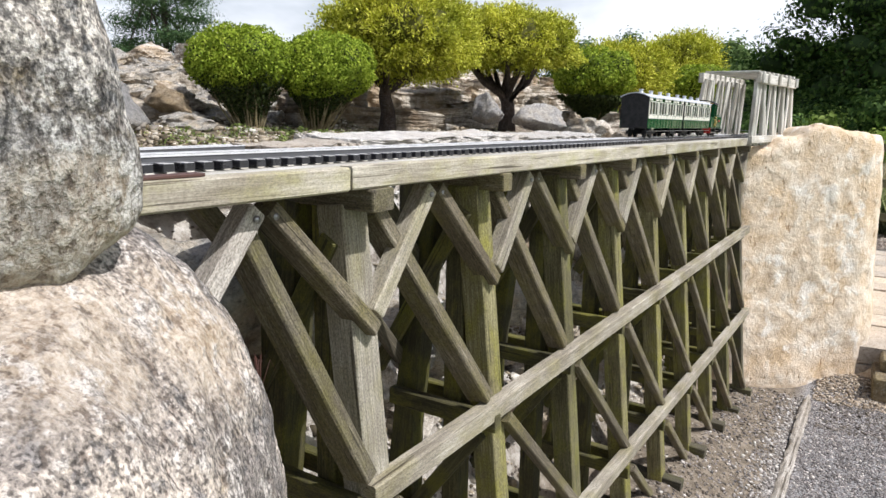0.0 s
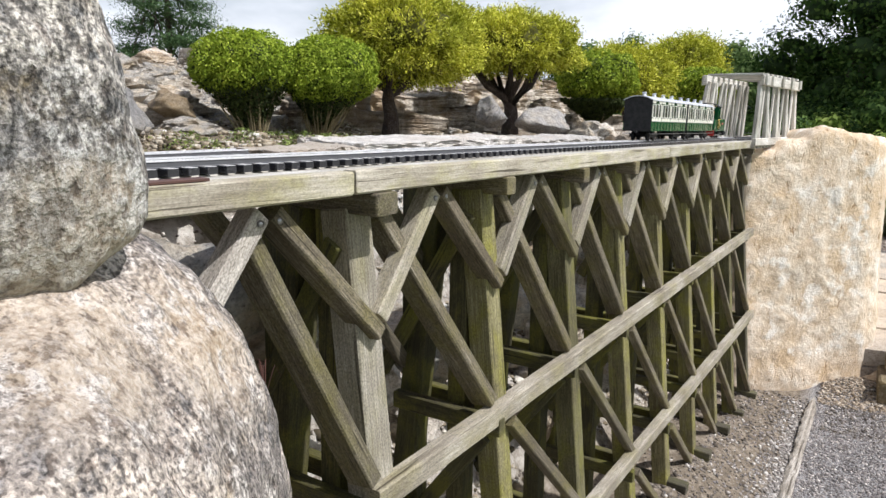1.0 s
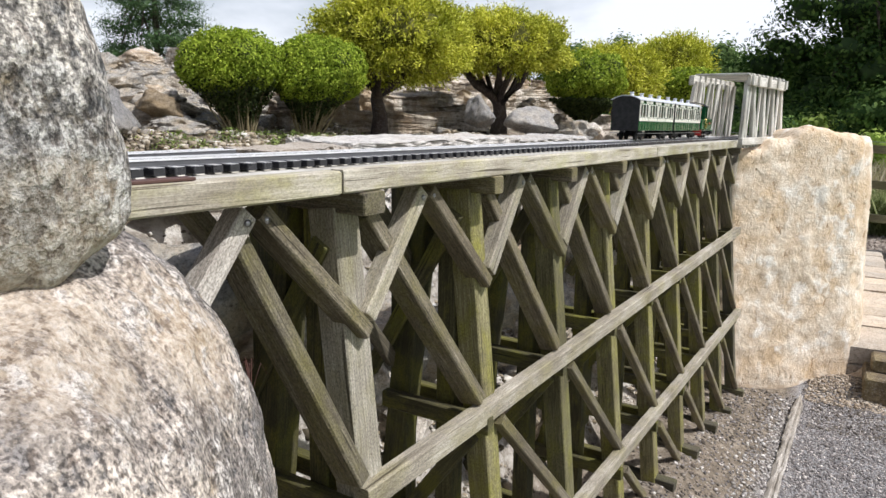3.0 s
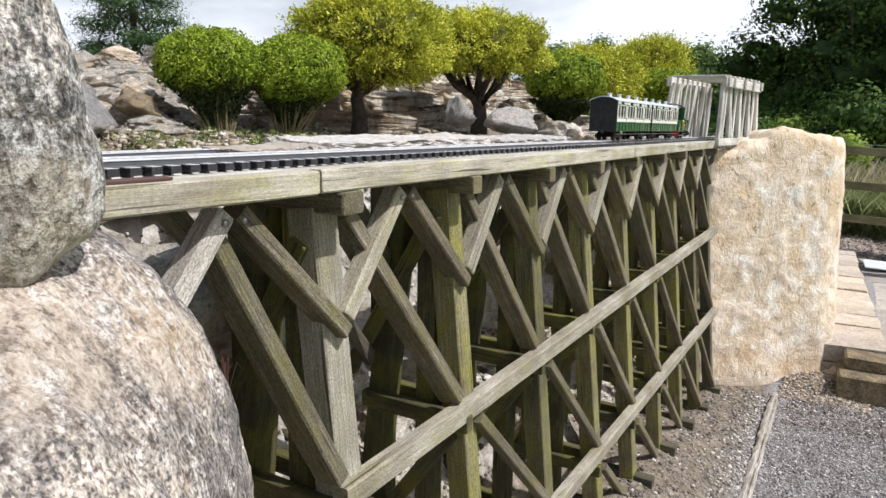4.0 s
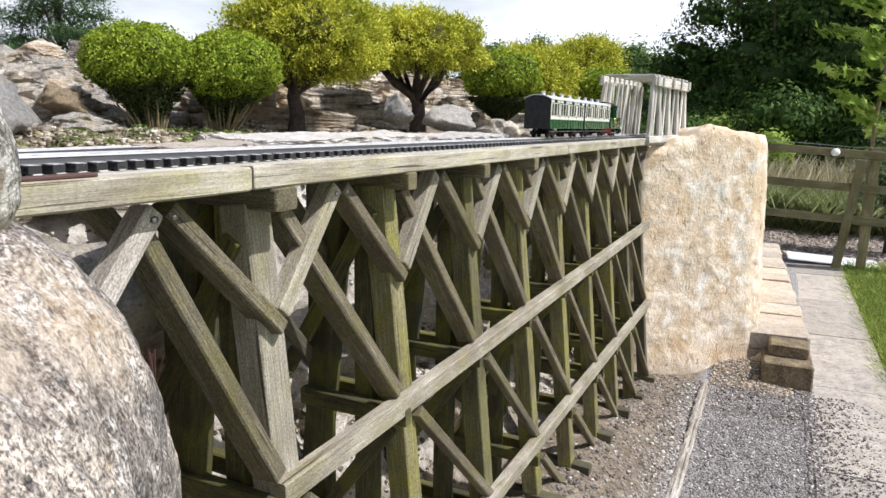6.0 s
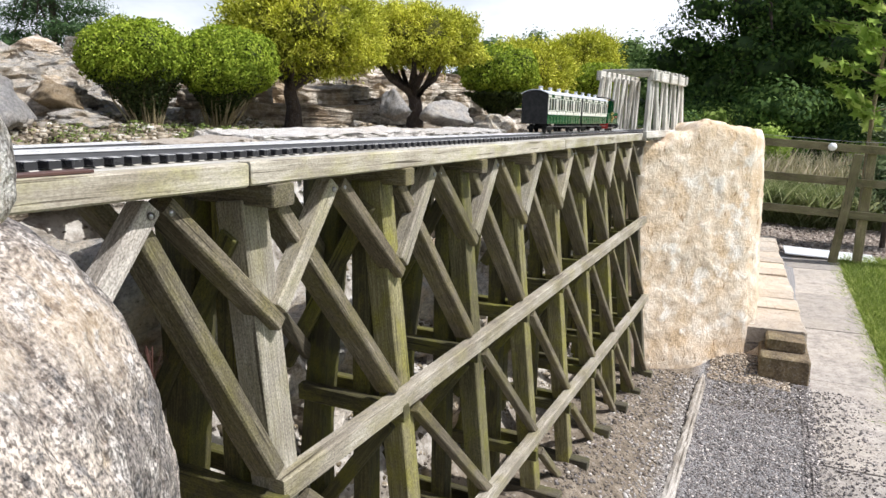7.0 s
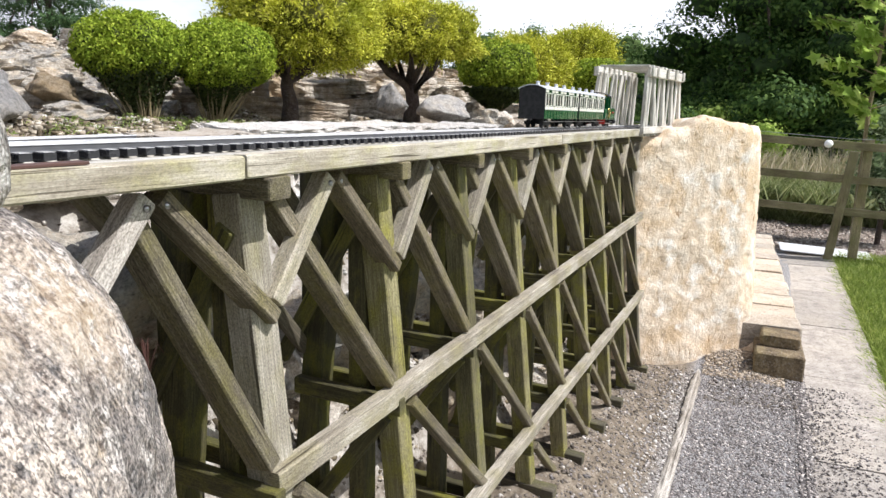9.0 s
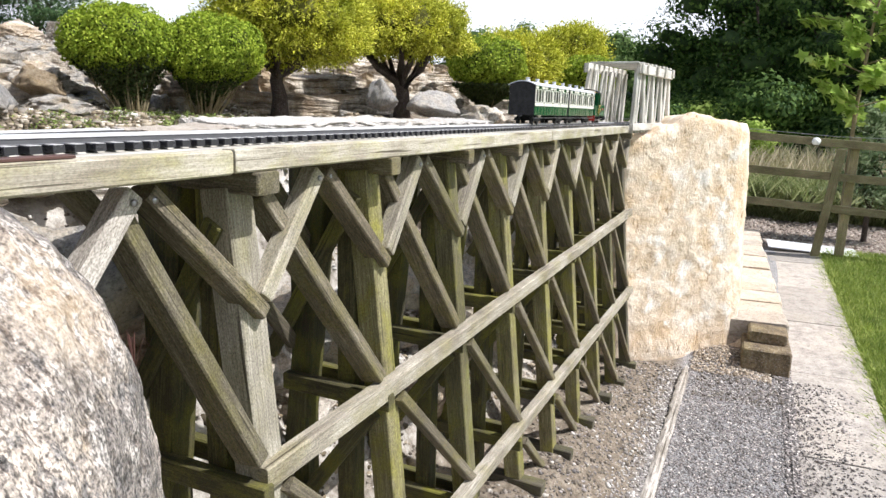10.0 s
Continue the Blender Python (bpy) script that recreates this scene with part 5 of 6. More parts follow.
# ---- shrubs ----
def crown_points(lobes, count, seed, shell=0.35, under=1.0):
    """Points and outward directions spread through a set of ellipsoid lobes, thickest near the surface."""
    g = np.random.default_rng(seed)
    vol = np.array([a * b * c for _, (a, b, c) in lobes]) ** 0.67
    pick = g.choice(len(lobes), count, p=vol / vol.sum())
    d = g.normal(0, 1, (count, 3))
    d /= np.linalg.norm(d, axis=1, keepdims=True)
    cs = np.array([l[0] for l in lobes])[pick]
    rs = np.array([l[1] for l in lobes])[pick]
    r = 1 - shell * g.random(count) ** 1.6
    bumpy = 1 + 0.1 * rough_noise(d[:, 0] * 4 + pick, d[:, 1] * 4 + d[:, 2] * 3, seed)
    off = d * rs * (r * bumpy)[:, None]
    off[:, 2] *= np.where(off[:, 2] < 0, under, 1.0)
    return cs + off, d / rs * rs.mean()


def spray_np(p, d, size, each, seed):
    """Feathery sprays: narrow scales set along short curved twigs that point out and up."""
    g = np.random.default_rng(seed)
    n = len(p)
    way = d / (np.linalg.norm(d, axis=1, keepdims=True) + 1e-9) + np.array([0, 0, 0.25]) + g.normal(0, 0.4, (n, 3))
    way /= np.linalg.norm(way, axis=1, keepdims=True)
    rep = np.repeat(np.arange(n), each)
    t = np.tile(np.linspace(-1.6, 1.3, each), n)[:, None]
    a = way[rep] + g.normal(0, 0.45, (len(rep), 3)) + np.array([0, 0, -0.2]) * t
    a /= np.linalg.norm(a, axis=1, keepdims=True)
    c = p[rep] + way[rep] * t * size * 1.1 + g.normal(0, 0.45 * size, (len(rep), 3))
    b = np.cross(a, g.normal(0, 1, (len(rep), 3)))
    b /= np.linalg.norm(b, axis=1, keepdims=True) + 1e-9
    s = (size * g.uniform(0.7, 1.3, len(rep)))[:, None]
    vs = np.stack([c - a * s * 0.5, c + b * s * 0.17, c + a * s * 0.5, c - b * s * 0.17], 1).reshape(-1, 3)
    return vs, np.arange(4 * len(rep)).reshape(-1, 4)


def shrub(name, base, lobes, leaf, count, material, stems, label, category, seed, aspect=0.55, stem_mat=None, trunk_r=0.0, jitter=0.7, sprays=False, under=1.0, fork=0.45, skirt=0.0):
    """Clipped shrub: bare stems fanning from the base into a leafy crown. lobes are relative to the base."""
    root = thing(name, base, label, category, "clipped shrubs behind the track")
    g = random.Random(seed)
    tubes = []
    if trunk_r:
        h = min(l[0][2] - 0.7 * l[1][2] for l in lobes)
        pts = [(0, 0, -0.06), (0.01, 0.0, h * 0.35), (-0.005, 0.01, h * 0.75), (0.0, 0.0, h * 1.15)]
        tubes.append(tube_np(pts, (trunk_r * 1.35, trunk_r, trunk_r * 0.85, trunk_r * 0.7), 10))
        for k in range(stems):
            c, r = lobes[k % len(lobes)]
            a = g.uniform(0, 6.283)
            e = Vector(c) + Vector((math.cos(a) * r[0] * 0.55, math.sin(a) * r[1] * 0.55, -r[2] * 0.2))
            s = Vector((0, 0, h * g.uniform(fork, fork + 0.4)))
            mid = s.lerp(e, 0.5) + Vector((0, 0, -0.04))
            tubes.append(tube_np([s, mid, e], (trunk_r * 0.6, trunk_r * 0.45, trunk_r * 0.15), 7))
    else:
        for k in range(stems):
            c, r = lobes[k % len(lobes)]
            a = g.uniform(0, 6.283)
            c, r = lobes[0] if k % 3 else (c, r)
            q = g.uniform(0.1, 0.62)
            e = Vector(c) + Vector((math.cos(a) * r[0] * q, math.sin(a) * r[1] * q, -r[2] * g.uniform(0.1, 0.5)))
            s = Vector((math.cos(a) * 0.035 * g.random(), math.sin(a) * 0.035 * g.random(), -0.05))
            mid = s.lerp(e, 0.5) + Vector((g.uniform(-0.02, 0.02), g.uniform(-0.02, 0.02), 0.01))
            w = g.uniform(0.0022, 0.0055)
            tubes.append(tube_np([s, mid, e], (w, w * 0.75, w * 0.35), 6))
    for k, tb in enumerate(tubes):
        nm = "stem" if not trunk_r else "limb" if k else "trunk"
        part(nm, join_tubes(nm, [tb]), stem_mat or M_STEM, root)
    p, d = crown_points(lobes, count if not sprays else count // 14, seed, 0.3, under)
    if sprays:
        # twigs gathered into tufts, with dark hollows between
        gt = np.random.default_rng(seed + 5)
        tuft, td = crown_points(lobes, max(count // 170, 40), seed + 3, 0.1, under)
        pick = gt.integers(0, len(tuft), len(p))
        use = gt.random(len(p)) < 0.75
        near = tuft[pick] + gt.normal(0, 1, p.shape) * leaf * np.array([1.4, 1.4, 0.9])
        p, d = np.where(use[:, None], near, p), np.where(use[:, None], td[pick], d)
    vs, fs = leaves_np(p, d, leaf, aspect, seed, jitter) if not sprays else spray_np(p, d, leaf, 14, seed)
    crown = part("crown", mesh_np("crown", vs, fs), material, root)
    # solid core in each lobe, crown shade put into its dark colour
    bm = bmesh.new()
    bmesh.ops.create_icosphere(bm, subdivisions=3, radius=1.0)
    bv = np.array([tuple(v.co) for v in bm.verts])
    bf = np.array([[v.index for v in f.verts] for f in bm.faces])
    bm.free()
    gg = np.random.default_rng(seed)
    cv = np.concatenate([np.array(c) + bv * (1 + 0.08 * gg.normal(0, 1, (len(bv), 1))) * np.array(r) * np.where(bv[:, 2:] < 0, (0.8, 0.8, 0.8 * under), 0.8 if not sprays else 0.66) for c, r in lobes])
    cf = np.concatenate([bf + k * len(bv) for k in range(len(lobes))])
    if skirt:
        # twiggy leaf inside the fan of stems, its dark colour standing in for shade
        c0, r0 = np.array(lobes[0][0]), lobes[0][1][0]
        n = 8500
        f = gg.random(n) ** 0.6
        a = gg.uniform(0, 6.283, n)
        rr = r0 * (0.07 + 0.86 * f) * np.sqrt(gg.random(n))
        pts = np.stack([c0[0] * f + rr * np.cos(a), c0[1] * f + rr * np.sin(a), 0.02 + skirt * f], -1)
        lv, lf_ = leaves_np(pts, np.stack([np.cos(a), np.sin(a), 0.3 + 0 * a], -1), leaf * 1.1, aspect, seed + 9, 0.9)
        part("inner_leaf", mesh_np("inner_leaf", lv, lf_), M_INNER_BOX, crown, None, "thin leaf among the stems, darkened for shade", "stuff")
    part("inner_foliage", mesh_np("inner_foliage", cv, cf), M_INNER_GOLD if sprays else M_INNER_BOX, crown, None, "dense inner foliage, crown shade put into its dark colour", "stuff")
    return root


def dome(c, w, low, high, belly, seed, bumps=7):
    """Lobes of a clipped crown: a broad dome, flat below, with soft bulges round its shoulder; c is the crown's middle off the base, low and high its heights, belly its widest height."""
    g = random.Random(seed)
    up = high - belly
    out = [((c[0], c[1], belly), (w, w * 0.95, up))]
    for k in range(bumps):
        a = 6.283 * (k + g.uniform(-0.25, 0.25)) / bumps
        r = w * g.uniform(0.5, 0.66)
        out.append(((c[0] + math.cos(a) * r, c[1] + math.sin(a) * r, belly + up * g.uniform(0.05, 0.3)), (w * g.uniform(0.36, 0.46), w * g.uniform(0.36, 0.46), up * g.uniform(0.55, 0.7))))
    return out


BOX_LABEL = "bright green clipped box shrub on bare fanned stems"
GOLD_LABEL = "golden dome-clipped dwarf conifer with a dark forked trunk"
shrub("box_shrub", (1.95, 2.2, 1.52), dome((0.004, 0.055), 0.214, 0.2, 0.425, 0.262, 41), 0.0125, 50000, M_LEAF_BOX, 70, BOX_LABEL, "shrub", 41, under=0.62, skirt=0.21)
shrub("box_shrub", (2.215, 2.1, 1.525), dome((0.02, -0.035), 0.205, 0.18, 0.415, 0.24, 42), 0.0125, 50000, M_LEAF_BOX, 64, BOX_LABEL, "shrub", 42, under=0.62, skirt=0.2)
shrub("golden_conifer", (2.745, 2.13, 1.55), dome((0.03, -0.06), 0.385, 0.25, 0.63, 0.37, 43, 10), 0.018, 112000, M_LEAF_GOLD, 9, GOLD_LABEL, "conifer", 43, 0.3, M_BARK, 0.036, 0.9, sprays=True, under=0.6, fork=0.7)
shrub("golden_conifer", (3.93, 2.09, 1.57), dome((-0.01, 0.03), 0.44, 0.28, 0.69, 0.42, 44, 11), 0.02, 98000, M_LEAF_GOLD, 10, GOLD_LABEL, "conifer", 44, 0.3, M_BARK, 0.042, 0.9, sprays=True, under=0.42, fork=0.42)
shrub("box_shrub", (5.2, 2.02, 1.54), dome((0.01, 0.0), 0.31, 0.2, 0.575, 0.33, 45), 0.023, 26000, M_LEAF_BOX, 22, "rounded green shrub on bare stems", "shrub", 45, under=0.55, skirt=0.2)
shrub("golden_conifer", (6.35, 2.14, 1.5), dome((0.0, 0.0), 0.38, 0.26, 0.77, 0.46, 46), 0.03, 40000, M_LEAF_GOLD, 8, "golden clipped conifer beyond the shrubs", "conifer", 46, 0.4, M_BARK, 0.045, 0.9, sprays=True, under=0.7)
shrub("golden_conifer", (8.13, 2.12, 1.4), dome((0.0, 0.0), 0.4, 0.5, 1.09, 0.75, 47), 0.034, 40000, M_LEAF_GOLD, 8, "taller golden conifer beyond the shrubs", "conifer", 47, 0.4, M_BARK, 0.06, 0.9, sprays=True, under=0.8)
shrub("box_shrub", (7.38, 1.74, 1.4), dome((0.02, -0.02), 0.38, 0.35, 0.72, 0.52, 48), 0.03, 22000, M_LEAF_BOX, 18, "green shrub beyond the bridge end", "shrub", 48, under=0.9)


# ---- trees ----
def tree(name, base, h, lobes, leaf, count, material, label, seed, trunk_r=0.25, aspect=0.6, limbs=12, category="tree", group="trees beyond the fence", core=True):
    cores = []
    root = thing(name, base, label, category, group)
    g = random.Random(seed)
    tubes = [tube_np([(0, 0, -0.3), (0.05 * h * 0.1, 0, h * 0.3), (0, 0.03 * h * 0.1, h * 0.6), (0, 0, h * 0.85)], (trunk_r * 1.3, trunk_r, trunk_r * 0.7, trunk_r * 0.2), 10)]
    for k in range(limbs):
        c, r = lobes[k % len(lobes)]
        e = Vector(c) + Vector((g.uniform(-0.5, 0.5) * r[0], g.uniform(-0.5, 0.5) * r[1], g.uniform(-0.5, 0.3) * r[2]))
        s = Vector((0, 0, h * g.uniform(0.15, 0.7)))
        tubes.append(tube_np([s, s.lerp(e, 0.5) + Vector((0, 0, 0.05 * h * g.random())), e], (trunk_r * 0.45, trunk_r * 0.3, trunk_r * 0.08), 7))
    for k, tb in enumerate(tubes):
        nm = "limb" if k else "trunk"
        part(nm, join_tubes(nm, [tb]), M_BARK, root)
    # twigs of leaves gathered in clumps
    gg = np.random.default_rng(seed)
    p, d = crown_points(lobes, max(count // 40, 1), seed, 0.42)
    rep = np.repeat(np.arange(len(p)), 40)
    off = gg.normal(0, 1, (len(rep), 3)) * (leaf * 2.0) * np.array([1, 1, 0.7])
    vs, fs = leaves_np(p[rep] + off, d[rep], leaf * 1.25, aspect, seed, 1.2)
    # inner mass of twigs and leaves, coloured dark to stand in for shade
    bm = bmesh.new()
    bmesh.ops.create_icosphere(bm, subdivisions=2, radius=1.0)
    bv = np.array([tuple(v.co) for v in bm.verts])
    bf = np.array([[v.index for v in f.verts] for f in bm.faces])
    bm.free()
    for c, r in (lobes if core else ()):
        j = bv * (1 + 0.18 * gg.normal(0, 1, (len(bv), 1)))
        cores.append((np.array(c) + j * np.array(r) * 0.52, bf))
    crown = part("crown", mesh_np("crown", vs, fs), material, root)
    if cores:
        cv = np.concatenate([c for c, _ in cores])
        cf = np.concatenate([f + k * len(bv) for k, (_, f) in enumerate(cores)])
        part("inner_foliage", mesh_np("inner_foliage", cv, cf), M_INNER, crown, None, "dense inner foliage, crown shade put into its dark colour", "stuff")
    return root


def lobes_for(h, w, seed, n=14, low=0.25):
    g = random.Random(seed)
    out = []
    for k in range(n):
        f = g.uniform(low, 1.0)
        r = w * (1 - 0.55 * abs(f - 0.5) * 1.6) * g.uniform(0.25, 1.0)
        a = g.uniform(0, 6.283)
        s = g.uniform(0.24, 0.38) * w * (22 / max(n, 14)) ** 0.25
        out.append(((r * math.cos(a) * 0.75, r * math.sin(a) * 0.75, h * f * 0.92), (s, s, s * 0.65)))
    return out


for x, y, h, w, s, lf in ((19, 0.8, 9.5, 3.0, 66, 0.08), (20.5, 1.5, 3.8, 1.7, 67, 0.08), (24.5, -0.6, 9.0, 3.0, 68, 0.1), (17, -3.0, 9.5, 3.2, 61, 0.08), (22, -1.9, 9.5, 3.4, 62, 0.09), (15.5, -6.0, 9, 3.4, 63, 0.08), (27, -7, 11, 4.5, 64, 0.12), (13.5, -9, 8, 3.2, 65, 0.08)):
    tree("tree", (x, y, -0.1), h, lobes_for(h, w, s, 64, 0.08), lf * 1.15, 46000, M_LEAF_DARK, "tall dark-leaved oak in full summer leaf", s, 0.16)
for x, y, h, w, s in ((47.4, 15.9, 7.4, 1.35, 71), (41.8, 16.6, 6.1, 1.2, 72), (56, 24, 8, 4, 73), (30, 4.6, 4.1, 2.0, 74), (39.3, 7.4, 5.5, 2.3, 75), (60, 17, 7, 4, 76)):
    tree("tree", (x, y, -0.1), h, lobes_for(h, w, s, 18, 0.15), 0.19, 10000, M_LEAF_MID, "distant broad-leaved tree on the skyline", s, 0.14, group="distant trees")
# cedar behind the rockery
for x, y, h, s in ((7.05, 9.75, 3.9, 81),):
    lob = []
    g = random.Random(s)
    for k in range(34):
        f = k / 34
        a = k * 2.4
        r = (1 - f) * 0.72 + 0.08
        lob.append(((math.cos(a) * r * 0.75, math.sin(a) * r * 0.75, 0.25 + f * h * 0.85), (0.42 * r + 0.08, 0.42 * r + 0.08, 0.07)))
    tree("cedar", (x, y, zg(x, y) - 0.1), h, lob, 0.055, 46000, M_CEDAR, "dark green cedar behind the rockery", s, 0.045, 0.2, 20, "conifer", "conifers behind the rockery", core=False)
tree("bush", (6.3, 6.6, zg(6.3, 6.6) - 0.1), 0.75, lobes_for(0.75, 0.4, 85, 9, 0.3), 0.04, 6000, M_LEAF_BOX, "light green bush on top of the rockery", 85, 0.02, 0.55, 8, "bush", "bushes on the rockery")
# undergrowth behind the fence
for k, (x, y, h, w, mt) in enumerate(((14.7, 0.7, 1.6, 0.9, M_LEAF_DARK), (14.8, -0.8, 1.5, 0.9, M_LEAF_DARK), (15.2, -2.2, 1.9, 1.0, M_LEAF_DARK), (13.8, -3.0, 1.7, 0.9, M_LEAF_MID), (14.2, 2.0, 2.0, 1.2, M_LEAF_DARK), (15.5, 3.6, 2.2, 1.3, M_LEAF_MID), (14.0, -1.6, 1.2, 0.6, M_LEAF_MAPLE), (13.8, 0.0, 2.2, 1.0, M_LEAF_DARK), (16.5, 1.3, 2.3, 1.2, M_LEAF_DARK), (18.5, 2.6, 2.2, 1.3, M_LEAF_MID), (15.0, 0.9, 1.7, 0.9, M_LEAF_MAPLE), (21, 3.4, 2.4, 1.4, M_LEAF_MID), (14.3, -0.1, 1.0, 0.6, M_LEAF_MAPLE), (13.6, -2.3, 1.6, 0.8, M_LEAF_MID), (14.5, -3.5, 2.6, 1.4, M_LEAF_DARK))):
    tree("bush", (x, y, -0.1), h, lobes_for(h, w, 90 + k, 9, 0.1), 0.08, 6500, mt, "leafy wild bush growing behind the fence", 90 + k, 0.05, 0.55, 8, "bush", "bushes behind the fence")
for x, y, h, w, lo, lf, mt, lb in ((10.2, -1.35, 1.95, 0.5, 0.35, 0.05, M_LEAF_GREY, "grey-green sallow bush by the fence"), (13.0, 0.12, 1.5, 0.2, 0.78, 0.06, M_LEAF_MAPLE, "small yellow-green bush behind the fence")):
    tree("bush", (x, y, -0.1), h, lobes_for(h, w, int(x * 10), 12, lo), lf, 7000, mt, lb, int(x * 10), 0.03, 0.4, 8, "bush", "bushes behind the fence", core=False)
# young maple by the fence
maple = thing("young_maple", (9.5, -1.0, 0.0), "young maple sapling with pale green leaves by the fence", "tree")
tubes = [tube_np([(0, 0, -0.05), (0.02, 0.02, 0.9), (-0.02, 0.03, 1.7), (0.02, -0.02, 2.6), (0.05, -0.1, 3.4)], (0.03, 0.026, 0.022, 0.016, 0.006), 8)]
gm = random.Random(7)
spots = []
for k in range(22):
    z = 1.5 + 0.095 * k
    a = 2.4 * k
    l = gm.uniform(0.35, 0.75)
    e = Vector((math.cos(a) * l, math.sin(a) * l, z + 0.22))
    tubes.append(tube_np([(0, 0, z), e * 0.5 + Vector((0, 0, z * 0.5 + 0.02)), e], (0.008, 0.006, 0.003), 5))
    for q in range(34):
        spots.append(Vector((0, 0, z)).lerp(e, gm.uniform(0.35, 1.1)) + Vector((gm.uniform(-0.09, 0.09), gm.uniform(-0.09, 0.09), gm.uniform(-0.1, 0.05))))
for k, tb in enumerate(tubes):
    nm = "limb" if k else "trunk"
    part(nm, join_tubes(nm, [tb]), M_STEM, maple)
sp = np.array([tuple(s) for s in spots])


def lobed_leaves(centres, size, seed):
    """Five-pointed leaves, each one ten-sided blade, drooping a little."""
    g = np.random.default_rng(seed)
    n = len(centres)
    w = np.arange(10) * 2 * np.pi / 10
    r = np.where(np.arange(10) % 2 == 0, 1.0, 0.5) * 0.5
    flat = np.stack([r * np.cos(w), r * np.sin(w), -0.15 * r], -1)
    nrm = np.array([-0.35, -0.5, 0.8]) + g.normal(0, 0.45, (n, 3))
    nrm /= np.linalg.norm(nrm, axis=1, keepdims=True)
    a = np.cross(nrm, g.normal(0, 1, (n, 3)))
    a /= np.linalg.norm(a, axis=1, keepdims=True)
    b = np.cross(nrm, a)
    s = (size * g.uniform(0.6, 1.25, n))[:, None, None]
    v = centres[:, None] + s * (flat[None, :, 0:1] * a[:, None] + flat[None, :, 1:2] * b[:, None] + flat[None, :, 2:3] * nrm[:, None])
    return v.reshape(-1, 3), np.arange(10 * n).reshape(n, 10)


vs, fs = lobed_leaves(sp, 0.19, 3)
part("crown", mesh_np("crown", vs, fs), M_LEAF_MAPLE, maple)


# ---- grass and weeds ----
def blades(name, count, region, length, material, seed, label, lean=0.4):
    g = np.random.default_rng(seed)
    x0, x1, y0, y1 = region
    px, py = g.uniform(x0, x1, count), g.uniform(y0, y1, count)
    pz = height(px, py)
    l = length * g.uniform(0.5, 1.3, count)
    a = g.uniform(0, 6.283, count)
    w = np.minimum(l * 0.035 + 0.0012, 0.0045)
    ox, oy = np.cos(a) * w, np.sin(a) * w
    tx, ty = g.normal(0, lean, count) * l, g.normal(0, lean, count) * l
    v = np.stack([np.stack([px - ox, py - oy, pz], -1), np.stack([px + ox, py + oy, pz], -1), np.stack([px + tx * 0.56 + ox * 0.7, py + ty * 0.56 + oy * 0.7, pz + l * 0.6], -1), np.stack([px + tx, py + ty, pz + l * 0.95], -1)], 1)
    me = mesh_np(name, v.reshape(-1, 3), np.arange(4 * count).reshape(-1, 4))
    me.materials.append(material)
    return thing(name, (0, 0, 0), label, "grass", kind="stuff", data=me)


blades("grass", 55000, (3.5, 9.2, -2.2, -0.79), 0.06, M_GRASS, 51, "short green lawn beside the concrete path")
blades("lawn_edge", 7000, (3.5, 9.0, -0.83, -0.74), 0.05, M_GRASS, 55, "ragged grass creeping over the path edge", 0.9)
blades("tall_grass", 70000, (11.7, 14.0, -4.0, 1.4), 0.6, M_TALL, 52, "tall green grass behind the fence", 0.45)
blades("dry_grass", 9000, (12.2, 14.2, -4.0, 1.4), 0.95, M_WEED, 54, "tall dry seeding grass behind the fence", 0.3)
blades("rockery_weeds", 1800, (1.0, 2.9, 1.65, 2.35), 0.018, M_GRASS, 53, "small green weeds between the rockery stones", 0.8)
gw = np.random.default_rng(71)
wc = np.stack([gw.uniform(1.25, 2.6, 60), gw.uniform(1.68, 2.12, 60)], -1)[gw.integers(0, 60, 5200)] + gw.normal(0, 0.022, (5200, 2))
wz = height(wc[:, 0], wc[:, 1]) + gw.uniform(0.004, 0.022, 5200)
wv, wf = leaves_np(np.column_stack([wc, wz]), np.tile((0.0, 0.0, 1.0), (5200, 1)), 0.011, 0.6, 72, 0.6)
weed_me = mesh_np("creeping_weed", wv, wf)
weed_me.materials.append(M_WEED_GREEN)
thing("creeping_weed", (0, 0, 0), "low creeping green weed between the rockery stones", "weeds", kind="stuff", data=weed_me)

# ---- fence ----
fence = thing("post_and_rail_fence", (8.9, -0.75, 0.0), "brown weathered post-and-rail fence with three rails", "fence")
FX = 8.75
for z0, z1 in ((1.335, 1.262), (0.945, 0.925), (0.578, 0.585)):
    timber("fence_rail", (FX, 1.6, z0 + 0.07), (FX, -4.0, z1 - 0.13), 0.085, 0.04, (-1, 0, 0), M_FENCE, fence)
for y in (-0.95, -3.0, 1.1):
    timber("fence_post", (FX + 0.09, y, -0.1), (FX + 0.09, y, 1.36), 0.09, 0.1, (-1, 0, 0), M_FENCE, fence)
timber("leaning_brace", (FX + 0.02, -0.7, -0.03), (FX - 0.045, -0.815, 1.23), 0.09, 0.05, (-1, 0, 0), M_FENCE, fence)
part("wire", join_tubes("wire", [tube_np([(FX, 1.6, 1.47), (FX, 0.3, 1.42), (FX, -0.75, 1.36), (FX, -4.0, 1.36)], (0.003,) * 4, 5)]), M_STEEL, fence, Matrix())
knob = thing("insulator", (8.66, -0.555, 1.3), "white ceramic insulator knob on the fence rail", "insulator", data=lathe("insulator", ((0.001, -0.04), (0.026, -0.036), (0.042, -0.015), (0.045, 0.005), (0.036, 0.03), (0.018, 0.043), (0.001, 0.045)), 18))
knob.data.materials.append(M_WHITE)
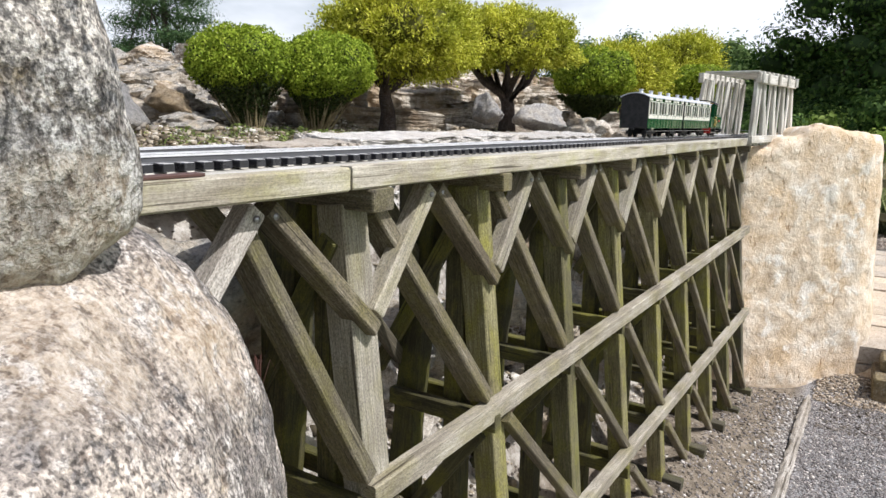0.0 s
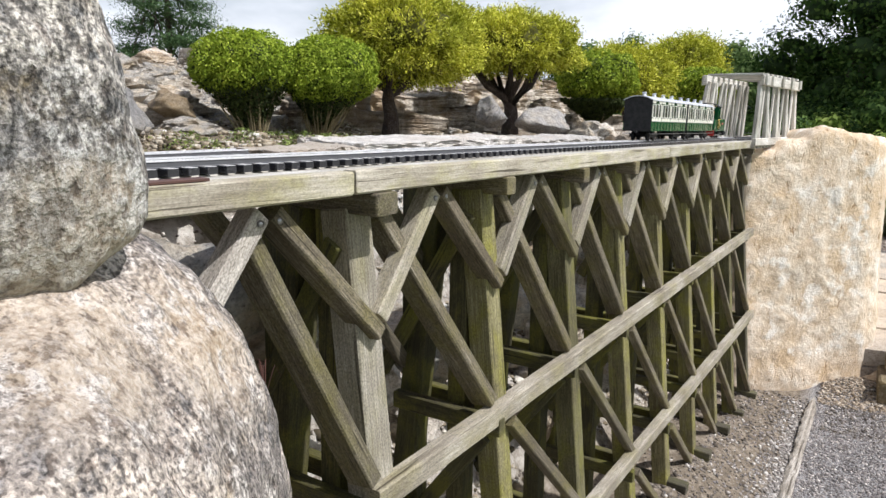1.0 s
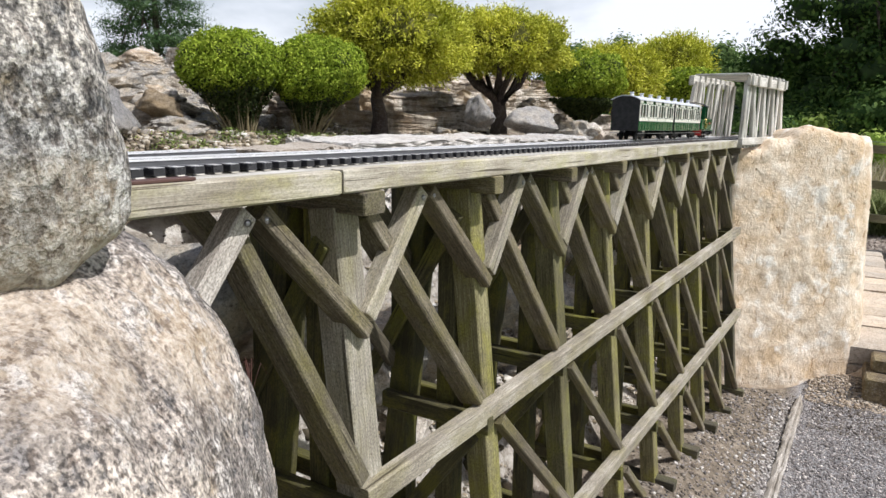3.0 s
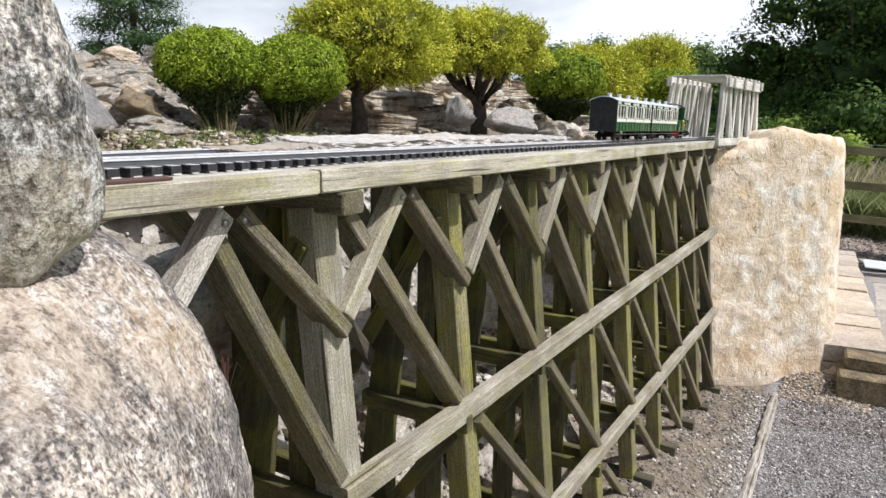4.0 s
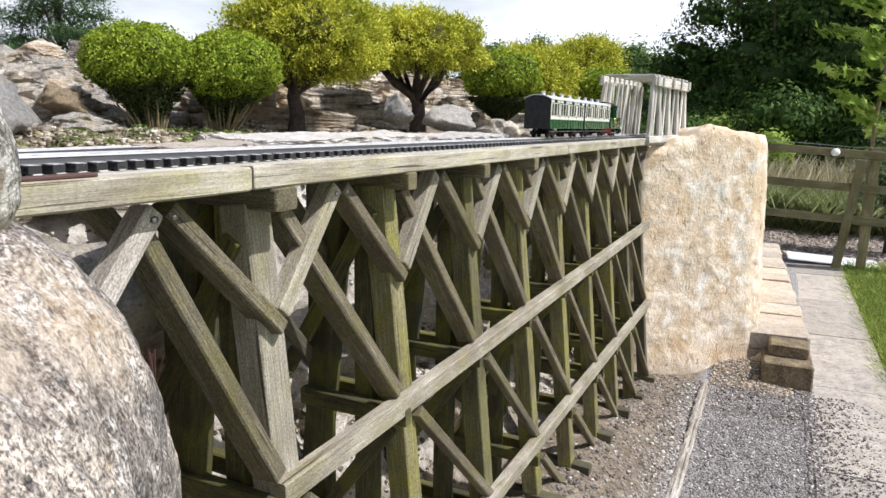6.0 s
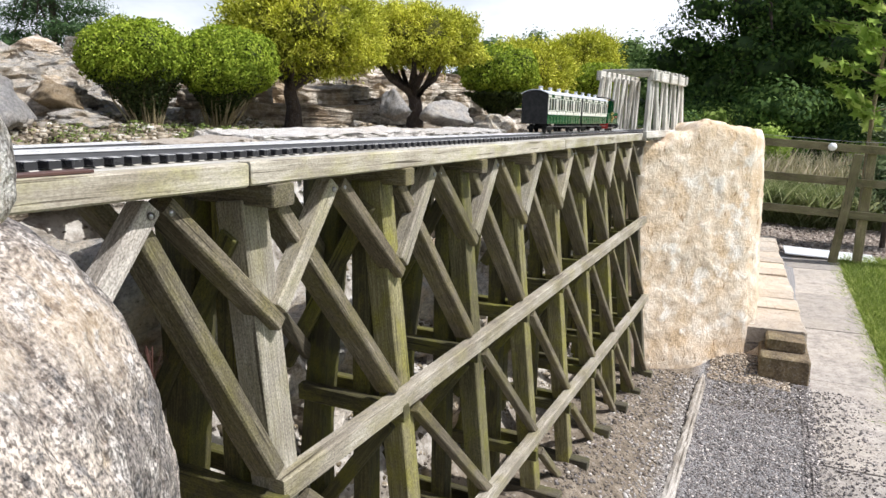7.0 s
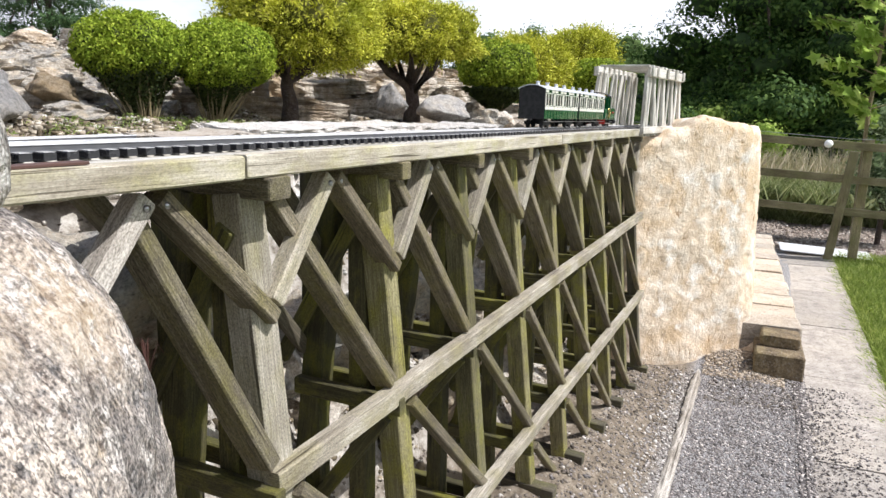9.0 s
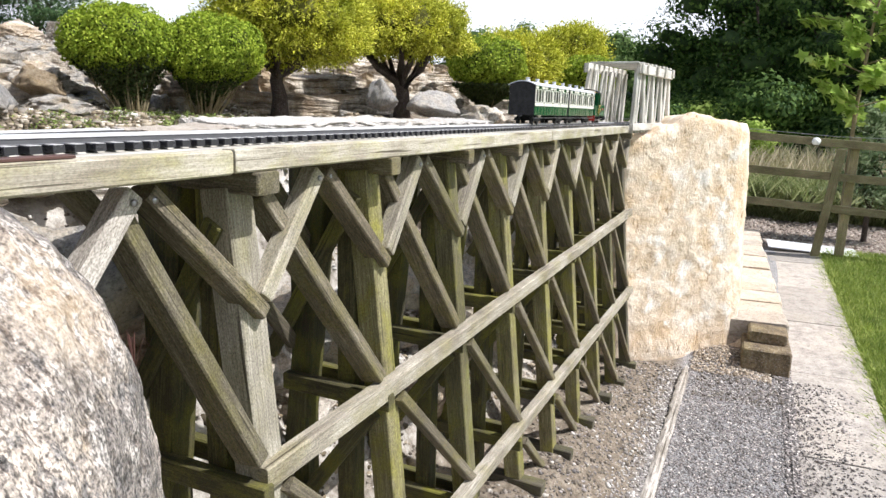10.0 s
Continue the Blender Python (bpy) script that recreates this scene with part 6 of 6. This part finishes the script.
sheet = thing("metal_sheet", (9.0, -0.65, 0.02), "bright galvanised metal sheet lying by the path end", "metal sheet", data=box_me(-0.16, 0.18, -0.5, 0.45, -0.006, 0.006, 0.004))
sheet.data.materials.append(M_TIN)
sheet.matrix_basis = Matrix.Translation((9.05, -0.66, 0.045)) @ pose(0, 0, 0, 2, -5, 4)

# dry sprig rooted in the crack behind the boulder
SX, SY, SZ = 0.358, 0.43, 1.432
sprig = thing("dry_sprig", (SX, SY, SZ), "small dry red-brown sprig growing beside the boulder", "plant")
gs = random.Random(12)
for k in range(8):
    a = gs.uniform(0, 6.283)
    e = Vector((SX + 0.012 * math.cos(a), SY + 0.012 * math.sin(a), SZ - 0.006 + gs.uniform(0.0, 0.014)))
    m0 = Vector((SX, SY, SZ)).lerp(e, 0.5) + Vector((gs.uniform(-0.004, 0.004), 0, 0.006))
    part("twig", join_tubes("twig", [tube_np([(SX, SY, SZ - 0.02), m0, e], (0.0004, 0.0004, 0.0002), 5)]), M_SPRIG, sprig, Matrix())
# rough stones at the foot of the pier and by the near abutment
for x, y, s, lb in ((4.9, -0.03, 0.24, "rough sandstone lump at the foot of the pier"), (4.72, 0.03, 0.14, "rough sandstone lump at the foot of the pier")):
    me = rock_me("rock", int(s * 100), 4, 2.8, 0.25, 0.12, 0.8)
    me.materials.append(M_SAND)
    thing("rock", Matrix.Translation((x, y, s * 0.22)) @ Matrix.Scale(s, 4), lb, "rock", "stones at the pier", data=me)
for k, (x, y, z, s) in enumerate(((0.72, 1.2, 1.2, 0.42), (0.36, 0.98, 1.37, 0.24), (0.52, 1.04, 1.38, 0.2), (0.44, 0.88, 1.2, 0.26), (1.2, 1.4, 1.05, 0.5), (1.75, 1.36, 0.85, 0.45), (2.4, 1.38, 0.95, 0.4), (3.0, 1.34, 0.7, 0.4), (1.5, 1.32, 0.6, 0.4), (3.6, 1.36, 0.9, 0.4))):
    me = rock_me("rock", 31 + k, 4, 3.2, 0.3, 0.16, 0.8)
    me.materials.append(M_ROCK)
    thing("rock", Matrix.Translation((x, y, z)) @ pose(0, 0, 0, 0, 0, 40 * k) @ Matrix.Scale(s, 4), "pale rough stone built into the bank under the bridge", "rock", "stones in the bank", data=me)
me = rock_me("rock", 51, 4, 3.0, 0.25, 0.1, 0.9)
me.materials.append(M_TAN)
thing("rock", Matrix.Translation((0.352, 0.5, 1.42)) @ Matrix.Diagonal((0.05, 0.05, 0.1, 1)), "small tan stone wedged behind the boulder", "rock", "stones in the bank", data=me)
# belt of trees along the horizon
gb_ = np.random.default_rng(77)
n_ = 26000
az = gb_.uniform(-0.35, 1.35, n_)
dist = gb_.uniform(62, 75, n_)
hh = (3.2 + 1.2 * rough_noise(az * 14, az * 0, 91)) * gb_.random(n_) ** 0.6
cen = np.stack([dist * np.cos(az), dist * np.sin(az), hh], -1)
vs, fs = leaves_np(cen, np.tile((-1.0, -0.3, 0.5), (n_, 1)), 0.75, 0.7, 5, 0.8)
me = mesh_np("far_woods", vs, fs)
me.materials.append(M_LEAF_MID)
thing("far_woods", (0, 0, 0), "belt of distant green woodland along the horizon", "woods", kind="stuff", data=me)


# ---- train ----
def boxes_me(name, boxes, c=0.0008):
    """Several boxes that make one part."""
    vs, fs = [], []
    for b in boxes:
        me = box_me(*b, c)
        o = len(vs)
        vs += [tuple(v.co) for v in me.vertices]
        fs += [[i + o for i in p.vertices] for p in me.polygons]
        bpy.data.meshes.remove(me)
    me = bpy.data.meshes.new(name)
    me.from_pydata(vs, [], fs)
    me.update()
    return me


def arc_roof(x0, x1, half, z_eave, rise, thick, over=0.004):
    """Curved roof sheet along x."""
    n = 12
    ring = []
    for r in (0, thick):
        row = []
        for k in range(n + 1):
            t = -1 + 2 * k / n
            row.append(((half + over) * t, z_eave + rise * (1 - t * t) - r))
        ring += row if r == 0 else row[::-1]
    vs = [(x, y, z) for x in (x0, x1) for y, z in ring]
    k = len(ring)
    fs = [[j, (j + 1) % k, k + (j + 1) % k, k + j] for j in range(k)] + [list(range(k))[::-1], list(range(k, 2 * k))]
    me = bpy.data.meshes.new("roof")
    me.from_pydata(vs, [], fs)
    me.update()
    return me


wheel_me = lathe("wheel", ((0.001, -0.004), (0.0045, -0.004), (0.0045, -0.002), (0.0115, -0.002), (0.012, -0.004), (0.0145, -0.004), (0.0145, 0.002), (0.0165, 0.0025), (0.0165, 0.004), (0.001, 0.004)), 20, "Y")


def coach(at):
    """Four-compartment bogie coach, standing on the rails at z = 0, its rear end at x = 0."""
    root = thing("coach", at, "green and cream model railway coach with black ends", "model coach", "train")
    L, H = 0.455, 0.047
    comp = L / 4
    wins, pillars, cream_low, cream_top, grey_top, strips = [], [], [], [], [], []
    for c in range(4):
        o = c * comp
        for a, b, door in ((0.13, 0.31, 0), (0.385, 0.635, 1), (0.71, 0.89, 0)):
            wins.append((o + a * comp, o + b * comp, door))
        cream_low += [(o + 0.04 * comp, o + 0.345 * comp), (o + 0.385 * comp, o + 0.635 * comp), (o + 0.675 * comp, o + 0.97 * comp)]
        cream_top += [(o + 0.03 * comp, o + 0.345 * comp), (o + 0.675 * comp, o + 0.98 * comp)]
        grey_top.append((o + 0.365 * comp, o + 0.655 * comp))
        strips += [o + 0.36 * comp, o + 0.66 * comp, o]
    edges = [0.0] + [v for w in wins for v in w[:2]] + [L]
    body = [(0, L, s * H - (0.003 if s > 0 else 0), s * H + (0 if s > 0 else 0.003), z0, z1) for s in (-1, 1) for z0, z1 in ((0.034, 0.082), (0.121, 0.137))]
    for s in (-1, 1):
        for a, b in zip(edges[::2], edges[1::2]):
            body.append((a, b, s * H - (0.003 if s > 0 else 0), s * H + (0 if s > 0 else 0.003), 0.081, 0.122))
    part("body", boxes_me("body", body, 0.0004), M_GREEN, root, at)
    ends = []
    for x in (0.0, L - 0.003):
        ends.append((x - 0.001, x + 0.004, -H - 0.0005, H + 0.0005, 0.033, 0.138))
    for x0, x1, y0, y1, z0, z1 in ends:
        e = part("end_wall", box_me(x0, x1, y0, y1, z0, z1, 0.001), M_BLACK, root, at, "plain black coach end")
        part("end_arch", arc_roof(x0 + 0.0005, x1 - 0.0005, H, 0.1385, 0.0115, 0.012, 0.0), M_BLACK, e, at)
    part("floor", box_me(0.004, L - 0.004, -H + 0.003, H - 0.003, 0.034, 0.038), M_BLACK, root, at)
    part("interior", boxes_me("interior", [(c * comp - 0.001, c * comp + 0.001, -H + 0.004, H - 0.004, 0.038, 0.135) for c in range(1, 4)] + [(c * comp + 0.004, c * comp + 0.02, -H + 0.005, H - 0.005, 0.038, 0.072) for c in range(4)]), M_SEAT, root, at, "dark brown compartment seats and partitions")
    part("roof", arc_roof(-0.006, L + 0.006, H, 0.1375, 0.0145, 0.0025), M_GREY, root, at, "pale grey curved roof")
    for k in range(4):
        part("ventilator", lathe("ventilator", ((0.001, 0.0), (0.0085, 0.0), (0.0085, 0.004), (0.0065, 0.005), (0.0065, 0.011), (0.0085, 0.012), (0.008, 0.014), (0.001, 0.0145)), 14), M_GREY, root, at @ Matrix.Translation(((k + 0.5) * comp, 0, 0.1505)))
    for s in (-1, 1):
        y = s * (H + 0.0005)
        for a, b, door in wins:
            part("pane", box_me(a, b, s * (H - 0.0022), s * (H - 0.0014), 0.081, 0.122, 0.0001) if s > 0 else box_me(a, b, -(H - 0.0014), -(H - 0.0022), 0.081, 0.122, 0.0001), M_GLASS, root, at)
            fr = 0.0022
            part("window_frame", boxes_me("window_frame", [(a - fr, b + fr, y - 0.001, y + 0.001, 0.081 - fr, 0.081), (a - fr, b + fr, y - 0.001, y + 0.001, 0.122, 0.122 + fr), (a - fr, a, y - 0.001, y + 0.001, 0.081, 0.122), (b, b + fr, y - 0.001, y + 0.001, 0.081, 0.122)], 0.0002), M_CREAM, root, at)
        for a, b in cream_low:
            part("waist_panel", box_me(a, b, y - 0.0009, y + 0.0009, 0.0665, 0.0775, 0.0006), M_CREAM, root, at)
        for a, b in cream_top:
            part("top_panel", box_me(a, b, y - 0.0009, y + 0.0009, 0.1265, 0.1355, 0.0006), M_CREAM, root, at)
        for c in range(4):
            for u in (0.02, 0.94):
                part("quarter_panel", box_me(c * comp + u * comp, c * comp + (u + 0.045) * comp, y - 0.0009, y + 0.0009, 0.08, 0.123, 0.0004), M_CREAM, root, at)
        part("beading", boxes_me("beading", [(x - 0.0006, x + 0.0006, y - 0.0008, y + 0.0008, 0.036, 0.066) for x in strips[:-1]] + [(0, L, y - 0.0009, y + 0.0009, 0.0345, 0.0362)], 0.0002), M_GREEN, root, at)
        part("footboard", box_me(0.004, L - 0.004, s * (H + 0.001) - 0.003, s * (H + 0.001) + 0.003, 0.024, 0.026), M_STEEL, root, at, "thin grey footboard")
    for cx in (0.075, L - 0.075):
        bogie = part("bogie", boxes_me("bogie", [(cx - 0.045, cx + 0.045, s * 0.033 - 0.002, s * 0.033 + 0.002, 0.013, 0.024) for s in (-1, 1)] + [(cx - 0.008, cx + 0.008, -0.033, 0.033, 0.014, 0.034)]), M_BLACK, root, at)
        for dx in (-0.03, 0.03):
            for s in (-1, 1):
                part("wheel", wheel_me, M_BLACK, bogie, at @ Matrix.Translation((cx + dx, s * 0.0245, 0.0165)) @ pose(0, 0, 0, 0, 0, 0 if s < 0 else 180))
    for x in (-0.008, L + 0.008):
        part("coupling", box_me(x - 0.009, x + 0.009, -0.004, 0.004, 0.028, 0.034), M_BLACK, root, at)
    return root


def on_track(x):
    return Matrix.Translation((x, TY, deck(x) + 0.0178)) @ pose(0, 0, 0, 0, math.degrees(0.0105), 0) @ Matrix.Scale(1.07, 4)


TRAIN = 2.52
coach(on_track(TRAIN))
coach(on_track(TRAIN + 0.51))


def locomotive(at):
    root = thing("steam_locomotive", at, "green model tank locomotive with red buffer beam", "model locomotive", "train")
    W = 0.05
    part("frame", box_me(0.0, 0.27, -0.02, 0.02, 0.018, 0.034), M_BLACK, root, at)
    part("footplate", box_me(0.0, 0.245, -W, W, 0.034, 0.0375), M_GREEN, root, at)
    part("buffer_beam", box_me(-0.004, 0.001, -W, W, 0.012, 0.036), M_RED, root, at, "bright red rear buffer beam")
    part("buffer_beam", box_me(0.262, 0.27, -0.04, 0.04, 0.016, 0.034), M_BLACK, root, at)
    part("bunker", box_me(0.0, 0.05, -W, W, 0.0375, 0.085, 0.003), M_GREEN, root, at)
    for s in (-1, 1):
        tank = part("side_tank", box_me(0.095, 0.215, s * W - (0.024 if s > 0 else 0), s * W + (0 if s > 0 else 0.024), 0.0375 if s else 0, 0.088, 0.003), M_GREEN, root, at)
        part("name_plate", box_me(0.15, 0.18, s * (W + 0.0006) - 0.0006, s * (W + 0.0006) + 0.0006, 0.064, 0.0715, 0.0003), M_RED, tank, at, "small red and brass plate")
        plate = lathe("works_plate", ((0.001, -0.0006), (0.008, -0.0006), (0.008, 0.0006), (0.001, 0.0006)), 20, "Y")
        part("works_plate", plate, M_BRASS, tank, at @ Matrix.Translation((0.112, s * (W + 0.0004), 0.062)))
        cab = [(0.048, 0.06, s * W - 0.0012, s * W + 0.0012, 0.0375, 0.142), (0.084, 0.098, s * W - 0.0012, s * W + 0.0012, 0.0375, 0.142), (0.048, 0.098, s * W - 0.0012, s * W + 0.0012, 0.128, 0.142)]
        part("cab_side", boxes_me("cab_side", cab, 0.0004), M_GREEN, root, at)
        for x in (0.0615, 0.083):
            part("handrail", lathe("handrail", ((0.0012, 0.0), (0.0012, 0.046)), 8), M_BRASS, root, at @ Matrix.Translation((x, s * (W + 0.0028), 0.041)), "polished brass handrail")
        part("cylinder", lathe("cylinder", ((0.001, -0.02), (0.0105, -0.02), (0.0105, 0.02), (0.001, 0.02)), 18, "X"), M_BLACK, root, at @ Matrix.Translation((0.232, s * 0.04, 0.024)))
        part("piston_rod", box_me(0.15, 0.225, s * 0.04 - 0.0015, s * 0.04 + 0.0015, 0.021, 0.0245, 0.0005), M_STEEL, root, at)
        part("coupling_rod", box_me(0.075, 0.185, s * 0.036 - 0.0012, s * 0.036 + 0.0012, 0.013, 0.0175, 0.0005), M_STEEL, root, at)
        for x in (0.08, 0.13, 0.18):
            w = part("wheel", wheel_me, M_BLACK, root, at @ Matrix.Translation((x, s * 0.0245, 0.0165)) @ pose(0, 0, 0, 0, 0, 0 if s < 0 else 180))
    part("cab_back", boxes_me("cab_back", [(0.046, 0.049, -W, W, 0.085, 0.105), (0.046, 0.049, -W, W, 0.125, 0.143), (0.046, 0.049, -W, -0.034, 0.105, 0.125), (0.046, 0.049, 0.034, W, 0.105, 0.125), (0.046, 0.049, -0.014, 0.014, 0.105, 0.125)], 0.0004), M_GREEN, root, at)
    ring = lathe("spectacle", ((0.0095, -0.001), (0.012, -0.001), (0.012, 0.001), (0.0095, 0.001)), 20, "X")
    for s in (-1, 1):
        part("spectacle_ring", ring, M_BRASS, root, at @ Matrix.Translation((0.045, s * 0.024, 0.115)))
    part("cab_front", boxes_me("cab_front", [(0.096, 0.099, -W, W, 0.085, 0.105), (0.096, 0.099, -W, W, 0.125, 0.143), (0.096, 0.099, -W, -0.034, 0.105, 0.125), (0.096, 0.099, 0.034, W, 0.105, 0.125), (0.096, 0.099, -0.014, 0.014, 0.105, 0.125)], 0.0004), M_GREEN, root, at)
    part("cab_roof", arc_roof(0.038, 0.105, W, 0.142, 0.018, 0.0025, 0.003), M_BLACK, root, at, "black curved cab roof")
    part("boiler", lathe("boiler", ((0.001, 0.0), (0.0285, 0.0), (0.0285, 0.125), (0.001, 0.125)), 28, "X"), M_GREEN, root, at @ Matrix.Translation((0.095, 0, 0.072)))
    part("smokebox", lathe("smokebox", ((0.001, 0.0), (0.03, 0.0), (0.03, 0.036), (0.028, 0.038), (0.022, 0.041), (0.001, 0.043)), 28, "X"), M_BLACK, root, at @ Matrix.Translation((0.218, 0, 0.072)), "black riveted smokebox")
    part("saddle", box_me(0.222, 0.252, -0.02, 0.02, 0.03, 0.05), M_BLACK, root, at)
    chim = part("chimney", lathe("chimney", ((0.012, 0.0), (0.0085, 0.004), (0.0075, 0.012), (0.009, 0.046), (0.008, 0.047), (0.001, 0.047)), 20), M_BLACK, root, at @ Matrix.Translation((0.236, 0, 0.1)))
    part("chimney_cap", lathe("chimney_cap", ((0.009, 0.0), (0.0125, 0.003), (0.013, 0.006), (0.0085, 0.0075), (0.007, 0.004)), 20), M_BRASS, chim, at @ Matrix.Translation((0.236, 0, 0.145)), "copper chimney cap")
    part("dome", lathe("dome", ((0.017, 0.0), (0.0135, 0.004), (0.0125, 0.02), (0.0105, 0.029), (0.006, 0.034), (0.001, 0.0355)), 24), M_GREEN, root, at @ Matrix.Translation((0.128, 0, 0.098)))
    part("safety_valve", lathe("safety_valve", ((0.005, 0.0), (0.004, 0.01), (0.0045, 0.018), (0.002, 0.022), (0.001, 0.022)), 12), M_STEEL, root, at @ Matrix.Translation((0.205, 0, 0.1)))
    part("tank_rail", box_me(0.1, 0.165, -W + 0.001, -W + 0.0025, 0.0925, 0.094, 0.0003), M_GREEN, root, at)
    return root


locomotive(on_track(TRAIN + 0.51 * 2 + 0.004))
